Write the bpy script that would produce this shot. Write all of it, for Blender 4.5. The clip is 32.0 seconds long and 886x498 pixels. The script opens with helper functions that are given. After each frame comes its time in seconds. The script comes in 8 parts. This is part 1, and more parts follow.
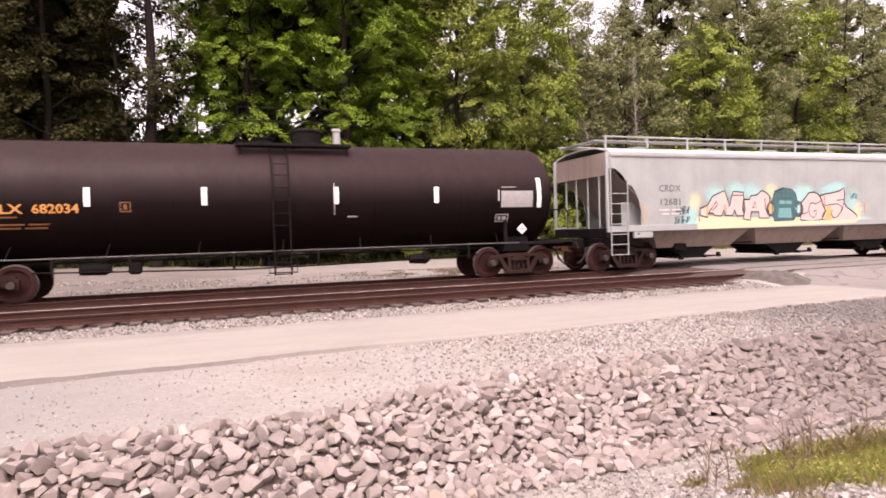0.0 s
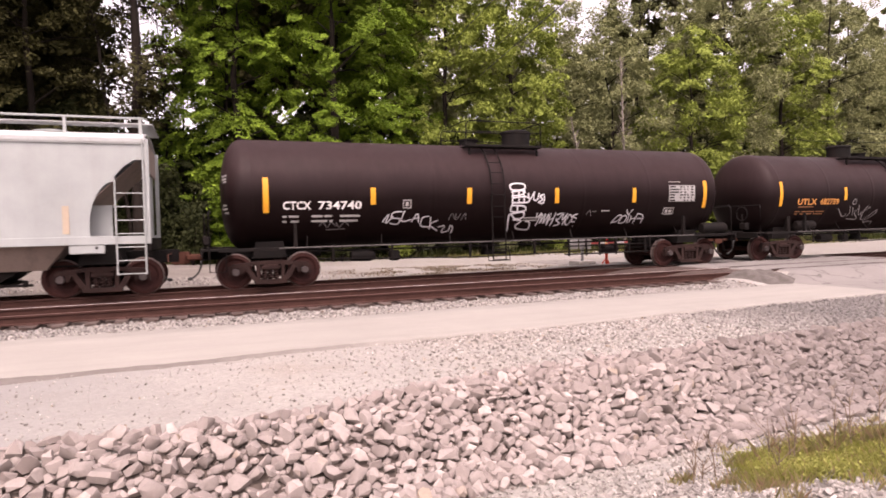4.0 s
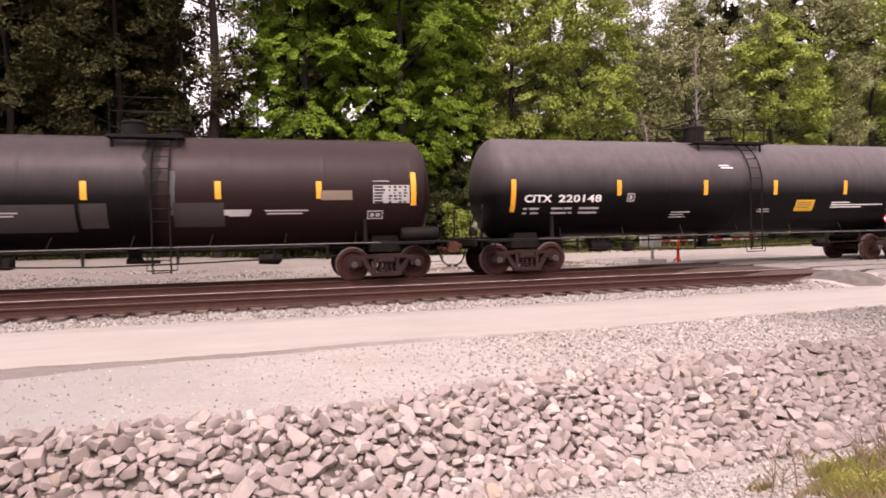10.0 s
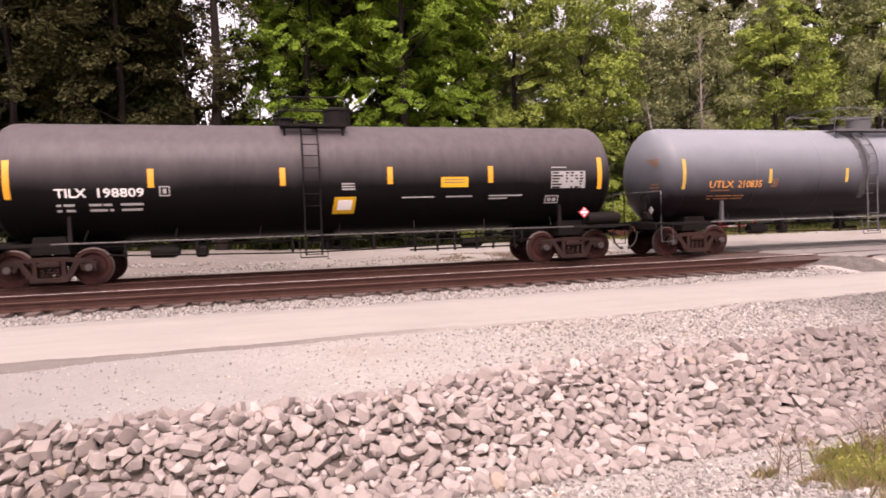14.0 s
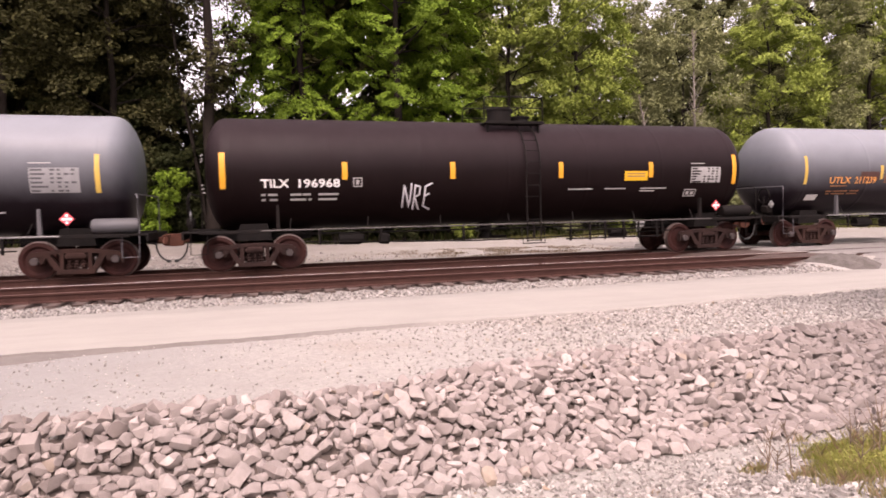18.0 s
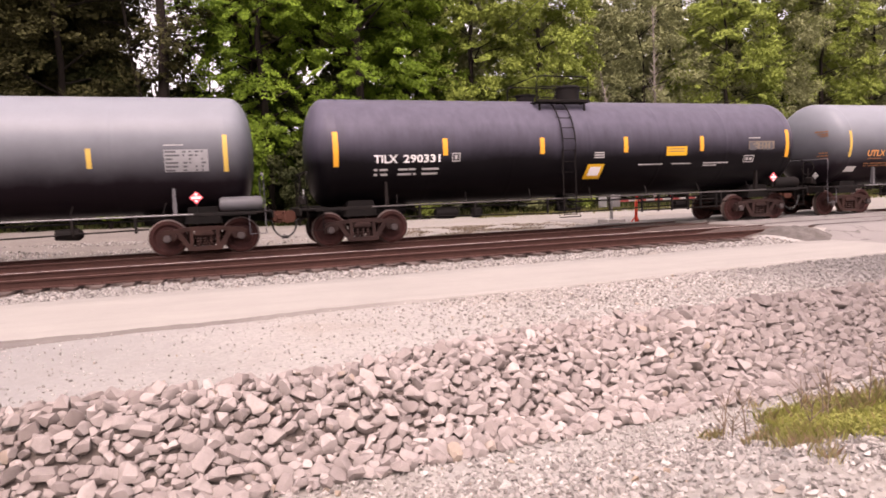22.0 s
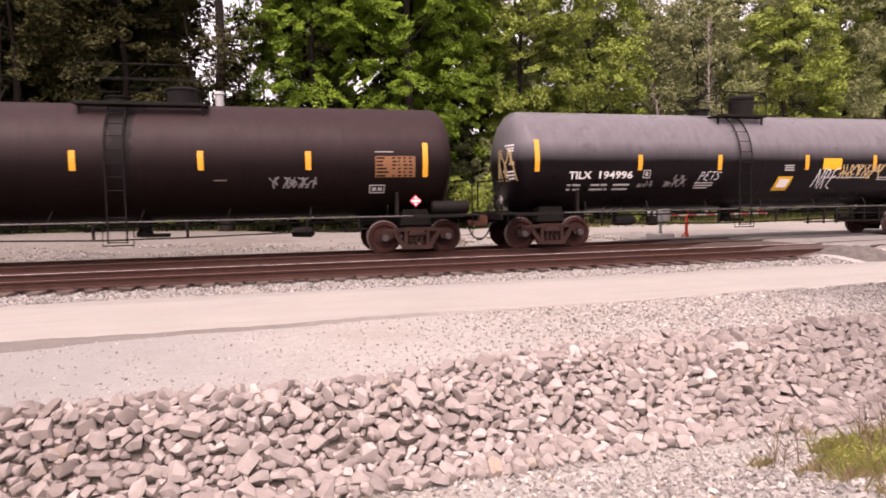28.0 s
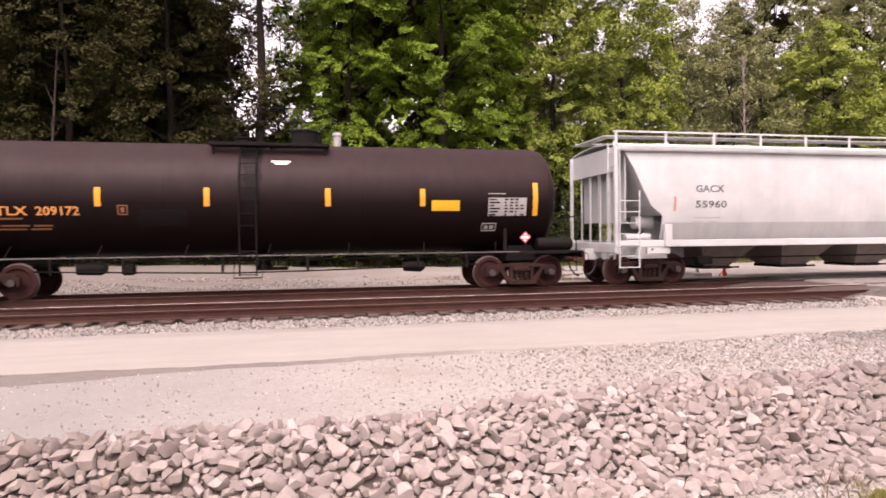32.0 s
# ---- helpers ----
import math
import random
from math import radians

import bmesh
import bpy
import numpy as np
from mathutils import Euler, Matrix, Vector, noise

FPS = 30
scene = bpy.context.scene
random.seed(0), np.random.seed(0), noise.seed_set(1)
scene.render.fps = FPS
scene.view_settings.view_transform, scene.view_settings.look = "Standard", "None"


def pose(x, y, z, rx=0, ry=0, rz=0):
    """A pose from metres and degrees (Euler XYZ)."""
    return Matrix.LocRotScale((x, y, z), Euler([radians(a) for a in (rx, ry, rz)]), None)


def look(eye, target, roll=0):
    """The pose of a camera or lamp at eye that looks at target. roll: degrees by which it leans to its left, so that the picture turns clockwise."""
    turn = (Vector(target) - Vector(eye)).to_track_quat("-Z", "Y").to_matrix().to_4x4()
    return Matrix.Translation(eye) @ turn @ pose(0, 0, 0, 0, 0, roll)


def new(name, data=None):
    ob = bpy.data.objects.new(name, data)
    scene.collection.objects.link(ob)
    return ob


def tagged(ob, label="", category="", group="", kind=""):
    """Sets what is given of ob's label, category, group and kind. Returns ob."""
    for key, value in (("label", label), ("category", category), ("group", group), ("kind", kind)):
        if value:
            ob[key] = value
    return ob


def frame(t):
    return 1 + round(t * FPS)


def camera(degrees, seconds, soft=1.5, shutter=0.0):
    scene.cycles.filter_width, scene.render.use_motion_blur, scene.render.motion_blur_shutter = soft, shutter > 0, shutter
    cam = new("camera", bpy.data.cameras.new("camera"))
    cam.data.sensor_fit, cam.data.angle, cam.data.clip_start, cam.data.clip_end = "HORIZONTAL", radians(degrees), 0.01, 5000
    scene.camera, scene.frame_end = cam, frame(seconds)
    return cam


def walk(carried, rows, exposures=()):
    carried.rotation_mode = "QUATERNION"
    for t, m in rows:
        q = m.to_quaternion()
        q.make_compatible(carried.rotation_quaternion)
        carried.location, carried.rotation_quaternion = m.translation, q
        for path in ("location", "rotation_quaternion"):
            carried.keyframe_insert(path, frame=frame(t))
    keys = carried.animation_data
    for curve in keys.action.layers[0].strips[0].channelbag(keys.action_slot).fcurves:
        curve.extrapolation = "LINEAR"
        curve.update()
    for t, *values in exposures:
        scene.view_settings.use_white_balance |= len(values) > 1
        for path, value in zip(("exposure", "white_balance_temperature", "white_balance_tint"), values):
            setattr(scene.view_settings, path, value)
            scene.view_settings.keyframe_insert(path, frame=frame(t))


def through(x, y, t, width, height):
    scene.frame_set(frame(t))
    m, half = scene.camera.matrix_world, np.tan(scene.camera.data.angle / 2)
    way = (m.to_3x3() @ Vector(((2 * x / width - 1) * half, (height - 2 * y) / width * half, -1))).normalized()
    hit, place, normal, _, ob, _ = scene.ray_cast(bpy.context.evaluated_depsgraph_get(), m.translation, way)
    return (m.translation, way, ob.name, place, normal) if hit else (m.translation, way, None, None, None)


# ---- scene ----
cam = camera(71.1, 32.0, 1.7, 0.15)
EYE = 1.75
# seconds, x, y, z about the standing point, yaw, pitch, roll of a hand-held camera
ROWS = [
    (0.0, 0.020, 0.012, -0.007, -19.740, -1.588, 1.585),
    (0.5, 0.024, 0.004, -0.006, -19.978, -1.352, 1.451),
    (1.0, 0.011, -0.001, -0.002, -19.949, -1.103, 1.321),
    (1.5, 0.019, -0.007, -0.009, -20.630, -0.985, 1.096),
    (2.0, 0.016, 0.001, -0.008, -20.969, -1.074, 1.280),
    (2.5, 0.019, 0.022, -0.008, -21.564, -1.523, 1.381),
    (4.5, -0.009, 0.012, -0.007, -20.011, -1.809, 1.447),
    (5.0, -0.011, 0.018, -0.013, -18.538, -1.798, 2.049),
    (5.5, -0.006, 0.018, 0.002, -18.560, -2.062, 1.987),
    (6.0, -0.006, 0.015, -0.010, -19.665, -1.113, 1.357),
    (6.5, -0.025, 0.015, 0.001, -19.981, -0.953, 1.590),
    (7.0, -0.060, 0.011, -0.003, -18.419, -0.769, 0.441),
    (7.5, -0.052, 0.010, -0.002, -17.649, -2.392, 1.312),
    (8.0, -0.062, -0.004, 0.006, -15.655, -1.906, 1.118),
    (8.5, -0.080, -0.021, 0.003, -13.665, -2.396, 0.406),
    (9.0, -0.065, -0.015, 0.003, -14.826, -2.486, 0.742),
    (9.5, -0.076, -0.017, -0.002, -14.534, -1.796, 0.831),
    (10.0, -0.067, -0.005, 0.005, -14.968, -2.045, 1.042),
    (10.5, -0.069, -0.004, 0.005, -14.435, -1.853, 1.161),
    (11.0, -0.067, 0.006, 0.006, -14.732, -2.009, 0.999),
    (11.5, -0.052, 0.005, 0.002, -14.781, -2.104, 1.419),
    (12.0, -0.050, 0.009, -0.002, -14.986, -2.491, 1.503),
    (12.5, -0.050, 0.003, -0.000, -15.147, -2.360, 1.722),
    (13.0, -0.047, 0.016, 0.001, -14.864, -2.939, 1.614),
    (13.5, -0.042, 0.004, 0.003, -14.374, -3.161, 1.592),
    (14.0, -0.043, 0.012, 0.001, -14.599, -2.956, 1.656),
    (14.5, -0.052, 0.019, -0.000, -14.586, -2.999, 1.478),
    (16.5, -0.049, 0.026, -0.003, -14.593, -3.101, 1.714),
    (17.0, -0.050, 0.018, 0.004, -14.678, -2.680, 1.626),
    (17.5, -0.043, 0.017, -0.001, -15.247, -2.925, 1.440),
    (18.0, -0.037, 0.025, -0.013, -15.231, -3.388, 1.249),
    (18.5, -0.028, 0.025, -0.005, -15.562, -3.583, 1.763),
    (19.0, -0.028, 0.020, -0.008, -15.636, -3.363, 2.013),
    (19.5, -0.012, 0.025, -0.014, -16.614, -3.972, 1.558),
    (20.0, -0.028, 0.031, -0.016, -16.902, -4.056, 1.249),
    (20.5, -0.023, 0.030, -0.020, -17.214, -4.172, 1.313),
    (21.0, -0.026, 0.033, -0.014, -17.246, -4.352, 1.764),
    (21.5, -0.009, 0.021, -0.026, -18.438, -4.495, 2.031),
    (22.0, 0.002, 0.034, -0.027, -18.422, -5.377, 2.091),
    (22.5, 0.004, 0.040, -0.031, -18.500, -5.615, 2.390),
    (23.0, 0.006, 0.045, -0.030, -18.811, -5.218, 2.566),
    (23.5, -0.000, 0.035, -0.024, -18.370, -4.647, 2.203),
    (24.0, -0.007, 0.036, -0.026, -18.076, -4.868, 1.525),
    (24.5, -0.003, 0.032, -0.019, -18.601, -3.900, 1.628),
    (25.0, -0.011, 0.028, -0.026, -17.935, -3.835, 1.622),
    (25.5, -0.031, 0.028, -0.015, -18.275, -2.596, 0.521),
    (27.5, -0.021, 0.011, 0.016, -12.857, -4.942, 0.122),
    (28.0, -0.011, 0.023, 0.013, -14.230, -4.454, 0.935),
    (28.5, -0.038, 0.005, 0.025, -13.274, -2.003, 1.171),
    (29.0, -0.048, -0.010, 0.036, -12.105, -2.206, 0.289),
    (29.5, -0.045, -0.014, 0.033, -12.412, -1.917, 0.415),
    (30.0, -0.053, -0.016, 0.035, -12.023, -1.544, 0.380),
    (30.5, -0.061, -0.004, 0.039, -11.288, -2.086, 0.303),
    (31.0, -0.050, 0.004, 0.041, -11.384, -2.204, 0.418),
    (31.5, -0.054, -0.010, 0.048, -11.053, -2.035, 1.026),
    (32.0, -0.074, -0.016, 0.041, -11.310, -1.080, 0.567),
]
walk(cam, [(t, pose(x, y, EYE + z, 90 + pitch, roll, yaw)) for t, x, y, z, yaw, pitch, roll in ROWS],
     exposures=[(0.0, 1.47, 7400, 34), (32.0, 1.47, 7400, 34)])

# how far the train has rolled, every half second
ROLLED = [0.00, 3.66, 7.04, 10.67, 14.34, 17.99, 21.76, 25.39, 29.01, 32.71, 36.39, 40.16, 43.93, 47.47, 51.28, 55.08, 58.88, 62.69, 66.51, 70.09, 73.94, 77.79, 81.65, 85.53, 89.16, 93.06, 96.97, 100.89, 104.83, 108.77, 112.68, 116.59, 120.51, 124.46, 128.49, 132.22, 136.26, 140.32, 144.35, 148.46, 152.50, 156.34, 160.41, 164.51, 168.67, 172.83, 176.96, 180.86, 185.05, 189.26, 193.47, 197.69, 201.89, 206.06, 210.24, 214.40, 218.71, 223.01, 227.03, 231.41, 235.77, 240.12, 244.48, 248.57, 252.97]

# ---- sky and sun: bright overcast ----
world = bpy.data.worlds.new("overcast_sky")
scene.world = world
world.use_nodes = True
wn, wl = world.node_tree.nodes, world.node_tree.links
sky = wn.new("ShaderNodeTexSky")
sky.sky_type, sky.sun_disc = "NISHITA", False
sky.sun_elevation, sky.sun_rotation = radians(58), radians(200)
sky.air_density, sky.dust_density, sky.ozone_density = 1.0, 4.0, 1.0
grey = wn.new("ShaderNodeHueSaturation")
grey.inputs["Saturation"].default_value = 0.22
wl.new(sky.outputs[0], grey.inputs["Color"])
wl.new(grey.outputs[0], wn["Background"].inputs["Color"])
wn["Background"].inputs["Strength"].default_value = 0.15
sun = bpy.data.lights.new("sun", "SUN")
sun.energy, sun.angle, sun.color = 0.5, radians(20), (1.0, 0.96, 0.9)
sun_lamp = new("sun", sun)
sun_lamp.matrix_world = look((-14, -38, 62), (0, 0, 0))


# ---- materials ----
def shade(c, k):
    return (min(1, c[0] * k), min(1, c[1] * k), min(1, c[2] * k), 1.0)


class Nodes:
    """A principled material with short ways to add noise, mixing and relief."""

    def __init__(self, name, rough=0.7, metal=0.0):
        self.m = bpy.data.materials.new(name)
        self.m.use_nodes = True
        self.n, self.l = self.m.node_tree.nodes, self.m.node_tree.links
        self.b = self.n["Principled BSDF"]
        self.b.inputs["Roughness"].default_value, self.b.inputs["Metallic"].default_value = rough, metal
        self.co = self.n.new("ShaderNodeTexCoord").outputs["Object"]

    def world(self):
        self.co = self.n.new("ShaderNodeNewGeometry").outputs["Position"]
        return self

    def stretch(self, sx, sy, sz):
        k = self.n.new("ShaderNodeMapping")
        k.inputs["Scale"].default_value = (sx, sy, sz)
        self.l.new(self.co, k.inputs["Vector"])
        return k.outputs[0]

    def noise(self, scale, detail=4, rough=0.6, co=None):
        k = self.n.new("ShaderNodeTexNoise")
        k.inputs["Scale"].default_value, k.inputs["Detail"].default_value, k.inputs["Roughness"].default_value = scale, detail, rough
        self.l.new(co or self.co, k.inputs["Vector"])
        return k.outputs["Fac"]

    def cells(self, scale, out="Distance", co=None):
        k = self.n.new("ShaderNodeTexVoronoi")
        k.inputs["Scale"].default_value = scale
        self.l.new(co or self.co, k.inputs["Vector"])
        return k.outputs[out]

    def ramp(self, fac, *stops):
        k = self.n.new("ShaderNodeValToRGB")
        e = k.color_ramp.elements
        while len(e) < len(stops):
            e.new(0.5)
        for el, (at, c) in zip(e, stops):
            el.position, el.color = at, c if isinstance(c, tuple) else (c, c, c, 1)
        self.l.new(fac, k.inputs[0])
        return k.outputs[0]

    def mix(self, fac, a, b, how="MIX"):
        k = self.n.new("ShaderNodeMix")
        k.data_type, k.blend_type = "RGBA", how
        for v, i in ((fac, 0), (a, 6), (b, 7)):
            if hasattr(v, "is_linked"):
                self.l.new(v, k.inputs[i])
            else:
                k.inputs[i].default_value = v
        return k.outputs[2]

    def math(self, op, a, b=0.0):
        k = self.n.new("ShaderNodeMath")
        k.operation = op
        for i, v in enumerate((a, b)):
            if hasattr(v, "is_linked"):
                self.l.new(v, k.inputs[i])
            else:
                k.inputs[i].default_value = v
        return k.outputs[0]

    def island(self):
        return self.n.new("ShaderNodeNewGeometry").outputs["Random Per Island"]

    def each(self):
        return self.n.new("ShaderNodeObjectInfo").outputs["Random"]

    def xyz(self):
        k = self.n.new("ShaderNodeSeparateXYZ")
        self.l.new(self.co, k.inputs[0])
        return k.outputs

    def bump(self, height, strength=0.4, dist=0.02):
        k = self.n.new("ShaderNodeBump")
        k.inputs["Strength"].default_value, k.inputs["Distance"].default_value = strength, dist
        self.l.new(height, k.inputs["Height"])
        self.l.new(k.outputs[0], self.b.inputs["Normal"])
        return self

    def rough(self, v):
        self.l.new(v, self.b.inputs["Roughness"])
        return self

    def done(self, col):
        if hasattr(col, "is_linked"):
            self.l.new(col, self.b.inputs["Base Color"])
        else:
            self.b.inputs["Base Color"].default_value = col
        return self.m


def painted(name, c, rough=0.5, dirt=0.35, dirt_colour=(0.09, 0.07, 0.055, 1), bump=0.08, scale=1.0, sheen_colour=None, gloss=0.5, sheen_at=(0.2, 0.62), uneven=0.4, half=None):
    """Weathered paint: two scales of fading, rain streaks and grime."""
    k = Nodes(name, rough)
    big, fine = k.noise(0.9 * scale, 5), k.noise(26 * scale, 5, 0.7)
    streak = k.noise(1.6 * scale, 5, 0.65, k.stretch(2.2, 2.2, 0.16))
    col = k.mix(k.ramp(big, (0.3, 0.0), (0.75, 1.0)), shade(c, 0.86), shade(c, 1.12))
    col = k.mix(k.math("MULTIPLY", k.ramp(streak, (0.48, 0.0), (0.78, 1.0)), dirt), col, dirt_colour)
    col = k.mix(k.math("MULTIPLY", k.ramp(fine, (0.5, 0.0), (0.8, 1.0)), dirt * 0.5), col, dirt_colour)
    k.b.inputs["Specular IOR Level"].default_value = gloss
    if sheen_colour:
        # sky sheen put into the upper half's colour, fading in patches
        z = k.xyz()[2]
        sheen = k.math("ADD", z, k.math("MULTIPLY", k.math("SUBTRACT", k.noise(1.1, 5, 0.65), 0.5), uneven))
        sheen = k.ramp(k.math("MULTIPLY", k.math("SUBTRACT", sheen, 2.0), 0.5), (sheen_at[0], 0.0), (sheen_at[1], 1.0))
        col = k.mix(k.math("MULTIPLY", sheen, k.ramp(streak, (0.2, 1.0), (0.8, 0.6))), col, sheen_colour)
    if half:
        # one end repainted in a browner black
        col = k.mix(k.math("MULTIPLY", k.ramp(k.math("ADD", k.math("MULTIPLY", k.xyz()[0], 0.5), 0.2), (0.45, 0.0), (0.55, 1.0)), 0.55), col, half)
    k.rough(k.ramp(big, (0.3, rough * 0.85), (0.8, min(1, rough * 1.25))))
    return k.bump(fine, bump, 0.01).done(col)


def rusty(name, a, b, rough=0.85, scale=1.0, metal=0.0):
    k = Nodes(name, rough, metal)
    k.b.inputs["Specular IOR Level"].default_value = 0.2
    n1, n2 = k.noise(3 * scale, 6, 0.7), k.noise(40 * scale, 4, 0.7)
    col = k.mix(k.ramp(n1, (0.3, 0.0), (0.7, 1.0)), a, b)
    col = k.mix(k.math("MULTIPLY", k.ramp(n2, (0.45, 0.0), (0.75, 1.0)), 0.5), col, shade(a, 0.5))
    return k.bump(n2, 0.3, 0.008).done(col)


def plain(name, c, rough=0.6, metal=0.0, var=0.2, scale=8.0, gloss=0.5):
    k = Nodes(name, rough, metal)
    k.b.inputs["Specular IOR Level"].default_value = gloss
    n1 = k.noise(scale, 5)
    return k.bump(k.noise(scale * 9, 3), 0.08, 0.005).done(k.mix(n1, shade(c, 1 - var), shade(c, 1 + var)))


M = {}
M["black_brown_end"] = painted("tank_black_with_brown_end", (0.0032, 0.0024, 0.0026, 1), 0.40, 0.16, (0.012, 0.009, 0.008, 1), sheen_colour=(0.046, 0.036, 0.038, 1), gloss=0.11, half=(0.024, 0.0115, 0.0105, 1))
M["brownblack"] = painted("tank_brown_black", (0.0065, 0.0028, 0.0028, 1), 0.5, 0.22, (0.016, 0.009, 0.008, 1), sheen_colour=(0.034, 0.020, 0.0205, 1), gloss=0.11)
M["sooty"] = painted("tank_sooty_black", (0.0065, 0.0028, 0.0030, 1), 0.5, 0.2, (0.014, 0.008, 0.008, 1), sheen_colour=(0.022, 0.0135, 0.0155, 1), gloss=0.11, sheen_at=(0.3, 0.72))
M["slate"] = painted("tank_slate", (0.0032, 0.0026, 0.0036, 1), 0.38, 0.16, (0.012, 0.010, 0.010, 1), sheen_colour=(0.105, 0.098, 0.130, 1), gloss=0.12, sheen_at=(0.12, 0.66))
M["dusty"] = painted("tank_pale_sheen_black", (0.0032, 0.0026, 0.0030, 1), 0.4, 0.16, (0.012, 0.010, 0.010, 1), sheen_colour=(0.105, 0.091, 0.096, 1), gloss=0.12, sheen_at=(0.16, 0.72))
# redder base and sharper edge: ground and sky reflections put into the colour
M["glossy"] = painted("tank_glossy_black", (0.0055, 0.0034, 0.0043, 1), 0.3, 0.10, (0.014, 0.012, 0.011, 1), 0.02, sheen_colour=(0.15, 0.138, 0.15, 1), gloss=0.14, sheen_at=(0.27, 0.56), uneven=0.09)
def grey_to_black():
    """Grey tank colour that darkens to near black downwards, with a soft uneven edge."""
    k = Nodes("tank_grey_and_black", 0.34)
    x, y, z = k.xyz()
    big, fine = k.noise(0.9, 5), k.noise(26, 5, 0.7)
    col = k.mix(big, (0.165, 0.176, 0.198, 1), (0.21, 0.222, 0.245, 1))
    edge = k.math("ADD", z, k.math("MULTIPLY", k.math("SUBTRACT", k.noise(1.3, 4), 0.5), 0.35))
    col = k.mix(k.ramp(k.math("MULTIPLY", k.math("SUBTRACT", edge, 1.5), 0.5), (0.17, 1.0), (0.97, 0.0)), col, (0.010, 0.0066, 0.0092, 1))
    k.b.inputs["Specular IOR Level"].default_value = 0.14
    col = k.mix(k.math("MULTIPLY", k.ramp(fine, (0.5, 0.0), (0.8, 1.0)), 0.12), col, (0.05, 0.045, 0.04, 1))
    return k.bump(fine, 0.05, 0.01).done(col)


M["grey"] = grey_to_black()
M["hopper_grey"] = painted("hopper_grey", (0.315, 0.34, 0.335, 1), 0.5, 0.16, (0.16, 0.14, 0.12, 1))
M["hopper_white"] = painted("hopper_white", (0.45, 0.47, 0.47, 1), 0.5, 0.14, (0.26, 0.25, 0.23, 1))
# paler than the sides: the sky-lit roof's brightness is put into its colour
M["hopper_roof"] = painted("hopper_roof_skylit", (0.50, 0.52, 0.52, 1), 0.55, 0.2, (0.26, 0.25, 0.23, 1))
M["residue_pale"] = painted("pale_residue", (0.23, 0.235, 0.245, 1), 0.8, 0.6, (0.16, 0.16, 0.17, 1), 0.08, 3)
M["residue_dark"] = painted("dark_residue", (0.055, 0.053, 0.058, 1), 0.7, 0.5, (0.02, 0.018, 0.018, 1), 0.08, 3)
M["residue_black"] = painted("black_residue", (0.006, 0.004, 0.004, 1), 0.5, 0.3, (0.015, 0.01, 0.01, 1), 0.08, 3, gloss=0.12)
M["top_grey"] = painted("top_fittings_grey", (0.075, 0.075, 0.083, 1), 0.6, 0.3)
M["hopper_dark"] = painted("hopper_bay_grime", (0.17, 0.145, 0.13, 1), 0.8, 0.5, (0.05, 0.04, 0.035, 1))
M["truck"] = rusty("truck_cast_steel", (0.021, 0.0105, 0.0088, 1), (0.050, 0.0235, 0.0182, 1))
M["truck_dark"] = rusty("truck_dark_steel", (0.017, 0.0092, 0.0082, 1), (0.042, 0.0215, 0.018, 1))
M["wheel"] = rusty("wheel_steel", (0.021, 0.0076, 0.0070, 1), (0.052, 0.0165, 0.0130, 1), 0.75)
M["tread"] = plain("wheel_tread", (0.13, 0.10, 0.09, 1), 0.5, 0.5)
M["cap"] = plain("bearing_cap", (0.060, 0.047, 0.045, 1), 0.55, 0.2)
M["frame_black"] = painted("underframe_black", (0.008, 0.0068, 0.0065, 1), 0.7, 0.4, (0.024, 0.015, 0.012, 1), gloss=0.12)
M["coupler"] = rusty("coupler_rust", (0.06, 0.024, 0.017, 1), (0.11, 0.043, 0.028, 1))
M["hose"] = plain("rubber_hose", (0.02, 0.02, 0.02, 1), 0.75)
M["stripe"] = plain("reflective_yellow", (0.66, 0.30, 0.018, 1), 0.4, 0, 0.12, 3)
M["stripe_white"] = plain("reflective_white", (0.75, 0.74, 0.72, 1), 0.4, 0, 0.12, 3)
M["lettering_white"] = plain("stencil_white", (0.72, 0.71, 0.69, 1), 0.6, 0, 0.12, 6)
M["lettering_orange"] = plain("stencil_orange", (0.64, 0.27, 0.065, 1), 0.6, 0, 0.15, 6)
M["lettering_grey"] = plain("stencil_grey", (0.36, 0.35, 0.34, 1), 0.6, 0, 0.2, 6)
M["lettering_faint"] = plain("stencil_faded_grey", (0.11, 0.11, 0.11, 1), 0.6, 0, 0.2, 6)
M["lettering_dark"] = plain("stencil_black", (0.06, 0.06, 0.065, 1), 0.6, 0, 0.2, 6)
M["panel_white"] = plain("decal_white", (0.50, 0.49, 0.47, 1), 0.6, 0, 0.2, 5)
M["panel_orange"] = plain("decal_orange", (0.19, 0.08, 0.03, 1), 0.6, 0, 0.2, 5)
M["yellow"] = plain("decal_yellow", (0.62, 0.34, 0.008, 1), 0.5, 0, 0.1, 5)
M["tan"] = plain("decal_faded_tan", (0.15, 0.115, 0.085, 1), 0.6, 0, 0.2, 5)
M["placard"] = plain("placard_white", (0.8, 0.76, 0.75, 1), 0.5, 0, 0.05, 5)
M["placard_red"] = plain("placard_red", (0.75, 0.07, 0.09, 1), 0.5, 0, 0.1, 5)
M["patch"] = plain("paint_patch", (0.007, 0.005, 0.005, 1), 0.6, 0, 0.2, 4, 0.12)
M["spray_white"] = plain("spray_paint_white", (0.62, 0.62, 0.64, 1), 0.6, 0, 0.25, 4)
M["spray_grey"] = plain("spray_paint_grey", (0.17, 0.16, 0.16, 1), 0.6, 0, 0.3, 4)
M["spray_dim"] = plain("spray_paint_dull_white", (0.30, 0.29, 0.29, 1), 0.6, 0, 0.3, 4)
M["spray_tan"] = plain("spray_paint_tan", (0.40, 0.29, 0.15, 1), 0.6, 0, 0.25, 4)
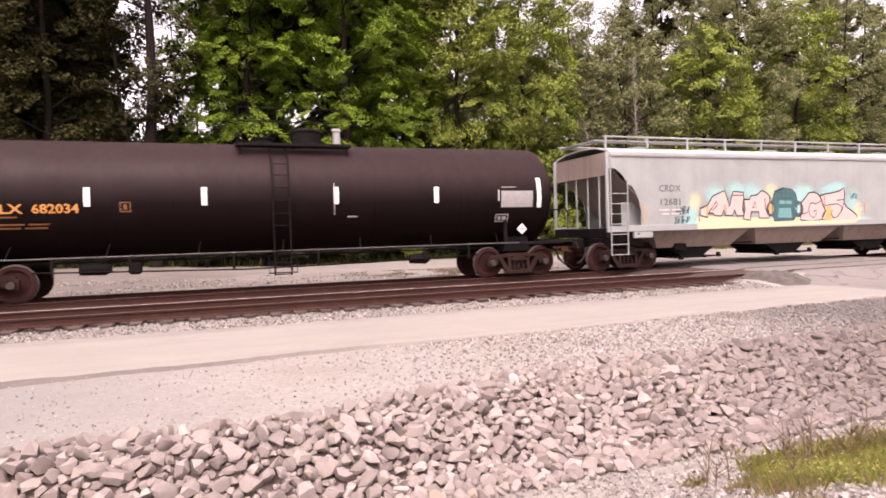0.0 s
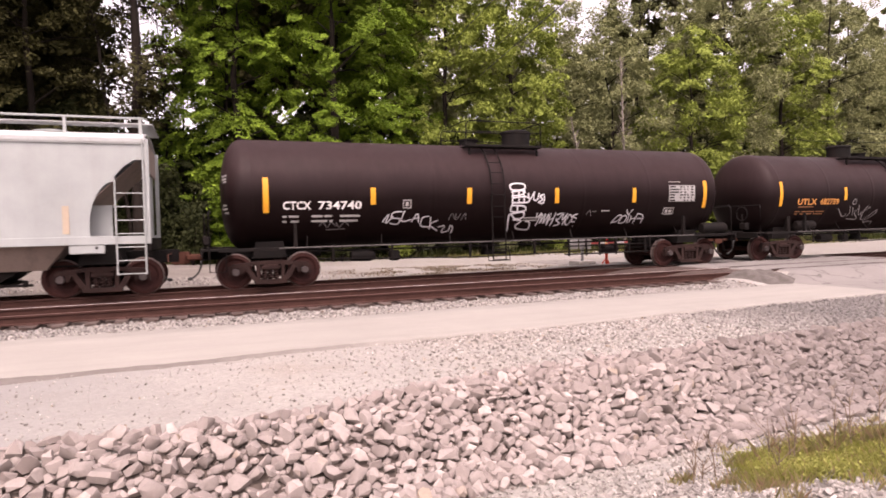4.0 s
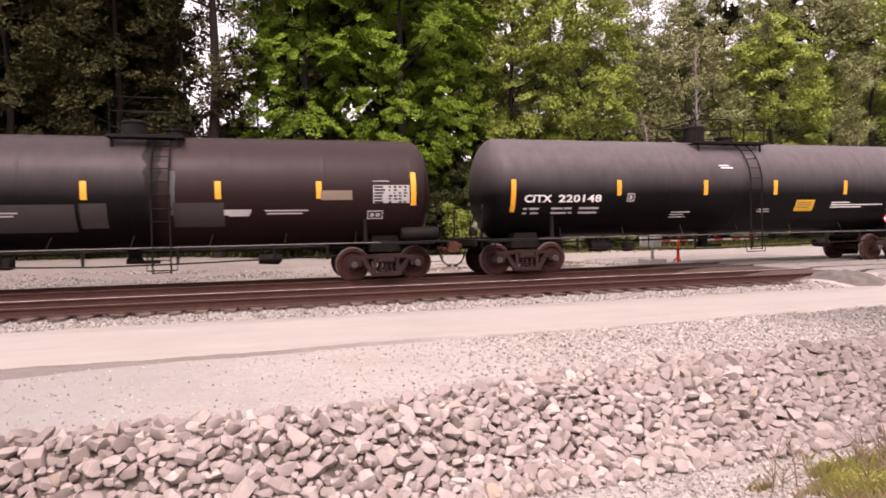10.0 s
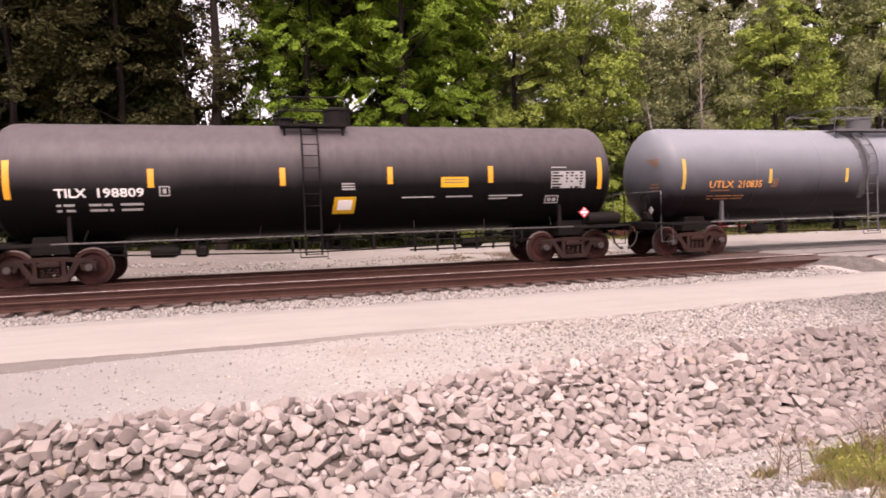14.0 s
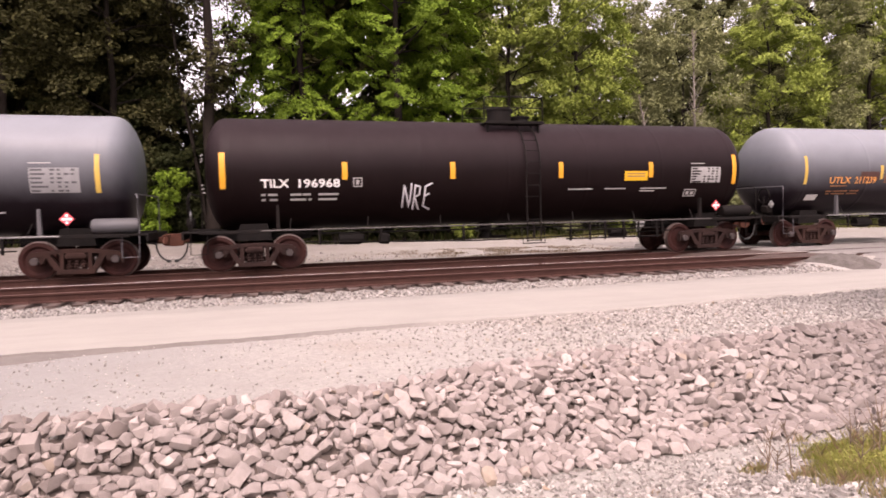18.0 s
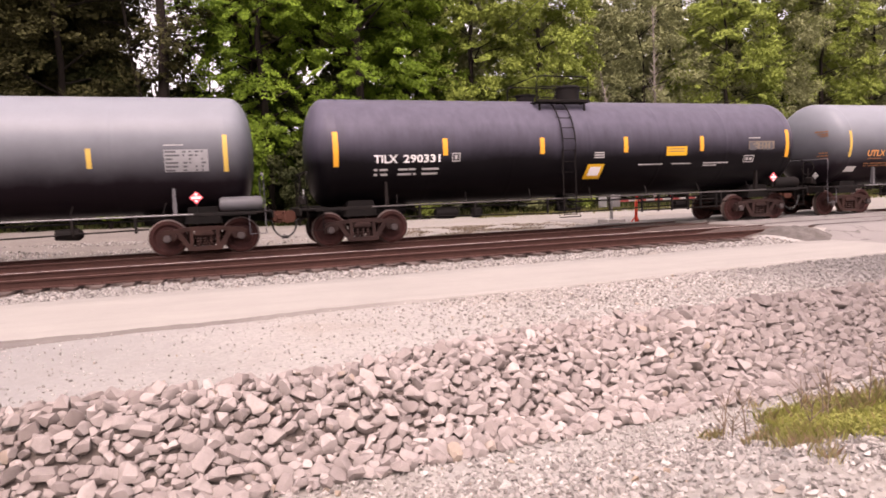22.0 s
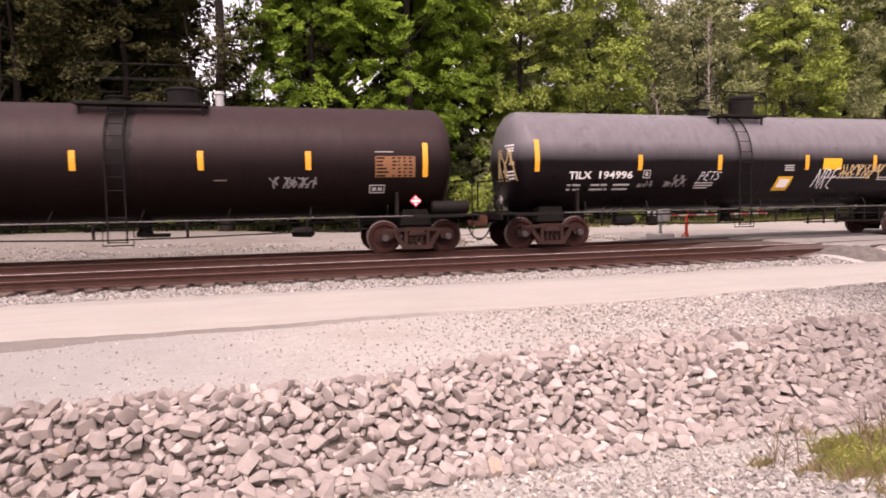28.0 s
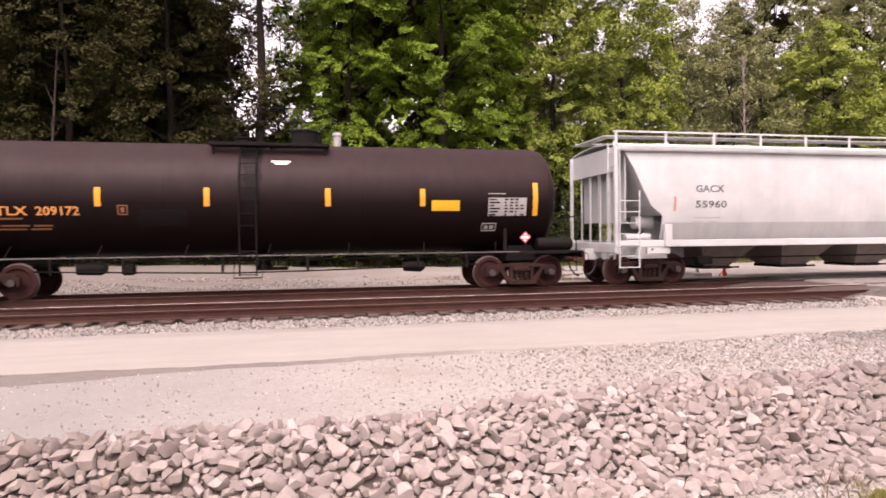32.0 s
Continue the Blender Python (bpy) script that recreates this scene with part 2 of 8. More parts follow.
M["spray_pink"] = plain("spray_paint_pink", (0.66, 0.43, 0.40, 1), 0.6, 0, 0.12, 2)
M["spray_cyan"] = plain("spray_paint_cyan", (0.30, 0.52, 0.50, 1), 0.6, 0, 0.15, 2)
M["spray_teal"] = plain("spray_paint_teal", (0.032, 0.125, 0.13, 1), 0.6, 0, 0.25, 3)
M["spray_yellow"] = plain("spray_paint_yellow", (0.60, 0.53, 0.345, 1), 0.6, 0, 0.12, 2)
M["spray_orange"] = plain("spray_paint_orange", (0.75, 0.38, 0.12, 1), 0.6, 0, 0.12, 2)
M["spray_dark"] = plain("spray_paint_dark", (0.055, 0.085, 0.095, 1), 0.6, 0, 0.2, 4)
M["rail_pale"] = painted("running_rail_pale", (0.15, 0.148, 0.148, 1), 0.5, 0.3)
M["stripe_pale"] = plain("faded_reflective_yellow", (0.50, 0.33, 0.06, 1), 0.5, 0, 0.2, 4)
M["panel_grey"] = plain("decal_grey_plate", (0.22, 0.22, 0.225, 1), 0.6, 0, 0.2, 5)
M["rail_grey"] = painted("running_rail_grey", (0.05, 0.046, 0.044, 1), 0.6, 0.3)
M["patch_light"] = plain("grey_paint_patch", (0.040, 0.034, 0.034, 1), 0.6, 0, 0.25, 3, 0.12)
M["patch_red"] = plain("red_brown_patch", (0.055, 0.018, 0.012, 1), 0.6, 0, 0.2, 4)
M["decal_grey"] = plain("decal_worn_grey", (0.30, 0.295, 0.29, 1), 0.6, 0, 0.3, 7)
M["steel_grey"] = painted("galvanised_steel", (0.34, 0.34, 0.34, 1), 0.5, 0.3)
M["rail"] = rusty("rail_rust", (0.042, 0.019, 0.015, 1), (0.072, 0.033, 0.026, 1))
# the sky's glint on the rail head is put into a bright base colour
M["railhead"] = plain("rail_head_glint", (0.74, 0.65, 0.62, 1), 0.5, 0.25, 0.1, 4)
# dull head; under the train it carries the dark reflection as colour
M["railhead_dull"] = plain("rail_head_dull", (0.13, 0.075, 0.062, 1), 0.6, 0.2, 0.2, 4)
M["stripe_faded"] = plain("faded_red_reflector", (0.42, 0.20, 0.17, 1), 0.6, 0, 0.15, 5)
M["red"] = plain("safety_red", (0.70, 0.06, 0.025, 1), 0.45, 0, 0.12, 3)
M["sign_white"] = plain("sign_white", (0.80, 0.80, 0.80, 1), 0.4, 0, 0.06, 3)
M["lens_red"] = plain("lens_red", (0.25, 0.01, 0.01, 1), 0.2)
M["cable"] = plain("cable_black", (0.03, 0.03, 0.03, 1), 0.6)


# ---- mesh building ----
class Shape:
    """Vertices and faces of one mesh; the faces carry a material's index."""

    def __init__(self):
        self.v, self.f, self.k = [], [], []

    def add(self, verts, faces, k=0, m=None):
        o = len(self.v)
        self.v += [tuple(m @ Vector(p)) for p in verts] if m is not None else [tuple(p) for p in verts]
        self.f += [tuple(o + i for i in f) for f in faces]
        self.k += [k] * len(faces)
        return self

    def box(self, x, y, z, sx, sy, sz, bev=0.012, k=0, m=None):
        """A box about its centre with chamfered edges."""
        hx, hy, hz = sx / 2, sy / 2, sz / 2
        b = min(bev, hx * 0.9, hy * 0.9, hz * 0.9)
        vs, ids = [], {}
        for i, (a, c, d) in enumerate([(a, c, d) for a in (-1, 1) for c in (-1, 1) for d in (-1, 1)]):
            for ax, p in enumerate(((hx, hy - b, hz - b), (hx - b, hy, hz - b), (hx - b, hy - b, hz))):
                ids[a, c, d, ax] = len(vs)
                vs.append((x + a * p[0], y + c * p[1], z + d * p[2]))
        fs = []
        for ax in range(3):
            o1, o2 = [q for q in range(3) if q != ax]
            for s in (-1, 1):
                ring = []
                for p, q in ((-1, -1), (1, -1), (1, 1), (-1, 1)):
                    c = [0, 0, 0]
                    c[ax], c[o1], c[o2] = s, p, q
                    ring.append(ids[c[0], c[1], c[2], ax])
                fs.append(tuple(ring if (s > 0) == (ax != 1) else ring[::-1]))
        for ax in range(3):
            o1, o2 = [q for q in range(3) if q != ax]
            for p in (-1, 1):
                for q in (-1, 1):
                    e = []
                    for s, w in ((-1, o1), (1, o1), (1, o2), (-1, o2)):
                        c = [0, 0, 0]
                        c[ax], c[o1], c[o2] = s, p, q
                        e.append(ids[c[0], c[1], c[2], w])
                    fs.append(tuple(e if (p * q > 0) == (ax == 1) else e[::-1]))
        for a in (-1, 1):
            for c in (-1, 1):
                for d in (-1, 1):
                    t = (ids[a, c, d, 0], ids[a, c, d, 1], ids[a, c, d, 2])
                    fs.append(t if a * c * d > 0 else t[::-1])
        return self.add(vs, fs, k, m)

    def tube(self, pts, r, seg=6, k=0, r2=None, m=None):
        """A round bar along points."""
        pts = [Vector(p) for p in pts]
        vs, fs, n = [], [], len(pts)
        up = Vector((0, 0, 1))
        for i, p in enumerate(pts):
            t = (pts[min(i + 1, n - 1)] - pts[max(i - 1, 0)]).normalized()
            side = t.cross(up)
            if side.length < 0.05:
                side = t.cross(Vector((0, 1, 0)))
            side.normalize()
            nor = side.cross(t).normalized()
            rr = r if r2 is None else r + (r2 - r) * i / max(1, n - 1)
            vs += [p + side * rr * math.cos(a) + nor * rr * math.sin(a) for a in (math.tau * j / seg for j in range(seg))]
        for i in range(n - 1):
            fs += [(i * seg + j, i * seg + (j + 1) % seg, (i + 1) * seg + (j + 1) % seg, (i + 1) * seg + j) for j in range(seg)]
        fs += [tuple(range(seg))[::-1], tuple((n - 1) * seg + j for j in range(seg))]
        return self.add(vs, fs, k, m)

    def lathe(self, prof, axis="x", seg=24, at=(0, 0, 0), k=0, ks=None):
        """prof: (along the axis, radius) in order; ends of radius 0 close."""
        vs, fs, kk = [], [], []
        put = {"x": lambda a, c, s: (a, c, s), "y": lambda a, c, s: (s, a, c), "z": lambda a, c, s: (c, s, a)}[axis]
        rings = []
        for a, r in prof:
            if r < 1e-6:
                rings.append([len(vs)])
                vs.append(Vector(put(a, 0, 0)) + Vector(at))
            else:
                rings.append(list(range(len(vs), len(vs) + seg)))
                vs += [Vector(put(a, r * math.cos(math.tau * j / seg), r * math.sin(math.tau * j / seg))) + Vector(at) for j in range(seg)]
        for i in range(len(rings) - 1):
            p, q = rings[i], rings[i + 1]
            for j in range(seg):
                j2 = (j + 1) % seg
                if len(p) == 1:
                    f = (p[0], q[j2], q[j])
                elif len(q) == 1:
                    f = (p[j], p[j2], q[0])
                else:
                    f = (p[j], p[j2], q[j2], q[j])
                fs.append(f[::-1])
                kk.append(ks[i] if ks else k)
        o = len(self.v)
        self.v += [tuple(p) for p in vs]
        self.f += [tuple(o + i for i in f) for f in fs]
        self.k += kk
        return self

    def slab(self, poly, y0, y1, k=0, m=None):
        """A polygon in x and z, drawn out from y0 to y1."""
        n = len(poly)
        vs = [(x, y0, z) for x, z in poly] + [(x, y1, z) for x, z in poly]
        fs = [tuple(range(n)), tuple(range(n, 2 * n))[::-1]] + [(i, n + i, n + (i + 1) % n, (i + 1) % n) for i in range(n)]
        return self.add(vs, fs, k, m)

    def mesh(self, name, mats, smooth=40):
        d = bpy.data.meshes.new(name)
        d.from_pydata(self.v, [], self.f)
        for m in mats if isinstance(mats, (list, tuple)) else [mats]:
            d.materials.append(m)
        d.polygons.foreach_set("material_index", self.k)
        bm = bmesh.new()
        bm.from_mesh(d)
        bmesh.ops.recalc_face_normals(bm, faces=bm.faces)
        bm.to_mesh(d)
        bm.free()
        if smooth:
            d.shade_smooth()
            d.set_sharp_from_angle(angle=radians(smooth))
        return d


def part(name, shape, mats, parent=None, label="", at=(0, 0, 0), smooth=40):
    """One mesh object under a thing or a part. shape: a Shape or finished mesh data, which may be shared."""
    d = shape if isinstance(shape, bpy.types.Mesh) else shape.mesh(name, mats, smooth)
    ob = new(name, d)
    ob.parent, ob.location = parent, at
    return tagged(ob, label=label) if label else ob


def thing(name, label, category, at=(0, 0, 0), group=""):
    return_ob = new(name)
    return_ob.empty_display_size, return_ob.location = 0.2, at
    return tagged(return_ob, label, category, group)


def structure(name, shape, mats, label, smooth=40):
    ob = part(name, shape, mats, None, label, smooth=smooth)
    return tagged(ob, kind="structure")


SHARED = {}


def shared(key, make):
    """Mesh data built once for alike parts."""
    if key not in SHARED:
        SHARED[key] = make()
    return SHARED[key]


def letters(text, height, bold=0.018):
    """Flat triangles of a line of writing, as x, y in metres from its left foot, and the line's width."""
    c = bpy.data.curves.new("writing", "FONT")
    c.body, c.size, c.resolution_u, c.offset = text, 1.0, 2, bold
    o = bpy.data.objects.new("writing", c)
    scene.collection.objects.link(o)
    dg = bpy.context.evaluated_depsgraph_get()
    d = o.evaluated_get(dg).to_mesh()
    vs, fs = [(v.co.x, v.co.y) for v in d.vertices], [tuple(p.vertices) for p in d.polygons]
    bpy.data.objects.remove(o)
    bpy.data.curves.remove(c)
    k = height / 0.69
    return [(x * k, y * k) for x, y in vs], fs, max(x for x, _ in vs) * k


def leaf_mesh(name, v, mat):
    n = len(v) // 4
    d = bpy.data.meshes.new(name)
    d.vertices.add(len(v))
    d.vertices.foreach_set("co", v.astype(np.float32).ravel())
    d.loops.add(n * 4)
    d.loops.foreach_set("vertex_index", np.arange(n * 4, dtype=np.int32))
    d.polygons.add(n)
    d.polygons.foreach_set("loop_start", np.arange(0, n * 4, 4, dtype=np.int32))
    d.materials.append(mat)
    d.update(calc_edges=True)
    return d




# ---- the lie of the land ----
RAIL = 0.30                     # top of rail above the roadway
NEAR_RAIL, FAR_RAIL = 17.38, 18.88      # the track the train runs on
SIDE_RAILS = (13.88, 15.34)     # the empty track in front of it
TIE_TOP = RAIL - 0.18


def smooth_step(a, b, x):
    t = min(1, max(0, (x - a) / (b - a)))
    return t * t * (3 - 2 * t)


def ditch_top(x):
    """Upper edge of the rock bank."""
    return 5.8 + 0.72 * smooth_step(0.2, 3.6, x) + 0.06 * max(0, x - 4.5) + 0.10 * noise.noise((x * 0.9, 2, 0))


def land(x, y):
    """Height of the ground."""
    z = 0.1 * (1 - smooth_step(1.0, 3.0, y))
    top = ditch_top(min(x, 12))
    foot = 4.95 + 0.03 * x
    z += -0.62 * smooth_step(2.6, foot - 0.3, y) * (1 - smooth_step(foot, top + 0.15, y))
    bed = smooth_step(12.3, 13.3, y) * (1 - smooth_step(20.3, 21.2, y))
    z += (TIE_TOP - 0.065) * bed * (1 - smooth_step(12.6, 14.6, x + 0.35 * (y - 14)))
    z += (RAIL - 0.03) * bed * smooth_step(12.6, 14.6, x + 0.35 * (y - 14)) * (1 - smooth_step(23.5, 25.5, x)) + (TIE_TOP - 0.035) * bed * smooth_step(23.5, 25.5, x)
    z += 0.08 * smooth_step(20.5, 23, y)
    z += 0.36 * smooth_step(24.5, 30.5, y) * (1 - smooth_step(-8, 4, x))
    z += 0.025 * noise.noise((x * 0.5, y * 0.5, 0)) * (1 - bed)
    z += 0.012 * noise.noise((x * 2.1, y * 2.1, 3))
    return z


def lines(*spans):
    out = []
    for a, b, n in spans:
        out += [a + (b - a) * i / n for i in range(n)]
    return out + [spans[-1][1]]


def ground_material():
    k = Nodes("gravel_ground", 0.9).world()
    x, y, z = k.xyz()
    wob = k.math("MULTIPLY", k.math("SUBTRACT", k.noise(0.55, 4), 0.5), 1.6)
    fine = k.noise(38, 5, 0.75)
    grit = k.cells(22, "Color")
    grit_v = k.n.new("ShaderNodeSeparateColor")
    k.l.new(grit, grit_v.inputs[0])
    big = k.noise(0.8, 5, 0.6)
    stone = k.mix(big, (0.285, 0.27, 0.246, 1), (0.375, 0.358, 0.328, 1))
    stone = k.mix(k.math("MULTIPLY", grit_v.outputs[0], 0.45), stone, (0.18, 0.165, 0.155, 1))
    stone = k.mix(k.math("MULTIPLY", k.ramp(fine, (0.5, 0.0), (0.72, 1.0)), 0.4), stone, (0.42, 0.395, 0.37, 1))
    soil = k.mix(fine, (0.16, 0.12, 0.085, 1), (0.27, 0.21, 0.15, 1))
    tuft = k.noise(2.2, 5, 0.7)
    grass = k.mix(k.math("MULTIPLY", k.math("ADD", fine, tuft), 0.5), (0.04, 0.05, 0.016, 1), (0.08, 0.09, 0.03, 1))
    yw = k.math("ADD", y, wob)
    far = k.ramp(k.math("MULTIPLY", k.math("SUBTRACT", yw, 34.6), 0.5), (0.2, 0.0), (0.8, 1.0))
    near = k.ramp(k.math("MULTIPLY", k.math("SUBTRACT", 1.6, yw), 0.8), (0.2, 0.0), (0.8, 1.0))
    patchy = k.ramp(k.noise(0.35, 4, 0.7), (0.5, 0.0), (0.62, 1.0))
    col = k.mix(k.math("MULTIPLY", patchy, 0.25), stone, soil)
    bed = k.math("MULTIPLY", k.ramp(k.math("MULTIPLY", k.math("SUBTRACT", k.math("ADD", y, k.math("MULTIPLY", wob, 0.12)), 13.0), 0.5), (0.22, 0.0), (0.4, 1.0)), k.ramp(k.math("MULTIPLY", k.math("SUBTRACT", k.math("ADD", y, k.math("MULTIPLY", wob, 0.3)), 19.0), 0.5), (0.15, 1.0), (0.5, 0.0)))
    oiled = k.mix(fine, (0.042, 0.026, 0.021, 1), (0.09, 0.06, 0.05, 1))
    chip = k.math("ADD", k.math("MULTIPLY", k.math("SUBTRACT", x, 7.5), 0.3), k.math("MULTIPLY", wob, 0.3))
    side = k.math("MULTIPLY", k.ramp(chip, (0.0, 0.0), (0.99, 0.7)), k.math("LESS_THAN", y, 12.4))
    col = k.mix(side, col, k.mix(fine, (0.09, 0.083, 0.078, 1), (0.18, 0.168, 0.158, 1)))
    # the yard beyond the tracks: older, browner stone, trodden paler towards the crossing
    worn = k.ramp(k.math("ADD", k.math("MULTIPLY", x, 0.05), k.noise(0.3, 4, 0.65)), (0.35, 0.0), (0.9, 0.75))
    old = k.mix(k.noise(1.1, 5, 0.7), (0.115, 0.10, 0.088, 1), (0.25, 0.222, 0.198, 1))
    old = k.mix(k.math("MULTIPLY", grit_v.outputs[0], 0.4), old, (0.10, 0.088, 0.078, 1))
    past = k.ramp(k.math("MULTIPLY", k.math("SUBTRACT", k.math("ADD", y, k.math("MULTIPLY", wob, 0.4)), 20.0), 0.5), (0.1, 0.0), (0.6, 1.0))
    col = k.mix(past, col, k.mix(worn, old, col))
    col = k.mix(bed, col, oiled)
    # greyer verge towards the left, the lens's falloff put into its colour
    verge_dim = k.ramp(k.math("ADD", k.math("MULTIPLY", k.math("SUBTRACT", 0.6, x), 0.28), k.math("MULTIPLY", k.math("SUBTRACT", k.noise(0.7, 5, 0.65), 0.5), 0.8)), (0.0, 0.0), (0.9, 0.72))
    col = k.mix(k.math("MULTIPLY", verge_dim, k.math("LESS_THAN", y, 9.6)), col, k.mix(fine, (0.185, 0.182, 0.178, 1), (0.25, 0.245, 0.238, 1)))
    # earth between the bank's rocks, darkened for the shade in their gaps
    crest = k.n.new("ShaderNodeMapRange")
    crest.interpolation_type = "SMOOTHSTEP"
    for i, v in enumerate((0.2, 3.6, 5.75, 6.5)):
        crest.inputs[i + 1].default_value = v
    k.l.new(x, crest.inputs[0])
    in_bank = k.math("MULTIPLY", k.math("LESS_THAN", y, crest.outputs[0]), k.math("GREATER_THAN", y, k.math("ADD", k.math("MULTIPLY", x, 0.045), 4.92)))
    col = k.mix(in_bank, col, k.mix(fine, (0.065, 0.05, 0.043, 1), (0.14, 0.112, 0.095, 1)))
    col = k.mix(far, col, grass)
    col = k.mix(near, col, grass)
    return k.bump(k.math("ADD", fine, grit_v.outputs[0]), 0.55, 0.02).done(col)


def build_ground():
    xs = lines((-420, -30, 8), (-30, -10, 16), (-10, 20, 120), (20, 60, 30), (60, 520, 10))
    ys = lines((-200, -4, 8), (-4, 2.4, 10), (2.4, 9.6, 60), (9.6, 24, 72), (24, 44, 24), (44, 600, 12))
    s = Shape()
    w = len(xs)
    s.v = [(x, y, land(x, y)) for y in ys for x in xs]
    s.f = [(j * w + i, j * w + i + 1, (j + 1) * w + i + 1, (j + 1) * w + i) for j in range(len(ys) - 1) for i in range(w - 1)]
    s.k = [0] * len(s.f)
    structure("ground", s, ground_material(), "pale crushed-stone ground with a shallow ditch beside the railway", 60)


def build_road():
    """A beaten strip of old paving between the tracks and the gravel, with a broken dark edge."""
    k = Nodes("worn_paving", 0.88).world()
    fine, big = k.noise(45, 5, 0.75), k.noise(0.7, 5, 0.65)
    col = k.mix(big, (0.245, 0.232, 0.210, 1), (0.335, 0.318, 0.288, 1))
    track = k.noise(1.2, 5, 0.7, k.stretch(0.25, 2.2, 1))
    col = k.mix(k.math("MULTIPLY", k.ramp(track, (0.45, 0.0), (0.7, 1.0)), 0.35), col, (0.21, 0.19, 0.175, 1))
    col = k.mix(k.math("MULTIPLY", k.ramp(fine, (0.5, 0.0), (0.8, 1.0)), 0.45), col, (0.2, 0.182, 0.168, 1))
    top = k.bump(fine, 0.25, 0.01).done(col)
    ek = Nodes("broken_asphalt", 0.95).world()
    en, ef = ek.noise(6, 6, 0.7), ek.noise(60, 4, 0.7)
    ex = ek.math("ADD", ek.xyz()[0], ek.math("MULTIPLY", ek.noise(0.7, 4), 4.0))
    ecol = ek.mix(en, (0.10, 0.088, 0.080, 1), (0.18, 0.162, 0.148, 1))
    ecol = ek.mix(ek.ramp(ek.math("MULTIPLY", ek.math("ADD", ex, 1.6), 0.1), (0.36, 0.0), (0.72, 1.0)), ecol, (0.28, 0.262, 0.238, 1))
    edge = ek.bump(ef, 0.4, 0.01).done(ecol)
    s = Shape()
    rows = []
    for i in range(361):
        x = -40 + 55 * i / 360
        wob = 0.10 * noise.noise((x * 0.8, 7, 0)) + 0.04 * noise.noise((x * 4, 3, 0))
        band = 0.40 * (1 - smooth_step(-3.7, -1.6, x)) + max(0.012, 0.045 - 0.03 * smooth_step(1.0, 4.0, x) + 0.05 * noise.noise((x * 1.9, 5, 0)) + 0.05 * noise.noise((x * 7.0, 8, 0)))
        n0 = 9.12 + 0.045 * x + wob + 0.03 * noise.noise((x * 9.0, 2, 0))
        n1 = n0 - band
        f0 = 12.55 + 0.07 * noise.noise((x * 1.3, 1, 0))
        rows.append([(n1 - 0.05, land(x, n1 - 0.05) - 0.03), (n1, land(x, n1) + 0.008), (n0 - 0.02, land(x, n0) + 0.022), (n0, land(x, n0) + 0.05),
                     (10.4, land(x, 10.4) + 0.06), (11.6, land(x, 11.6) + 0.06), (f0 - 0.1, land(x, f0 - 0.1) + 0.03), (f0, land(x, f0) - 0.04)])
        s.v += [(x, y, z) for y, z in rows[-1]]
    c = 8
    for i in range(360):
        for j in range(c - 1):
            s.f.append((i * c + j, (i + 1) * c + j, (i + 1) * c + j + 1, i * c + j + 1))
            s.k.append(1 if j < 3 else 0)
    structure("access_road", s, [top, edge], "narrow pale worn paved lane along the tracks", 50)


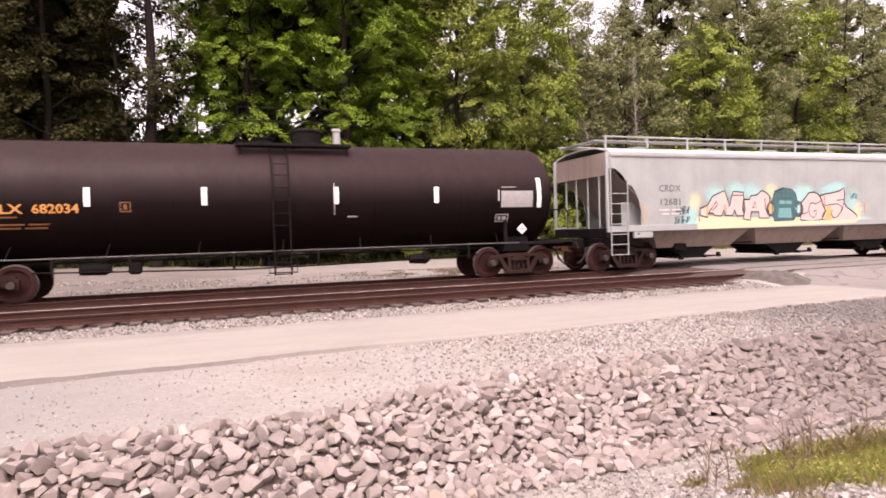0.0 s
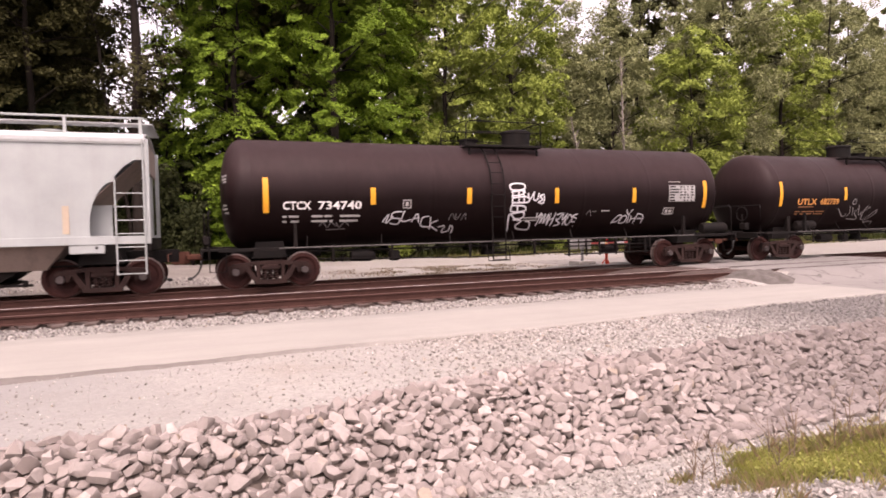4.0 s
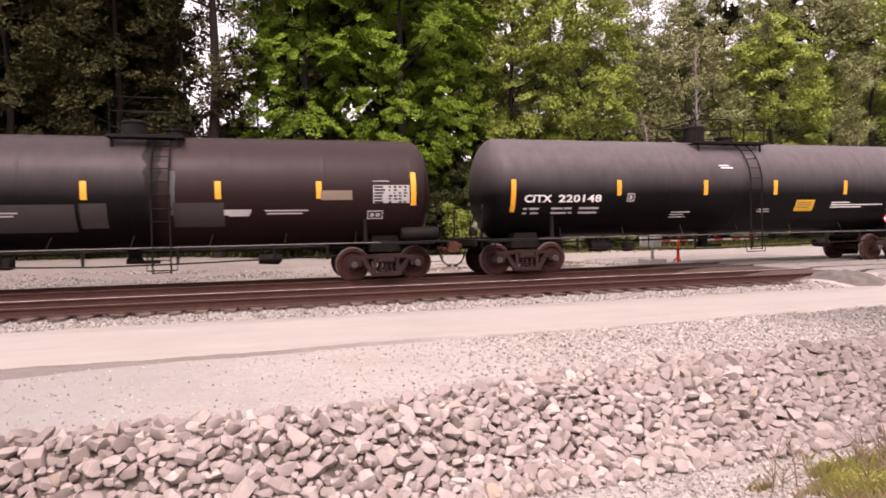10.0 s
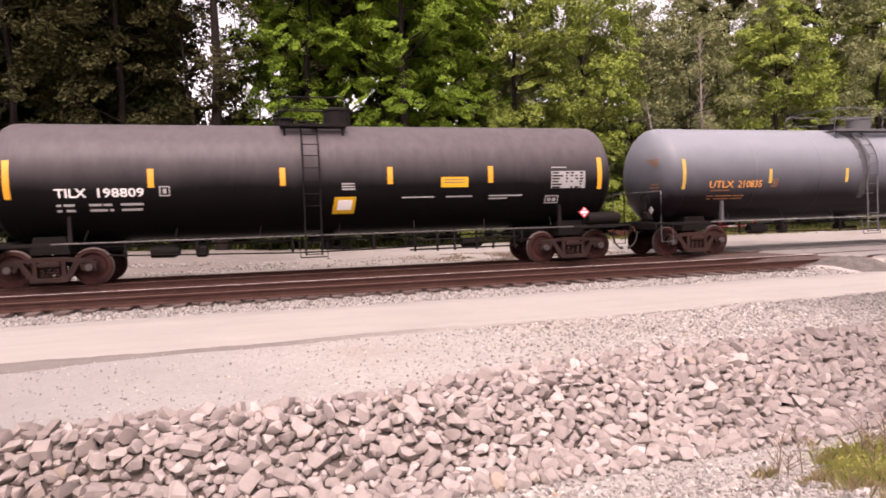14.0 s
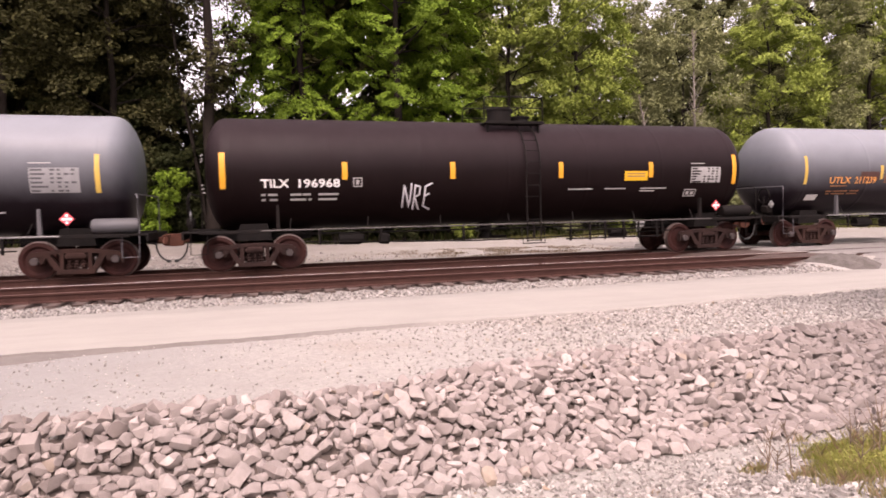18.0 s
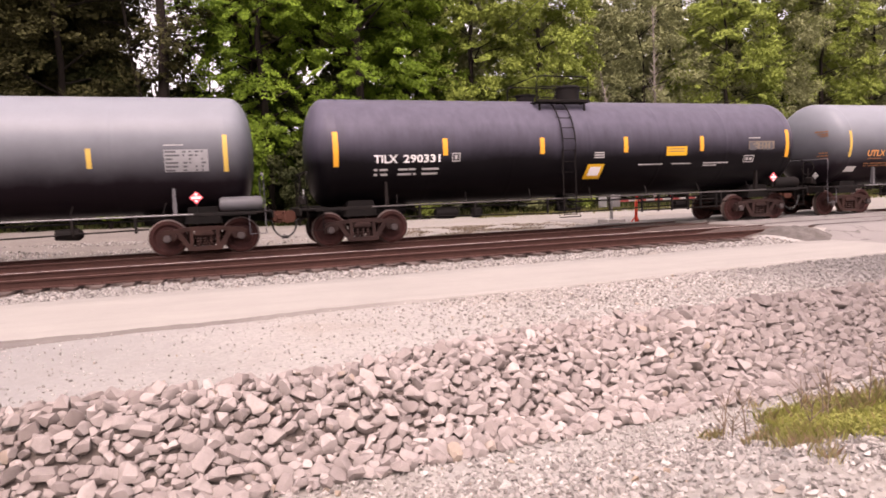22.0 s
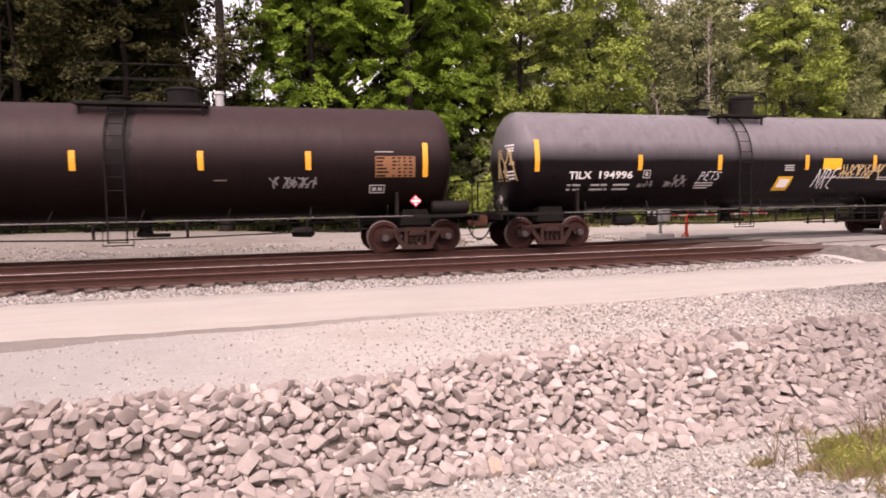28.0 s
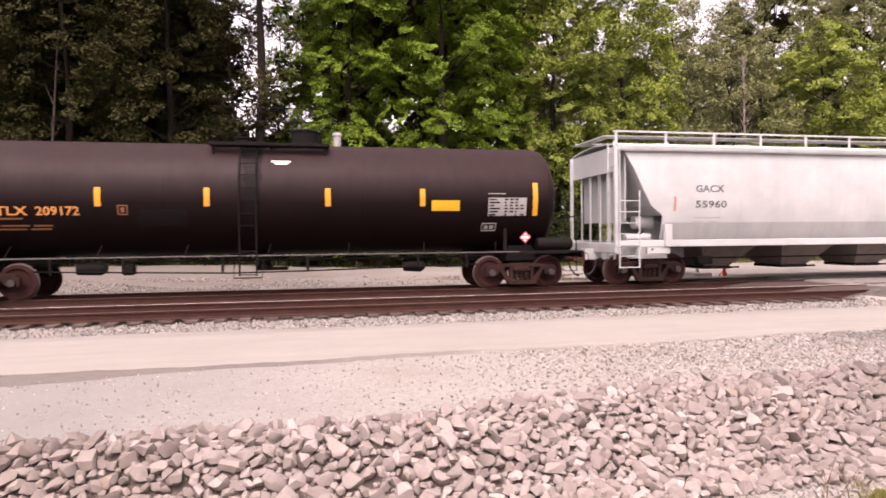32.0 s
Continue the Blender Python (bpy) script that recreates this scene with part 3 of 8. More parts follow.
def build_crossing():
    """The paved level crossing, with flangeway gaps left for the rails."""
    k = Nodes("crossing_asphalt", 0.85).world()
    fine, big = k.noise(60, 5, 0.75), k.noise(0.9, 5, 0.65)
    crack = k.n.new("ShaderNodeTexVoronoi")
    crack.feature = "DISTANCE_TO_EDGE"
    crack.inputs["Scale"].default_value = 0.33
    warp = k.n.new("ShaderNodeVectorMath")
    wn_ = k.n.new("ShaderNodeTexNoise")
    wn_.inputs["Scale"].default_value = 1.6
    k.l.new(k.co, wn_.inputs["Vector"])
    k.l.new(k.co, warp.inputs[0])
    k.l.new(wn_.outputs["Color"], warp.inputs[1])
    k.l.new(warp.outputs[0], crack.inputs["Vector"])
    col = k.mix(big, (0.15, 0.138, 0.13, 1), (0.24, 0.222, 0.208, 1))
    col = k.mix(k.math("MULTIPLY", fine, 0.35), col, (0.2, 0.18, 0.17, 1))
    col = k.mix(k.ramp(crack.outputs["Distance"], (0.0, 1.0), (0.012, 0.0)), col, (0.07, 0.06, 0.055, 1))
    m = k.bump(fine, 0.3, 0.01).done(col)
    strips = [(9.2, SIDE_RAILS[0] - 0.09), (SIDE_RAILS[0] + 0.12, SIDE_RAILS[1] - 0.12), (SIDE_RAILS[1] + 0.09, NEAR_RAIL - 0.09),
              (NEAR_RAIL + 0.12, FAR_RAIL - 0.12), (FAR_RAIL + 0.09, 27)]
    names = ["crossing_apron_near", "crossing_panel_1", "crossing_panel_2", "crossing_panel_3", "crossing_apron_far"]
    for (a, b), nm in zip(strips, names):
        s = Shape()
        ny, nx = max(3, int((b - a) / 0.35)), 40
        for j in range(ny + 1):
            y = a + (b - a) * j / ny
            x0 = 15.2 - 0.30 * (y - 15.3) + 0.12 * noise.noise((y * 2.3, 5, 0))
            if y > 15.3:
                x0 = 15.2 - 0.12 * (y - 15.3)
            if y < 13.3:
                x0 = 15.8 - 1.1 * (13.3 - y) ** 0.5 + 0.2 * noise.noise((y * 1.7, 9, 0))
            for i in range(nx + 1):
                x = x0 + (23.5 - x0) * i / nx
                e = smooth_step(0, 0.5, x - x0)
                lift = 0.05 * smooth_step(9.2, 11, y) * (1 - smooth_step(24, 27, y)) + 0.004
                top_z = max(land(x, y) + lift, (RAIL - 0.01) * smooth_step(11.8, 13.2, y) * (1 - smooth_step(20.3, 23, y)))
                s.v.append((x, y, (land(x, y) - 0.05) * (1 - e) + top_z * e))
        w = nx + 1
        s.f = [(j * w + i, j * w + i + 1, (j + 1) * w + i + 1, (j + 1) * w + i) for j in range(ny) for i in range(nx)]
        s.k = [0] * len(s.f)
        structure(nm, s, m, "cracked grey asphalt of the level crossing", 50)


def build_lip():
    """The crumbled asphalt ramp where the crossing meets the empty track."""
    m = rusty("crumbled_asphalt", (0.075, 0.066, 0.06, 1), (0.15, 0.135, 0.125, 1), 0.95, 1.5)
    s = Shape()
    nx, ny = 30, 14
    for j in range(ny + 1):
        for i in range(nx + 1):
            u, v = i / nx, j / ny
            x, y = 13.7 + 1.5 * u + 0.4 * (1 - v), 12.42 + 1.28 * v - 0.12 * u
            e = min(1, 3.2 * u * 1.3) * min(1, 4 * v + 0.0) * min(1, 6 * (1 - u))
            s.v.append((x, y, land(x, y) - 0.05 + e * (0.15 + 0.09 * noise.noise((x * 3.2, y * 3.2, 4)) + 0.04 * noise.noise((x * 9, y * 9, 4)))))
    w = nx + 1
    s.f = [(j * w + i, j * w + i + 1, (j + 1) * w + i + 1, (j + 1) * w + i) for j in range(ny) for i in range(nx)]
    s.k = [0] * len(s.f)
    structure("crossing_lip", s, m, "crumbled dark asphalt lip at the crossing's corner", 50)


build_ground()
build_road()
build_crossing()
build_lip()


# ---- the two tracks ----
def rail_shape(x0, x1):
    prof = [(-0.037, 0.0), (0.037, 0.0), (0.037, -0.035), (0.01, -0.05), (0.01, -0.145), (0.07, -0.165), (0.07, -0.18), (-0.07, -0.18), (-0.07, -0.165), (-0.01, -0.145), (-0.01, -0.05), (-0.037, -0.035)]
    s = Shape()
    n = len(prof)
    cuts = lines((x0, -20, 4), (-20, 40, 30), (40, x1, 6))
    for x in cuts:
        s.v += [(x, y, z) for y, z in prof]
    for i in range(len(cuts) - 1):
        for j in range(n):
            s.f.append((i * n + j, i * n + (j + 1) % n, (i + 1) * n + (j + 1) % n, (i + 1) * n + j))
            s.k.append(1 if j == 0 else 0)
    return s


def tie_mesh(seed):
    r = random.Random(seed)
    s = Shape()
    s.box(0, 0, -0.09, 0.225, 2.5, 0.18, 0.014)
    s.v = [(x + r.uniform(-.006, .006), y + (r.uniform(-.05, .05) if abs(y) > 1.1 else 0), z + r.uniform(-.006, .006)) for x, y, z in s.v]
    return s.mesh("tie", M["tie"], 0)


def tie_material():
    k = Nodes("creosoted_oak", 0.9)
    grain = k.noise(9, 6, 0.7, k.stretch(6, 0.35, 6))
    col = k.mix(k.ramp(grain, (0.3, 0.0), (0.7, 1.0)), (0.036, 0.021, 0.017, 1), (0.08, 0.05, 0.041, 1))
    col = k.mix(k.math("MULTIPLY", k.each(), 0.5), col, (0.12, 0.092, 0.08, 1))
    return k.bump(grain, 0.5, 0.01).done(col)


M["tie"] = tie_material()


def build_track(rails, label, glinting):
    track = thing("railway_track", label, "railway track", (0, 0, 0))
    mid = sum(rails) / 2
    for y, shiny in zip(rails, glinting):
        part("rail", shared(("rail", shiny), lambda: rail_shape(-300, 420).mesh("rail", [M["rail"], M["railhead"] if shiny else M["railhead_dull"]], 0)),
             None, track, "rust-brown steel rail with a worn head", (0, y, RAIL))
    r = random.Random(int(mid))
    plate = shared("plate", lambda: Shape().box(0, 0, 0.008, 0.19, 0.34, 0.02, 0.004).box(-0.05, 0.1, 0.03, 0.03, 0.03, 0.04, 0.006).box(0.05, -0.1, 0.03, 0.03, 0.03, 0.04, 0.006).mesh("tie_plate", M["rail"], 0))
    far = Shape()
    for i in range(-30, 220):
        x = i * 0.53 + r.uniform(-.03, .03)
        if -20 <= i <= 33 or 40 < i < 60:
            t = part("tie", shared(("tie", i % 6), lambda: tie_mesh(i % 6)), None, track, at=(x, mid + r.uniform(-.05, .05), TIE_TOP))
            t.rotation_euler = (0, 0, radians(r.uniform(-1.2, 1.2)))
            if i < 30:
                for y in rails:
                    part("tie_plate", plate, None, track, at=(x, y, TIE_TOP - 0.002))
        elif i >= 60 or i < -20:
            far.box(x, mid, TIE_TOP - 0.09, 0.225, 2.5, 0.18, 0.01)
    tagged(part("distant_ties", far, M["tie"], track), kind="stuff")


build_track(SIDE_RAILS, "empty single railway track on wooden ties in pale ballast", (False, True))
build_track((NEAR_RAIL, FAR_RAIL), "single railway track carrying the train, on wooden ties", (False, False))


# ---- running gear, shared by all cars ----
WHEEL_R, GAUGE_HALF, AXLE_HALF = 0.457, 0.75, 0.889
CARS, WHEELSETS = [], []


def wheelset_mesh():
    s = Shape()
    for side in (-1, 1):
        prof = [(0.0, 0.0), (0.0, 0.09), (0.02, 0.12), (0.015, 0.30), (-0.03, 0.36), (-0.03, 0.43), (-0.022, 0.449), (0.0, 0.455), (0.075, 0.458), (0.082, 0.485), (0.105, 0.482), (0.11, 0.40), (0.06, 0.34), (0.075, 0.14), (0.09, 0.10), (0.09, 0.0)]
        ks = [0, 0, 0, 0, 0, 2, 1, 1, 1, 1, 0, 0, 0, 0, 0]
        # outer face looks away from the axle's middle
        s.lathe([(-side * a + side * (GAUGE_HALF + 0.04), r) for a, r in prof], "y", 36, (0, 0, 0), ks=[0 if k == 2 else k for k in ks])
        s.lathe([(side * 0.80, 0.0), (side * 0.80, 0.085), (side * 1.08, 0.085), (side * 1.085, 0.095), (side * 1.14, 0.095), (side * 1.155, 0.08), (side * 1.155, 0.0)], "y", 16, ks=[0, 0, 0, 2, 2, 2])
        for a in range(3):
            c, n = math.cos(a * math.tau / 3), math.sin(a * math.tau / 3)
            s.box(c * 0.05, side * 1.16, n * 0.05, 0.028, 0.02, 0.028, 0.004, 2)
    s.lathe([(-0.8, 0.0), (-0.8, 0.09), (0.8, 0.09), (0.8, 0.0)], "y", 14)
    return s.mesh("wheelset", [M["wheel"], M["tread"], M["cap"]], 35)


def side_frame_mesh(cast):
    s = Shape()
    t = 0.085
    def bar(pts, y=0.0, th=t):
        s.slab(pts, y - th, y + th)
    # top chord, pedestals over the bearings, diagonals and the spring seat
    bar([(-1.03, 0.50), (-0.98, 0.66), (-0.62, 0.70), (-0.3, 0.735), (0.3, 0.735), (0.62, 0.70), (0.98, 0.66), (1.03, 0.50), (0.93, 0.56), (0.62, 0.60), (0.3, 0.635), (-0.3, 0.635), (-0.62, 0.60), (-0.93, 0.56)])
    for q in (-1, 1):
        bar([(q * 0.70, 0.62), (q * 0.56, 0.61), (q * 0.30, 0.20), (q * 0.40, 0.17), (q * 0.50, 0.26)], 0, 0.075)
        bar([(q * 1.05, 0.36), (q * 1.05, 0.60), (q * 0.98, 0.62), (q * 0.975, 0.36)], 0, 0.07)
        bar([(q * 0.80, 0.40), (q * 0.80, 0.62), (q * 0.70, 0.62), (q * 0.66, 0.52), (q * 0.72, 0.40)], 0, 0.07)
        bar([(q * 0.36, 0.22), (q * 0.36, 0.66), (q * 0.27, 0.66), (q * 0.27, 0.22)], 0, 0.08)
        s.box(q * AXLE_HALF, 0, 0.555, 0.24, 0.15, 0.06, 0.02)
    bar([(-0.44, 0.16), (-0.38, 0.125), (0.38, 0.125), (0.44, 0.16), (0.40, 0.235), (-0.40, 0.235)], 0, 0.11)
    s.box(0, 0, 0.55, 0.5, 0.22, 0.10, 0.02)
    return s.mesh("side_frame", M[cast], 30)


def spring_mesh(cast):
    s = Shape()
    for x in (-0.15, 0.0, 0.15):
        pts = [(x + 0.062 * math.cos(a), 0.062 * math.sin(a), 0.235 + 0.27 * i / 34) for i, a in ((i, i * 0.74) for i in range(35))]
        s.tube(pts, 0.020, 4).tube([(x, 0, 0.23), (x, 0, 0.51)], 0.045, 7)
    return s.mesh("spring_nest", M[cast], 60)


def bolster_mesh(cast):
    s = Shape()
    s.box(0, 0, 0.56, 0.42, 2.2, 0.17, 0.03)
    s.box(0, 0, 0.66, 0.36, 0.9, 0.10, 0.03)
    s.lathe([(0.70, 0.0), (0.70, 0.2), (0.78, 0.2), (0.78, 0.0)], "z", 16)
    for q in (-1, 1):
        s.box(q * 0.38, 0, 0.40, 0.07, 1.5, 0.12, 0.02)
        s.box(q * 0.42, -0.72, 0.42, 0.06, 0.1, 0.3, 0.02).box(q * 0.42, 0.72, 0.42, 0.06, 0.1, 0.3, 0.02)
        s.tube([(q * 0.40, 0, 0.30), (-q * 0.40, 0.1, 0.26)], 0.025)
    return s.mesh("truck", M[cast], 35)


def add_truck(car, x, cast):
    t = part("truck", shared(("bolster", cast), lambda: bolster_mesh(cast)), None, car, "rusty two-axle railway truck" if cast == "truck" else "sooty two-axle railway truck", (x, 0, 0))
    for y in (-1.0, 1.0):
        part("side_frame", shared(("side_frame", cast), lambda: side_frame_mesh(cast)), None, t, at=(0, y, 0))
        part("spring_nest", shared(("spring", cast), lambda: spring_mesh(cast)), None, t, at=(0, y, 0))
    for q in (-1, 1):
        w = part("wheelset", shared("wheelset", wheelset_mesh), None, t, at=(q * AXLE_HALF, 0, WHEEL_R))
        WHEELSETS.append((w, q * AXLE_HALF))
    return t


def coupler_mesh():
    s = Shape()
    s.box(0.0, 0, 0.86, 0.75, 0.16, 0.17, 0.03)
    s.slab([(0.30, 0.72), (0.42, 0.68), (0.62, 0.70), (0.66, 0.80), (0.66, 0.95), (0.60, 1.02), (0.36, 1.02), (0.30, 0.98)], -0.18, 0.04)
    s.box(0.58, 0.12, 0.86, 0.14, 0.12, 0.28, 0.03)
    s.tube([(0.32, -0.18, 0.95), (0.35, -0.5, 1.0), (0.30, -1.1, 0.98), (0.30, -1.2, 0.80)], 0.015)
    return s.mesh("coupler", M["coupler"], 35)


def hose_mesh(q):
    """Half of the loop that hangs between two cars."""
    s = Shape()
    pts = [(-q * 0.22, -0.36, 0.80), (-q * 0.06, -0.38, 0.78)] + [(q * 0.345 * (1 - math.cos(a)), -0.40, 0.76 - 0.46 * math.sin(a)) for a in (math.pi / 2 * i / 7 for i in range(8))]
    s.tube(pts, 0.026, 6)
    s.box(q * 0.29, -0.40, 0.305, 0.11, 0.07, 0.08, 0.015)
    return s.mesh("air_hose", M["hose"], 60)


def add_ends(car, half):
    for q in (-1, 1):
        o = part("coupler", shared("coupler", coupler_mesh), None, car, at=(q * half, 0, 0))
        o.rotation_euler = (0, 0, 0 if q > 0 else math.pi)
        part("air_hose", shared(("hose", q), lambda: hose_mesh(q)), None, car, at=(q * half, 0, 0))


# ---- what is painted or hung on a tank's round side ----
TANK_R, TANK_Z, HEAD = 1.52, 2.60, 0.60


def head_out(q):
    """How far a dished head stands out at the share q of its radius."""
    return HEAD * (1 - min(1, q) ** 2.5) ** 0.45


def on_tank(x, h, off=0.005):
    a = math.asin(max(-1, min(1, (h - TANK_Z) / TANK_R)))
    return (x, -(TANK_R + off) * math.cos(a), TANK_Z + (TANK_R + off) * math.sin(a))


def curved(x0, x1, h0, h1, off=0.005, skew=0.0, nh=None, surf=on_tank):
    """A thin plate that follows the side, with its own thickness."""
    s = Shape()
    nh = nh or max(1, int(abs(h1 - h0) / 0.09))
    for o in (off, -0.01):
        for j in range(nh + 1):
            h = h0 + (h1 - h0) * j / nh
            d = skew * j / nh
            s.v += [surf(x0 + d, h, o), surf(x1 + d, h, o)]
    n = 2 * (nh + 1)
    for j in range(nh):
        a = 2 * j
        s.f += [(a, a + 1, a + 3, a + 2), (a, a + 2, n + a + 2, n + a), (a + 1, n + a + 1, n + a + 3, a + 3)]
    s.f += [(0, n, n + 1, 1), (2 * nh, 2 * nh + 1, n + 2 * nh + 1, n + 2 * nh)]
    s.k = [0] * len(s.f)
    return s


def bars(x, h, widths, th, step, surf=on_tank, off=0.009):
    """Lines of small stencilled writing as plain bars. widths: for each line, runs of (start, width)."""
    s = Shape()
    for i, runs in enumerate(widths):
        for a, w in runs:
            c = curved(x + a, x + a + w, h - i * step - th, h - i * step, off, 0, 1, surf)
            s.add(c.v, c.f)
    return s


def writing(text, x, h, height, width=None, surf=on_tank, off=0.006):
    vs, fs, w = letters(text, height)
    k = (width / w) if width else 1.0
    s = Shape()
    s.v = [surf(x + a * k, h + b, off) for a, b in vs]
    s.f, s.k = fs, [0] * len(fs)
    return s


def ribbon(s, pts, wid, surf, off, k=0):
    """A sprayed stroke along points (x, h)."""
    o, n = len(s.v), len(pts)
    for i, (x, h) in enumerate(pts):
        dx, dh = pts[min(i + 1, n - 1)][0] - pts[max(i - 1, 0)][0], pts[min(i + 1, n - 1)][1] - pts[max(i - 1, 0)][1]
        q = math.hypot(dx, dh) or 1
        s.v += [surf(x - dh / q * wid / 2, h + dx / q * wid / 2, off), surf(x + dh / q * wid / 2, h - dx / q * wid / 2, off)]
    s.f += [(o + 2 * i, o + 2 * i + 1, o + 2 * i + 3, o + 2 * i + 2) for i in range(n - 1)]
    s.k += [k] * (n - 1)
    return s


def scribble(x, h, w, t, seed, glyphs=4, wid=0.03, surf=on_tank, off=0.007, lean=0.25):
    """A sprayed tag: hooked, looping strokes with no letters in them."""
    r = random.Random(seed)
    s = Shape()
    gw = w / glyphs
    for g in range(glyphs):
        x0 = x + g * gw
        for _ in range(r.choice((3, 4, 4))):
            p = [(r.uniform(-0.1, 1.1), r.uniform(0, 1)) for _ in range(4)]
            p[0], p[3] = (p[0][0], r.choice((0.0, 1.0, 0.5))), (p[3][0], r.choice((0.0, 1.0, 0.3)))
            pts = []
            for i in range(11):
                u = i / 10
                c = ((1 - u) ** 3, 3 * u * (1 - u) ** 2, 3 * u * u * (1 - u), u ** 3)
                a, b = sum(k * q[0] for k, q in zip(c, p)), sum(k * q[1] for k, q in zip(c, p))
                pts.append((x0 + gw * a + lean * t * b, h + t * b))
            ribbon(s, pts, wid * r.uniform(0.8, 1.3), surf, off)
    return s


def tank_mesh(half, mat):
    prof = [(-half - HEAD, 0.0)]
    knuckle = [0.2, 0.4, 0.6, 0.74, 0.84, 0.91, 0.955, 0.98, 0.994]
    prof += [(-half - head_out(q), TANK_R * q) for q in knuckle]
    n = max(4, round(half * 2 / 2.6))
    for i in range(n + 1):
        x = -half + 0.12 + (2 * half - 0.24) * i / n
        prof += [(x - 0.10, TANK_R), (x - 0.02, TANK_R), (x, TANK_R + 0.004), (x + 0.02, TANK_R), (x + 0.10, TANK_R)]
    prof += [(half + head_out(q), TANK_R * q) for q in reversed(knuckle)]
    prof += [(half + HEAD, 0.0)]
    return Shape().lathe(prof, "x", 64, (0, 0, TANK_Z)).mesh("tank", mat, 50)


def ladder_parts(car, x, mat, side=-1, wide=0.42):
    """Curved ladder from the sill over the side to the top walkway, with its rungs."""
    def at(a, dx, o):
        return (x + dx, side * (TANK_R + o) * math.cos(a), TANK_Z + (TANK_R + o) * math.sin(a))
    s = Shape()
    for dx in (-wide / 2, wide / 2):
        low = [(x + dx, side * 1.62, 0.55), (x + dx, side * 1.62, 1.1)]
        s.tube(low + [at(a, dx, 0.10) for a in (radians(-12 + 9 * i) for i in range(10))], 0.022, 6)
        for deg in (-5, 35, 70):
            s.tube([at(radians(deg), dx, 0.10), at(radians(deg), dx, 0.0)], 0.014, 5)
    lad = part("ladder", s, mat, car)
    rung = shared("rung", lambda: Shape().tube([(-wide / 2, 0, 0), (wide / 2, 0, 0)], 0.014, 6).mesh("rung", M["frame_black"], 60))
    spots = [(x, side * 1.62, z) for z in (0.58, 0.88, 1.18)] + [(lambda p: (x, p[1], p[2]))(at(radians(a), 0, 0.10)) for a in (-28 + 0, -16, -4, 8, 20, 32, 45, 58)]
    for p in spots:
        part("rung", rung if mat is M["frame_black"] else shared("rung_grey", lambda: Shape().tube([(-wide / 2, 0, 0), (wide / 2, 0, 0)], 0.014, 6).mesh("rung", M["top_grey"], 60)), None, lad, at=p)
    low = Shape().tube([(x - 0.35, side * 1.5, 0.95), (x - 0.35, side * 1.6, 0.5), (x + 0.35, side * 1.6, 0.5), (x + 0.35, side * 1.5, 0.95)], 0.018, 5)
    part("step", low, mat, car)


def top_works(car, x0, x1, style, mat, hx, fat, tall):
    """Walkway, safety rails and valve housing on top of the tank."""
    top = TANK_Z + TANK_R
    mid, w = (x0 + x1) / 2, x1 - x0
    s = Shape()
    s.box(mid, 0, top - 0.16, w, 0.06, 0.05, 0.008)
    for x in (x0 + 0.06, mid, x1 - 0.06):
        s.box(x, 0, top - 0.14, 0.07, 2.2, 0.06, 0.01)
    deck = part("walkway", s, mat, car, "steel grating walkway on brackets")
    for y in (-0.95, -0.55, 0.55, 0.95):
        part("board", Shape().box(mid, y, top - 0.13, w, 0.32, 0.035, 0.008), mat, deck)
    part("toe_board", Shape().box(mid, -1.125, top - 0.12, w, 0.03, 0.08, 0.006), mat, deck)
    for x in (x0 + 0.12, x1 - 0.12):
        for y in (-1.0, 1.0):
            part("bracket", Shape().box(x, y, top - 0.28, 0.06, 0.06, 0.3, 0.01), mat, deck)
    a = fat / 2
    v = Shape().lathe([(top - 0.12, 0.0), (top - 0.12, a * 0.93), (top + tall * 0.8, a * 0.93), (top + tall * 0.82, a), (top + tall * 0.92, a), (top + tall, a * 0.84), (top + tall, 0.0)], "z", 24, (hx, 0, 0))
    v.box(hx + a, 0, top + tall * 0.8, 0.08, 0.12, 0.10, 0.02)
    part("valve_housing", v, mat, car, "cylindrical valve housing with a lid")
    m = Shape().lathe([(top - 0.12, 0.0), (top - 0.12, 0.28), (top + 0.14, 0.28), (top + 0.16, 0.32), (top + 0.20, 0.32), (top + 0.22, 0.0)], "z", 20, (mid - 0.75 if hx > mid else mid + 0.6, 0, 0))
    part("manway", m, M["frame_black"], car)
    hr = 0.62

    def rail(*tubes):
        r = Shape()
        for pts, rad in tubes:
            r.tube(pts, rad, 5)
        part("safety_rail", r, mat, car)

    for y in (-1.05, 1.05):
        if style == "low":
            xa, xb = x0 + 0.1, x1 - 0.25
            rail(([(xa, y, top - 0.1), (xa, y, top + 0.85), (xb, y, top + 0.85), (xb, y, top - 0.1)], 0.013), ([(xa, y, top + 0.5), (xb, y, top + 0.5)], 0.011))
            continue
        for a, b in (((x0, mid), (mid + 0.5, x1)) if style == "box" else ((x0, x1),)):
            c = min(0.14, (b - a) / 3)
            rail(([(a, y, top - 0.1), (a, y, top + hr - c), (a + c * 0.3, y, top + hr - c * 0.3), (a + c, y, top + hr), (b - c, y, top + hr), (b - c * 0.3, y, top + hr - c * 0.3), (b, y, top + hr - c), (b, y, top - 0.1)], 0.02), ([(a, y, top + hr * 0.5), (b, y, top + hr * 0.5)], 0.016))
    if style != "low":
        for x in (x0, x1):
            rail(([(x, -1.05, top + hr), (x, 1.05, top + hr)], 0.016))


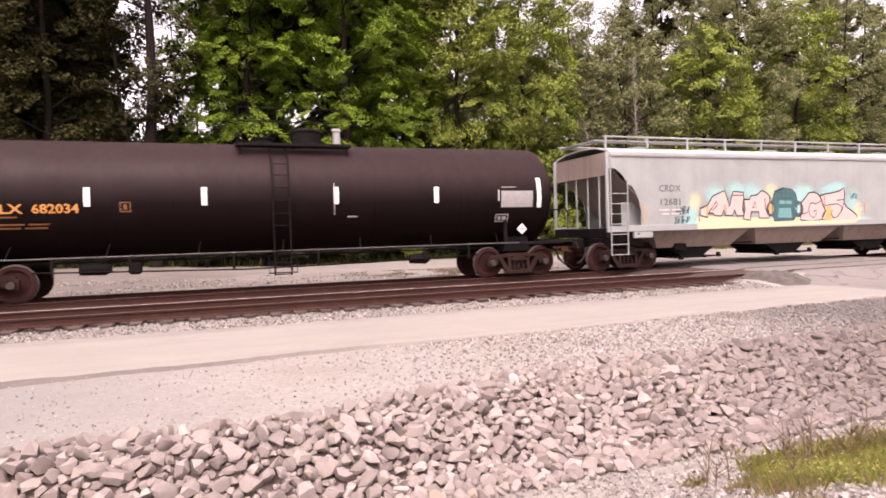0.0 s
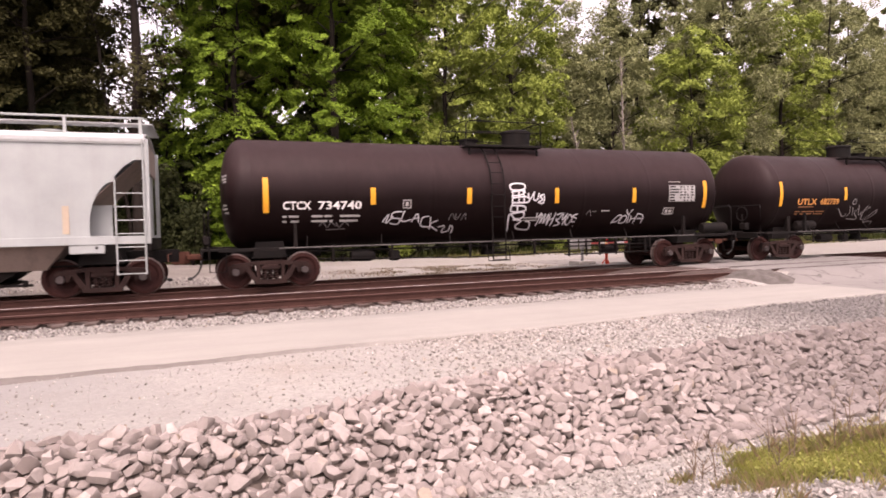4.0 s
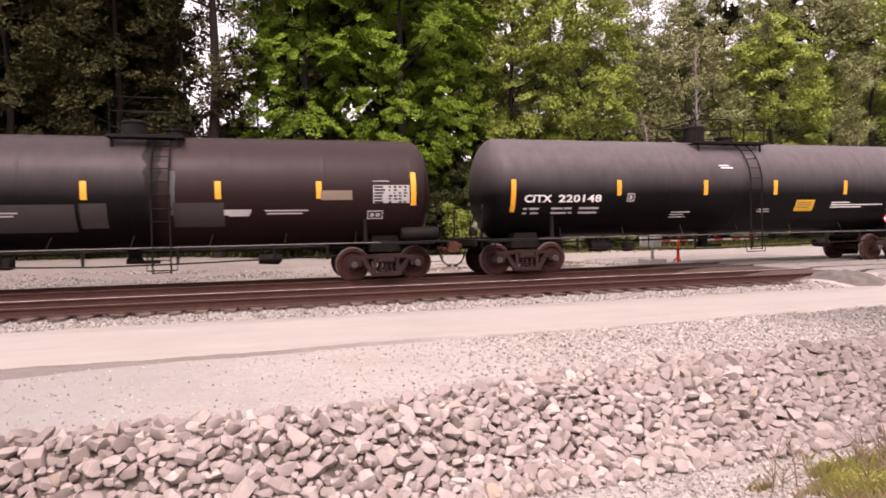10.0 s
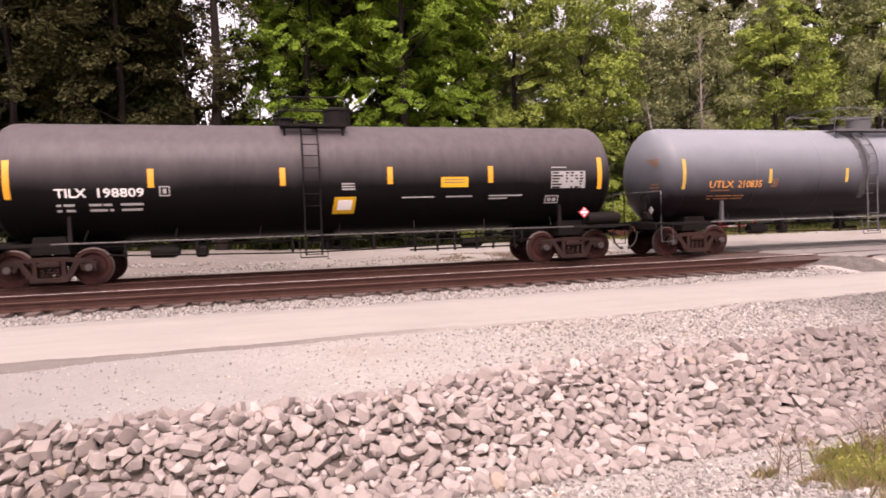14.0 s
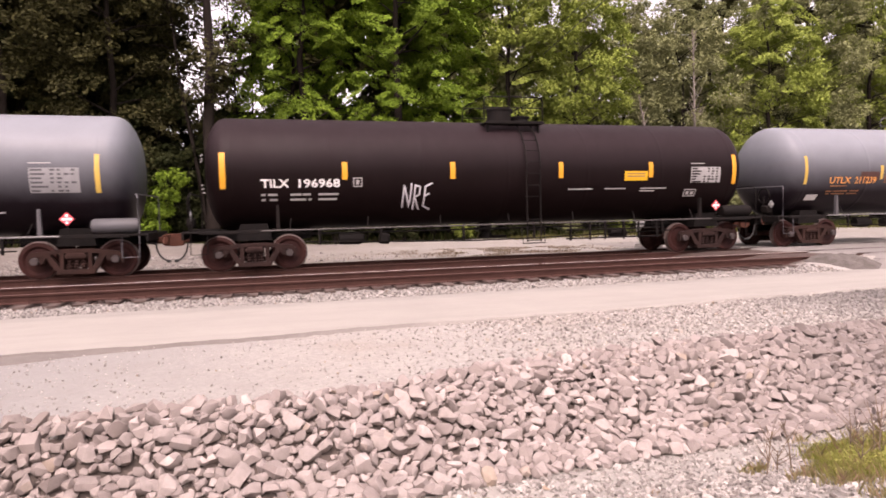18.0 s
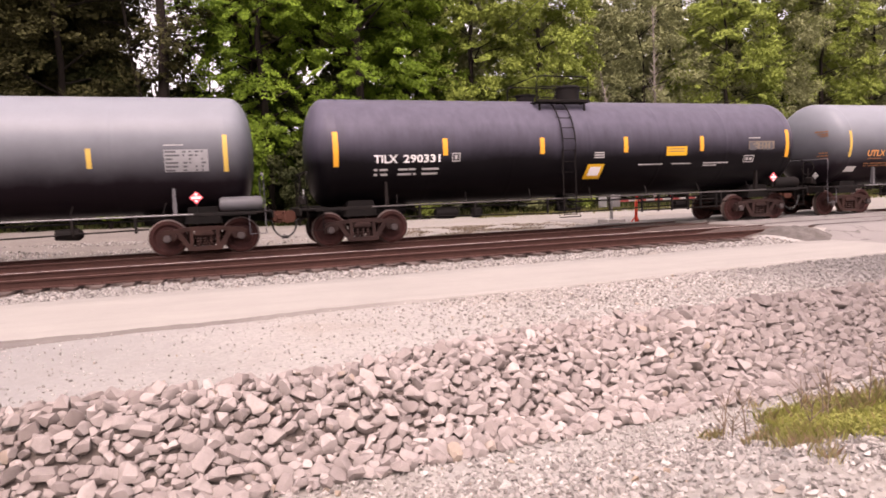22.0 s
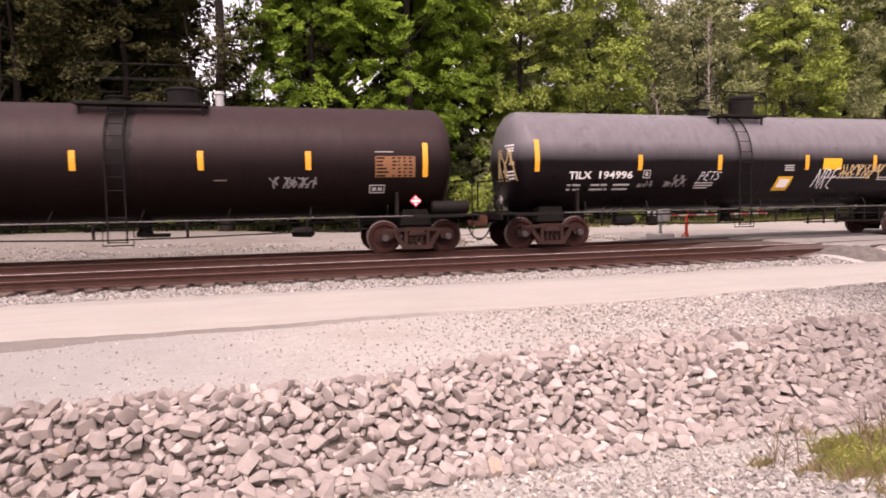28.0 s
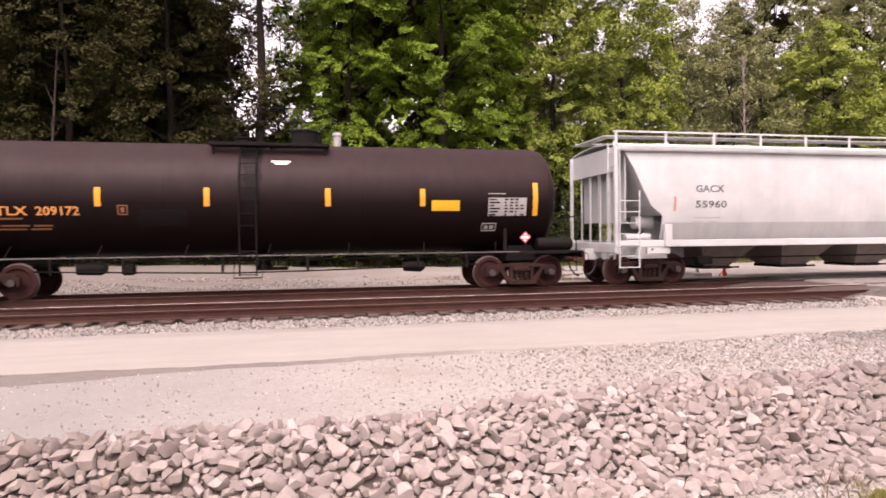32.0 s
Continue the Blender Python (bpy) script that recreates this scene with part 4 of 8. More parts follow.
def under_parts(car, tc, tank_half, left_end, right_end, grey, rods):
    """Sills, saddles, running rails, brake rigging and end platforms."""
    fm = M["frame_black"]
    e = tc + 1.72
    for q in (-1, 1):
        s = Shape()
        s.box(q * (tc + 0.1), 0, 0.95, 3.2, 0.36, 0.34, 0.02)
        s.slab([(q * (tc - 0.45), 0.80), (q * (tc + 0.45), 0.80), (q * (tc + 0.35), 1.24), (q * (tc - 0.35), 1.24)], -0.95, 0.95)
        part("stub_sill", s, fm, car)
        p = Shape()
        p.box(q * (e - 0.38), 0, 1.05, 0.75, 2.9, 0.05, 0.01)
        p.box(q * (e - 0.02), 0, 0.98, 0.06, 2.9, 0.20, 0.01)
        p.box(q * (tc + 0.55), -1.46, 1.04, 1.5, 0.05, 0.09, 0.01)
        part("end_platform", p, fm, car)
        g = Shape()
        x = q * (e - 0.2)
        g.tube([(x, -1.42, 1.05), (x, -1.42, 1.95), (x - q * 0.04, -1.36, 2.05), (x, -0.6, 2.05), (x, 0.6, 2.05), (x, 1.36, 2.05), (x, 1.42, 1.95), (x, 1.42, 1.05)], 0.022, 6)
        g.tube([(x, -1.42, 1.05), (x, -1.46, 0.5), (x + 0.001 - q * 0.4, -1.46, 0.5), (x - q * 0.4, -1.42, 1.05)], 0.016, 6)
        part("end_handrail", g, M["top_grey"] if grey else fm, car)
        j = Shape()
        j.slab([(q * (tc - 0.62) - 0.05, 1.05), (q * (tc - 0.62) + 0.05, 1.05), (q * (tc - 0.62) + 0.03, 1.72), (q * (tc - 0.62) - 0.03, 1.72)], -1.50, -1.40)
        part("jacking_post", j, M["top_grey"] if grey else fm, car)
    rail = Shape()
    for y in (-1.5, 1.5):
        rail.tube([(-tc + 0.2, y, 1.06), (tc - 0.2, y, 1.06)], 0.024, 6)
    part("running_rail", rail, M["rail_pale" if grey else "rail_grey"], car, "long thin pipe rail along the sill")
    n = 7
    br = shared("bracket", lambda: Shape().tube([(0, -1.5, 1.06), (0.06, -1.26, 1.36)], 0.014, 5).mesh("rail_bracket", M["frame_black"], 60))
    for i in range(n):
        part("rail_bracket", br, None, car, at=(-tc + 0.9 + (2 * tc - 1.8) * i / (n - 1), 0, 0))
    low = Shape()
    low.tube([(-tc + 1.3, -0.95, 0.72), (-1.0, -0.95, 0.60), (1.0, -0.95, 0.62), (tc - 1.3, -0.95, 0.72)], 0.02, 5)
    low.tube([(-tc + 0.8, -0.4, 0.92), (tc - 0.8, -0.4, 0.92)], 0.03, 6)
    for x in (-tc + 1.7, -tc + 3.4, -1.2, 1.0, tc - 3.0, tc - 1.6):
        low.box(x, -0.95, 0.86, 0.07, 0.05, 0.46, 0.01)
    part("brake_pipe", low, fm, car)
    if rods:
        comb = Shape()
        for z in (0.82, 0.56):
            comb.tube([(tc - 5.0, -1.05, z), (tc - 1.75, -1.05, z)], 0.025, 5)
        for i in range(6):
            comb.box(tc - 4.85 + 0.58 * i + 0.07 * (i % 2), -1.05, 0.78, 0.06, 0.05, 0.56, 0.01)
        part("brake_rigging", comb, fm, car, "dark ladder of brake rods and hangers")
    part("slack_adjuster", Shape().lathe([(-0.3, 0.0), (-0.3, 0.13), (0.2, 0.16), (0.3, 0.08), (0.3, 0.0)], "x", 12, (tc - 3.1, -0.8, 0.68)), fm, car)
    part("brake_cylinder", Shape().lathe([(-0.35, 0.0), (-0.35, 0.15), (0.2, 0.17), (0.35, 0.1), (0.35, 0.0)], "x", 16, (-tc + 2.6, -0.7, 0.76)), fm, car)
    part("control_valve", Shape().box(-tc + 3.5, -0.8, 0.74, 0.3, 0.3, 0.3, 0.05), fm, car)
    o = Shape().lathe([(1.15, 0.0), (1.15, 0.2), (0.8, 0.16), (0.72, 0.22), (0.62, 0.22), (0.62, 0.0)], "z", 16, (-0.2, 0, 0))
    o.box(0.1, -0.1, 0.66, 0.7, 0.1, 0.1, 0.02)
    part("bottom_outlet", o, fm, car)
    if right_end == "reservoir":
        r = Shape().lathe([(-0.55, 0.0), (-0.53, 0.15), (-0.45, 0.19), (0.45, 0.19), (0.53, 0.15), (0.55, 0.0)], "x", 18, (tc + 0.95, -1.15, 1.28))
        part("air_reservoir", r, fm if not grey else M["top_grey"], car)
    if left_end == "reservoir":
        r = Shape().lathe([(-0.5, 0.0), (-0.48, 0.14), (-0.4, 0.18), (0.4, 0.18), (0.48, 0.14), (0.5, 0.0)], "x", 18, (-tc + 0.9, -1.2, 1.28))
        part("air_reservoir", r, fm, car)
        part("brake_valve", Shape().box(-tc + 0.05, -1.2, 1.35, 0.16, 0.16, 0.6, 0.03), fm, car)
    wheel = Shape()
    wheel.lathe([(-0.02, 0.25), (0.0, 0.28), (0.02, 0.25), (0.0, 0.22), (-0.02, 0.25)], "x", 18, (-e + 0.1, -0.7, 1.75))
    wheel.tube([(-e + 0.1, -0.7, 1.05), (-e + 0.1, -0.7, 1.75)], 0.03, 6)
    wheel.box(-e + 0.15, -0.75, 1.3, 0.2, 0.3, 0.25, 0.03)
    part("hand_brake", wheel, fm, car)


def placard_parts(car, x, h, red, end):
    """A diamond placard on a dark stake by the side, and its fellow on the end of the car."""
    for turned, q in ((False, 0.165), (True, 0.125)):
        if turned and end is None:
            continue
        def put(u, d, z):
            return (x + u, -1.45 - d, z) if not turned else (end - d, -0.95 + u, z)
        s = Shape()
        ring = [(-q, h), (0, h - q), (q, h), (0, h + q)]
        s.add([put(u, d, z) for d in (0.01, -0.01) for u, z in ring], [(0, 1, 2, 3), (7, 6, 5, 4), (0, 4, 5, 1), (1, 5, 6, 2), (2, 6, 7, 3), (3, 7, 4, 0)])
        p = part("placard", s, M["panel_grey"] if turned else M["placard_red"] if red else M["placard"], car, "diamond hazard placard", smooth=0)
        part("placard_stake", Shape().tube([put(0, -0.02, h - q), put(0, -0.02, 1.06)], 0.018, 5), M["frame_black"], car)
        b = Shape()
        for u, z, a, c in ((0, h, 0.115, 0.032), (0, h + 0.085, 0.032, 0.03), (0, h - 0.085, 0.028, 0.028)):
            b.add([put(u - a, 0.013, z - c), put(u + a, 0.013, z - c), put(u + a, 0.013, z + c), put(u - a, 0.013, z + c)], [(0, 1, 2, 3)])
        tagged(part("placard_marks", b, M["placard"] if red and not turned else M["lettering_grey"], p, smooth=0), kind="stuff")


def tank_car(centre, tc, stripes, ladder, deck, style, text, tx, colour, paint, th=2.23, size=0.205, stripe="stripe", panel=None, panel_mat="panel_white",
             placard=None, red=True, left="", right="reservoir", long_half=None, sh=(2.38, 2.84), longh=(2.15, 3.07), ph=(2.13, 2.67), valve=None, box=0.35, label=""):
    """stripes: positions from the car's middle, ends included; text: the car's mark and where it starts and ends."""
    grey = paint == "grey"
    car = thing("tank_car", label, "tank car", (centre, 18.13, RAIL), "cars of the freight train")
    CARS.append((car, centre))
    half = long_half or max(abs(stripes[0]), abs(stripes[-1])) + 0.07
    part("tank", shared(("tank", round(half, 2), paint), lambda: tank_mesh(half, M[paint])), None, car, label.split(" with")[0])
    cast = "truck" if grey or text[-6:] in ("682034", "207328", "194996", "209172") else "truck_dark"
    add_truck(car, -tc, cast), add_truck(car, tc, cast)
    add_ends(car, tc + 1.72)
    under_parts(car, tc, half, left, right, grey, style == "mid" and colour == "white")
    ladder_parts(car, ladder, M["top_grey"] if grey else M["frame_black"])
    hx, fat, tall = valve
    top_works(car, deck[0], deck[1], style, M["top_grey"] if grey else M["frame_black"], hx, fat, tall)
    for i, x in enumerate(stripes):
        h0, h1 = longh if i in (0, len(stripes) - 1) and abs(x) > 5.5 else sh
        wide = 0.055 if grey else 0.07
        part("reflective_stripe", curved(x - wide, x + wide, h0, h1), M["stripe_pale" if grey else stripe], car, "yellow reflective strip" if stripe == "stripe" else "white reflective strip")
    ink = M["lettering_" + colour]
    x0, x1 = tx
    w = x1 - x0
    word, number = text.split()
    share, start = (0.46, 0.54) if colour == "orange" else (0.44, 0.47) if word == "GATX" else (0.35, 0.435)
    tagged(part("reporting_mark", writing(word, x0, th, size, w * share), ink, car, smooth=0), kind="stuff")
    tagged(part("car_number", writing(number, x0 + w * start, th, size, w * (1 - start)), ink, car, smooth=0), kind="stuff")
    if colour == "orange":
        rows = [[(0.05 * w, w * 0.35)], [], [(0, w * 0.12), (w * 0.16, w * 0.3), (w * 0.5, w * 0.2)], [(0.02 * w, w * 0.06), (w * 0.14, w * 0.28), (w * 0.46, w * 0.22)]]
        print_bars = bars(x0, th - 0.07, rows, 0.034, 0.085)
    else:
        rows = [[(0, w * 0.05), (w * 0.08, w * 0.12), (w * 0.36, w * 0.14), (w * 0.52, w * 0.1), (w * 0.72, w * 0.26)], [(0, w * 0.05), (w * 0.1, w * 0.1), (w * 0.36, w * 0.2), (w * 0.59, w * 0.04), (w * 0.72, w * 0.24)]]
        print_bars = bars(x0, th - 0.16, rows, 0.05, 0.13)
    tagged(part("stencil_print", print_bars, M["lettering_grey" if colour != "orange" else "panel_orange"], car, smooth=0), kind="stuff")
    bx = x1 + (box or 0)
    s = Shape()
    for a, b, c, d in () if box is None else ((0, 0.24, 0, 0.025), (0, 0.24, 0.215, 0.24), (0, 0.025, 0, 0.24), (0.215, 0.24, 0, 0.24), (0.08, 0.16, 0.06, 0.18)):
        q = curved(bx + a, bx + b, th + c, th + d, 0.006)
        s.add(q.v, q.f)
    if box is not None:
        part("stencil_box", s, M["lettering_grey"] if colour != "orange" else M["panel_orange"], car, smooth=0)
    # end-of-car small lettering on the round head
    if panel:
        p0, p1 = panel
        pw = p1 - p0
        pr = random.Random(centre)
        part("data_panel", curved(p0, p1, ph[0], ph[1], 0.005), M["panel_grey" if grey else "decal_grey" if panel_mat == "panel_white" else panel_mat], car, "faded data panel of small print")
        rows = []
        for i in range(6 if centre > 2 else 0):
            row = [(0.03 * pw, pw * pr.uniform(0.12, 0.34))]
            for c in (0.42, 0.56, 0.70, 0.84):
                if pr.random() < 0.85:
                    row.append((c * pw, pw * pr.uniform(0.04, 0.11)))
            rows.append(row)
        tagged(part("panel_print", bars(p0, ph[1] - 0.03, rows, 0.045, (ph[1] - ph[0]) / 6), M["lettering_dark"] if grey or panel_mat == "tan" else M["patch"], car, smooth=0), kind="stuff")
        tagged(part("stencil_print", bars(p0, ph[1] + 0.12, [[(0, pw * 0.45)]], 0.02, 0.1), M["lettering_grey"], car, smooth=0), kind="stuff")
        e = Shape()
        for a, b, c, d in ((0, 0.42, 0, 0.025), (0, 0.42, 0.195, 0.22), (0, 0.025, 0, 0.22), (0.395, 0.42, 0, 0.22), (0.08, 0.18, 0.06, 0.15), (0.23, 0.34, 0.06, 0.15)):
            q = curved(p0 - 0.15 + a, p0 - 0.15 + b, ph[0] - 0.42 + c, ph[0] - 0.42 + d, 0.006)
            e.add(q.v, q.f)
        if not grey:
            part("stencil_box", e, M["lettering_grey"], car, smooth=0)
    if placard:
        placard_parts(car, placard, 1.47, red, -tc - 1.55 if left != "reservoir" else None)
    return car


BLK = "dark railway tank car with white lettering and yellow reflective strips"
ORANGE_ON_DARK = "dark railway tank car with orange lettering and yellow reflective strips"
GRY = "grey railway tank car blackened below, with orange lettering"
c0 = tank_car(1.53, 7.05, [-7.6, -4.45, -1.86, 1.44, 4.28, 7.55], 0.0, (-1.07, 1.98), "low", "UTLX 682034", (-6.72, -4.62), "orange", "brownblack", stripe="stripe_white", panel=(6.30, 7.34), placard=6.98, red=False, label="dark railway tank car with orange lettering and white reflective strips", right="", long_half=7.72,
              sh=(2.39, 2.84), longh=(2.22, 3.11), th=2.25, ph=(2.24, 2.72), valve=(0.90, 0.88, 0.45), box=0.86)
c2 = tank_car(37.62, 7.04, [-7.15, -4.30, -1.42, 1.51, 4.40, 7.32], -0.54, (-1.30, 1.23), "mid", "CTCX  734740", (-6.73, -4.62), "white", "brownblack", panel=(5.80, 6.88), placard=None, label=BLK, long_half=7.62,
              sh=(2.24, 2.70), longh=(2.05, 2.96), th=2.13, ph=(2.26, 2.80), valve=(0.90, 0.98, 0.52), box=1.18)
c3 = tank_car(54.51, 5.45, [-6.04, -2.73, 0.59, 2.68, 5.82], 0.05, (-2.12, 0.90), "low", "UTLX 682759", (-5.22, -3.07), "orange", "brownblack", panel=(4.66, 5.72), placard=5.43, red=False, left="reservoir", right="", label="short dark railway tank car with orange lettering and yellow strips", long_half=6.22,
              sh=(2.32, 2.80), longh=(2.12, 3.0), th=2.17, ph=(2.12, 2.74), valve=(-1.10, 0.93, 0.48), box=None)
c4 = tank_car(70.38, 6.4, [-7.03, -3.97, -0.98, 2.07, 4.58, 7.12], 0.73, (-0.56, 1.24), "low", "GATX 200413", (-6.05, -4.05), "white", "black_brown_end", panel=(6.01, 7.01), label=BLK,
              sh=(2.39, 2.84), longh=(2.19, 3.09), th=2.25, ph=(2.26, 2.74), valve=(-0.10, 0.66, 0.42), box=None)
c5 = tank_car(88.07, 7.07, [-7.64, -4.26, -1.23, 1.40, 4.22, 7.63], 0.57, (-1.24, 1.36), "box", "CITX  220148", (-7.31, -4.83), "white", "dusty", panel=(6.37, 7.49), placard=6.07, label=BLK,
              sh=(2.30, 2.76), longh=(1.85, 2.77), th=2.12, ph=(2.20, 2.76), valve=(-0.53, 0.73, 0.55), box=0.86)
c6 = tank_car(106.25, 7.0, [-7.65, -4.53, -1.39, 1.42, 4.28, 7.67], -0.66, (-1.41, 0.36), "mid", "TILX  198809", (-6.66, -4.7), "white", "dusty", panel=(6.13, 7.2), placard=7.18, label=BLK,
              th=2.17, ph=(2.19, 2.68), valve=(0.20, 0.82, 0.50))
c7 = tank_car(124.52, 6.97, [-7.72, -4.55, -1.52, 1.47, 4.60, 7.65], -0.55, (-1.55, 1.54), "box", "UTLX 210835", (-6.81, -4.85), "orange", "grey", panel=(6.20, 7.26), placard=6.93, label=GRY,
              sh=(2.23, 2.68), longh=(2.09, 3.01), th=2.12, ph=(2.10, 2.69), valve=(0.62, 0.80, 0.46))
c8 = tank_car(142.7, 7.0, [-7.70, -4.63, -1.65, 1.63, 4.61, 7.61], 0.72, (-0.55, 1.27), "mid", "TILX  196968", (-6.77, -4.76), "white", "sooty", panel=(6.03, 7.10), placard=6.98, label=BLK, long_half=7.62,
              sh=(2.36, 2.82), longh=(2.14, 3.06), th=2.17, ph=(2.19, 2.67), valve=(0.30, 0.80, 0.45))
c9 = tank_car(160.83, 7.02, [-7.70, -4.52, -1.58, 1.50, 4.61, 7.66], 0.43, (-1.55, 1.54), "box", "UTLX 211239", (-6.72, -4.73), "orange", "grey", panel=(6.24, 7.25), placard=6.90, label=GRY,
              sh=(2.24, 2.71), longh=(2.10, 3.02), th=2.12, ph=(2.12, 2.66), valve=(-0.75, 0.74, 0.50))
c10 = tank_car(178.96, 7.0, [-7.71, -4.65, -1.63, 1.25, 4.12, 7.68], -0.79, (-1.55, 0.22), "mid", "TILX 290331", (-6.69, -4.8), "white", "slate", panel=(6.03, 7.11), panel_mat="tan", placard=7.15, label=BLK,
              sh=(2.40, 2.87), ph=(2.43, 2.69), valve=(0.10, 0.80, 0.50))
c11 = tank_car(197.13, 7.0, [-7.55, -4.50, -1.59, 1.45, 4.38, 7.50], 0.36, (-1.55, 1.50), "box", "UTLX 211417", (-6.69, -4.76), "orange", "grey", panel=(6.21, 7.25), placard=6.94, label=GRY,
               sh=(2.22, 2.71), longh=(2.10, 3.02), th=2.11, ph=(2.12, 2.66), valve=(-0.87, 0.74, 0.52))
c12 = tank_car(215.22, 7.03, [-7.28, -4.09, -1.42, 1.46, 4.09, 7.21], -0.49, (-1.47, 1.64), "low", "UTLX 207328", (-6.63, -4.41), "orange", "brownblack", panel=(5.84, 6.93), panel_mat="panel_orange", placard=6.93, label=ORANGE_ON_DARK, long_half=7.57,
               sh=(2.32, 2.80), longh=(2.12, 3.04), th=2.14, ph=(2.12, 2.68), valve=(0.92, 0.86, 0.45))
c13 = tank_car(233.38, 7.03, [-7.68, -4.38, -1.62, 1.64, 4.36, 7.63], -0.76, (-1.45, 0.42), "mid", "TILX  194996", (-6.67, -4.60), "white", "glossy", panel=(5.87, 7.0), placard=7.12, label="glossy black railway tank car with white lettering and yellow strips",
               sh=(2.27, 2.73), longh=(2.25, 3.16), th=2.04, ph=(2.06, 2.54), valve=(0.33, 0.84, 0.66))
c14 = tank_car(251.59, 7.03, [-7.36, -4.03, -1.48, 1.55, 4.08, 7.30], -0.48, (-1.49, 1.62), "low", "UTLX 209172", (-6.58, -4.45), "orange", "brownblack", panel=(5.93, 7.04), placard=7.01, label=ORANGE_ON_DARK, long_half=7.58,
               sh=(2.34, 2.81), longh=(2.08, 3.0), th=2.13, ph=(2.08, 2.58), valve=(0.95, 0.83, 0.45), box=0.86)
for c_, x_ in ((c0, 1.75), (c12, 1.85), (c14, 1.85)):
    part("vent_valve", Shape().lathe([(TANK_Z + TANK_R - 0.1, 0.0), (TANK_Z + TANK_R - 0.1, 0.11), (TANK_Z + TANK_R + 0.28, 0.11), (TANK_Z + TANK_R + 0.30, 0.14), (TANK_Z + TANK_R + 0.38, 0.12), (TANK_Z + TANK_R + 0.40, 0.0)], "z", 14, (x_, -0.1, 0)), M["steel_grey"], c_, "pale upright vent valve")


# ---- what sets single cars apart: decals, patches and sprayed tags ----
def decal(car, x0, x1, h0, h1, mat, name="decal", label="", skew=0.0, off=0.006):
    return part(name, curved(x0, x1, h0, h1, off, skew), M[mat], car, label)


def tag(car, x, h, w, t, seed, glyphs=4, wid=0.035, mat="spray_white", lean=0.25):
    return tagged(part("graffiti", scribble(x, h, w, t, seed, glyphs, wid, lean=lean), M[mat], car, "sprayed graffiti tag", smooth=0), kind="stuff")


GLYPH = {"N": [[(0, 0), (0, 1), (.8, 0), (.85, 1.05)]], "R": [[(.1, -.1), (.1, 1)], [(.05, .95), (.7, .9), (.65, .55), (.15, .45), (.8, -.1)]], "E": [[(.9, 1.05), (.1, .9), (.1, .05), (.95, -.1)], [(.1, .5), (.7, .6)]],
         "P": [[(.1, -.1), (.1, 1)], [(.05, .95), (.75, .9), (.7, .55), (.1, .45)]], "T": [[(0, .95), (1, 1)], [(.5, 1), (.45, -.1)]], "S": [[(.9, .9), (.3, 1), (.1, .7), (.7, .4), (.6, .05), (0, 0)]]}


def sprayed(car, text, x, h, w, t, wid, mat="spray_white", lean=0.15):
    """Letters drawn in single sprayed strokes."""
    gw = w / len(text)
    for i, ch in enumerate(text):
        s = Shape()
        for line in GLYPH[ch]:
            pts = []
            for (xa, ya), (xb, yb) in zip(line, line[1:]):
                pts += [(xa + (xb - xa) * j / 4, ya + (yb - ya) * j / 4) for j in range(4)]
            pts.append(line[-1])
            ribbon(s, [(x + gw * (i + 0.85 * a) + lean * t * b, h + t * b) for a, b in pts], wid, on_tank, 0.007)
        part("graffiti_letter", s, M[mat], car, "sprayed graffiti letter", smooth=0)


def print_lines(car, x, h, widths, mat="lettering_grey", th=0.03, step=0.075):
    return tagged(part("stencil_print", bars(x, h, widths, th, step), M[mat], car, smooth=0), kind="stuff")


def head_marks(car, half, mat):
    """Small lettering on the rounded head that faces the road."""
    s = Shape()
    for i, (h, w) in enumerate(((3.02, 0.55), (2.93, 0.4), (2.86, 0.3), (2.25, 0.35), (2.15, 0.45), (2.05, 0.3))):
        for j in range(3):
            y0 = -1.05 + w * j / 3 * 0.9
            y1 = y0 + w / 3 * 0.75
            v = []
            for y, z in ((y0, h), (y1, h), (y1, h + 0.045), (y0, h + 0.045)):
                v.append((-half - head_out(math.hypot(y, z - TANK_Z) / TANK_R) - 0.012, y, z))
            s.add(v, [(0, 1, 2, 3)])
    tagged(part("head_lettering", s, M[mat], car, smooth=0), kind="stuff")


for car_, half_, mat_ in ((c2, 7.62, "lettering_grey"), (c3, 6.20, "panel_orange"), (c4, 7.17, "lettering_grey"), (c5, 7.69, "lettering_white"), (c6, 7.72, "lettering_grey"), (c7, 7.85, "panel_orange"), (c8, 7.73, "lettering_grey"),
                          (c10, 7.75, "lettering_grey"), (c11, 7.63, "panel_orange"), (c12, 7.57, "panel_orange"), (c13, 7.75, "lettering_white"), (c14, 7.58, "panel_orange")):
    head_marks(car_, half_, mat_)

decal(c0, 6.2, 6.24, 2.43, 2.75, "panel_white")
decal(c0, 1.38, 1.405, 2.1, 2.95, "lettering_grey", "weld_scar")
decal(c0, 1.75, 2.02, 2.03, 2.06, "lettering_grey", "stencil_line")



def handstyle(car, x, h, size, lines, wid, mat="spray_white"):
    """A sprayed tag in loose joined strokes, each eased through its points."""
    for line in lines:
        p = [line[0]] + list(line) + [line[-1]]
        pts = []
        for a, b, c, d in zip(p, p[1:], p[2:], p[3:]):
            for k in range(5):
                u = k / 5
                pts.append(tuple(0.5 * (2 * b[i] + (c[i] - a[i]) * u + (2 * a[i] - 5 * b[i] + 4 * c[i] - d[i]) * u * u + (3 * b[i] - a[i] - 3 * c[i] + d[i]) * u ** 3) for i in (0, 1)))
        pts.append(line[-1])
        part("graffiti", ribbon(Shape(), [(x + size * a, h + size * b) for a, b in pts], wid, on_tank, 0.007), M[mat], car, "sprayed graffiti stroke", smooth=0)


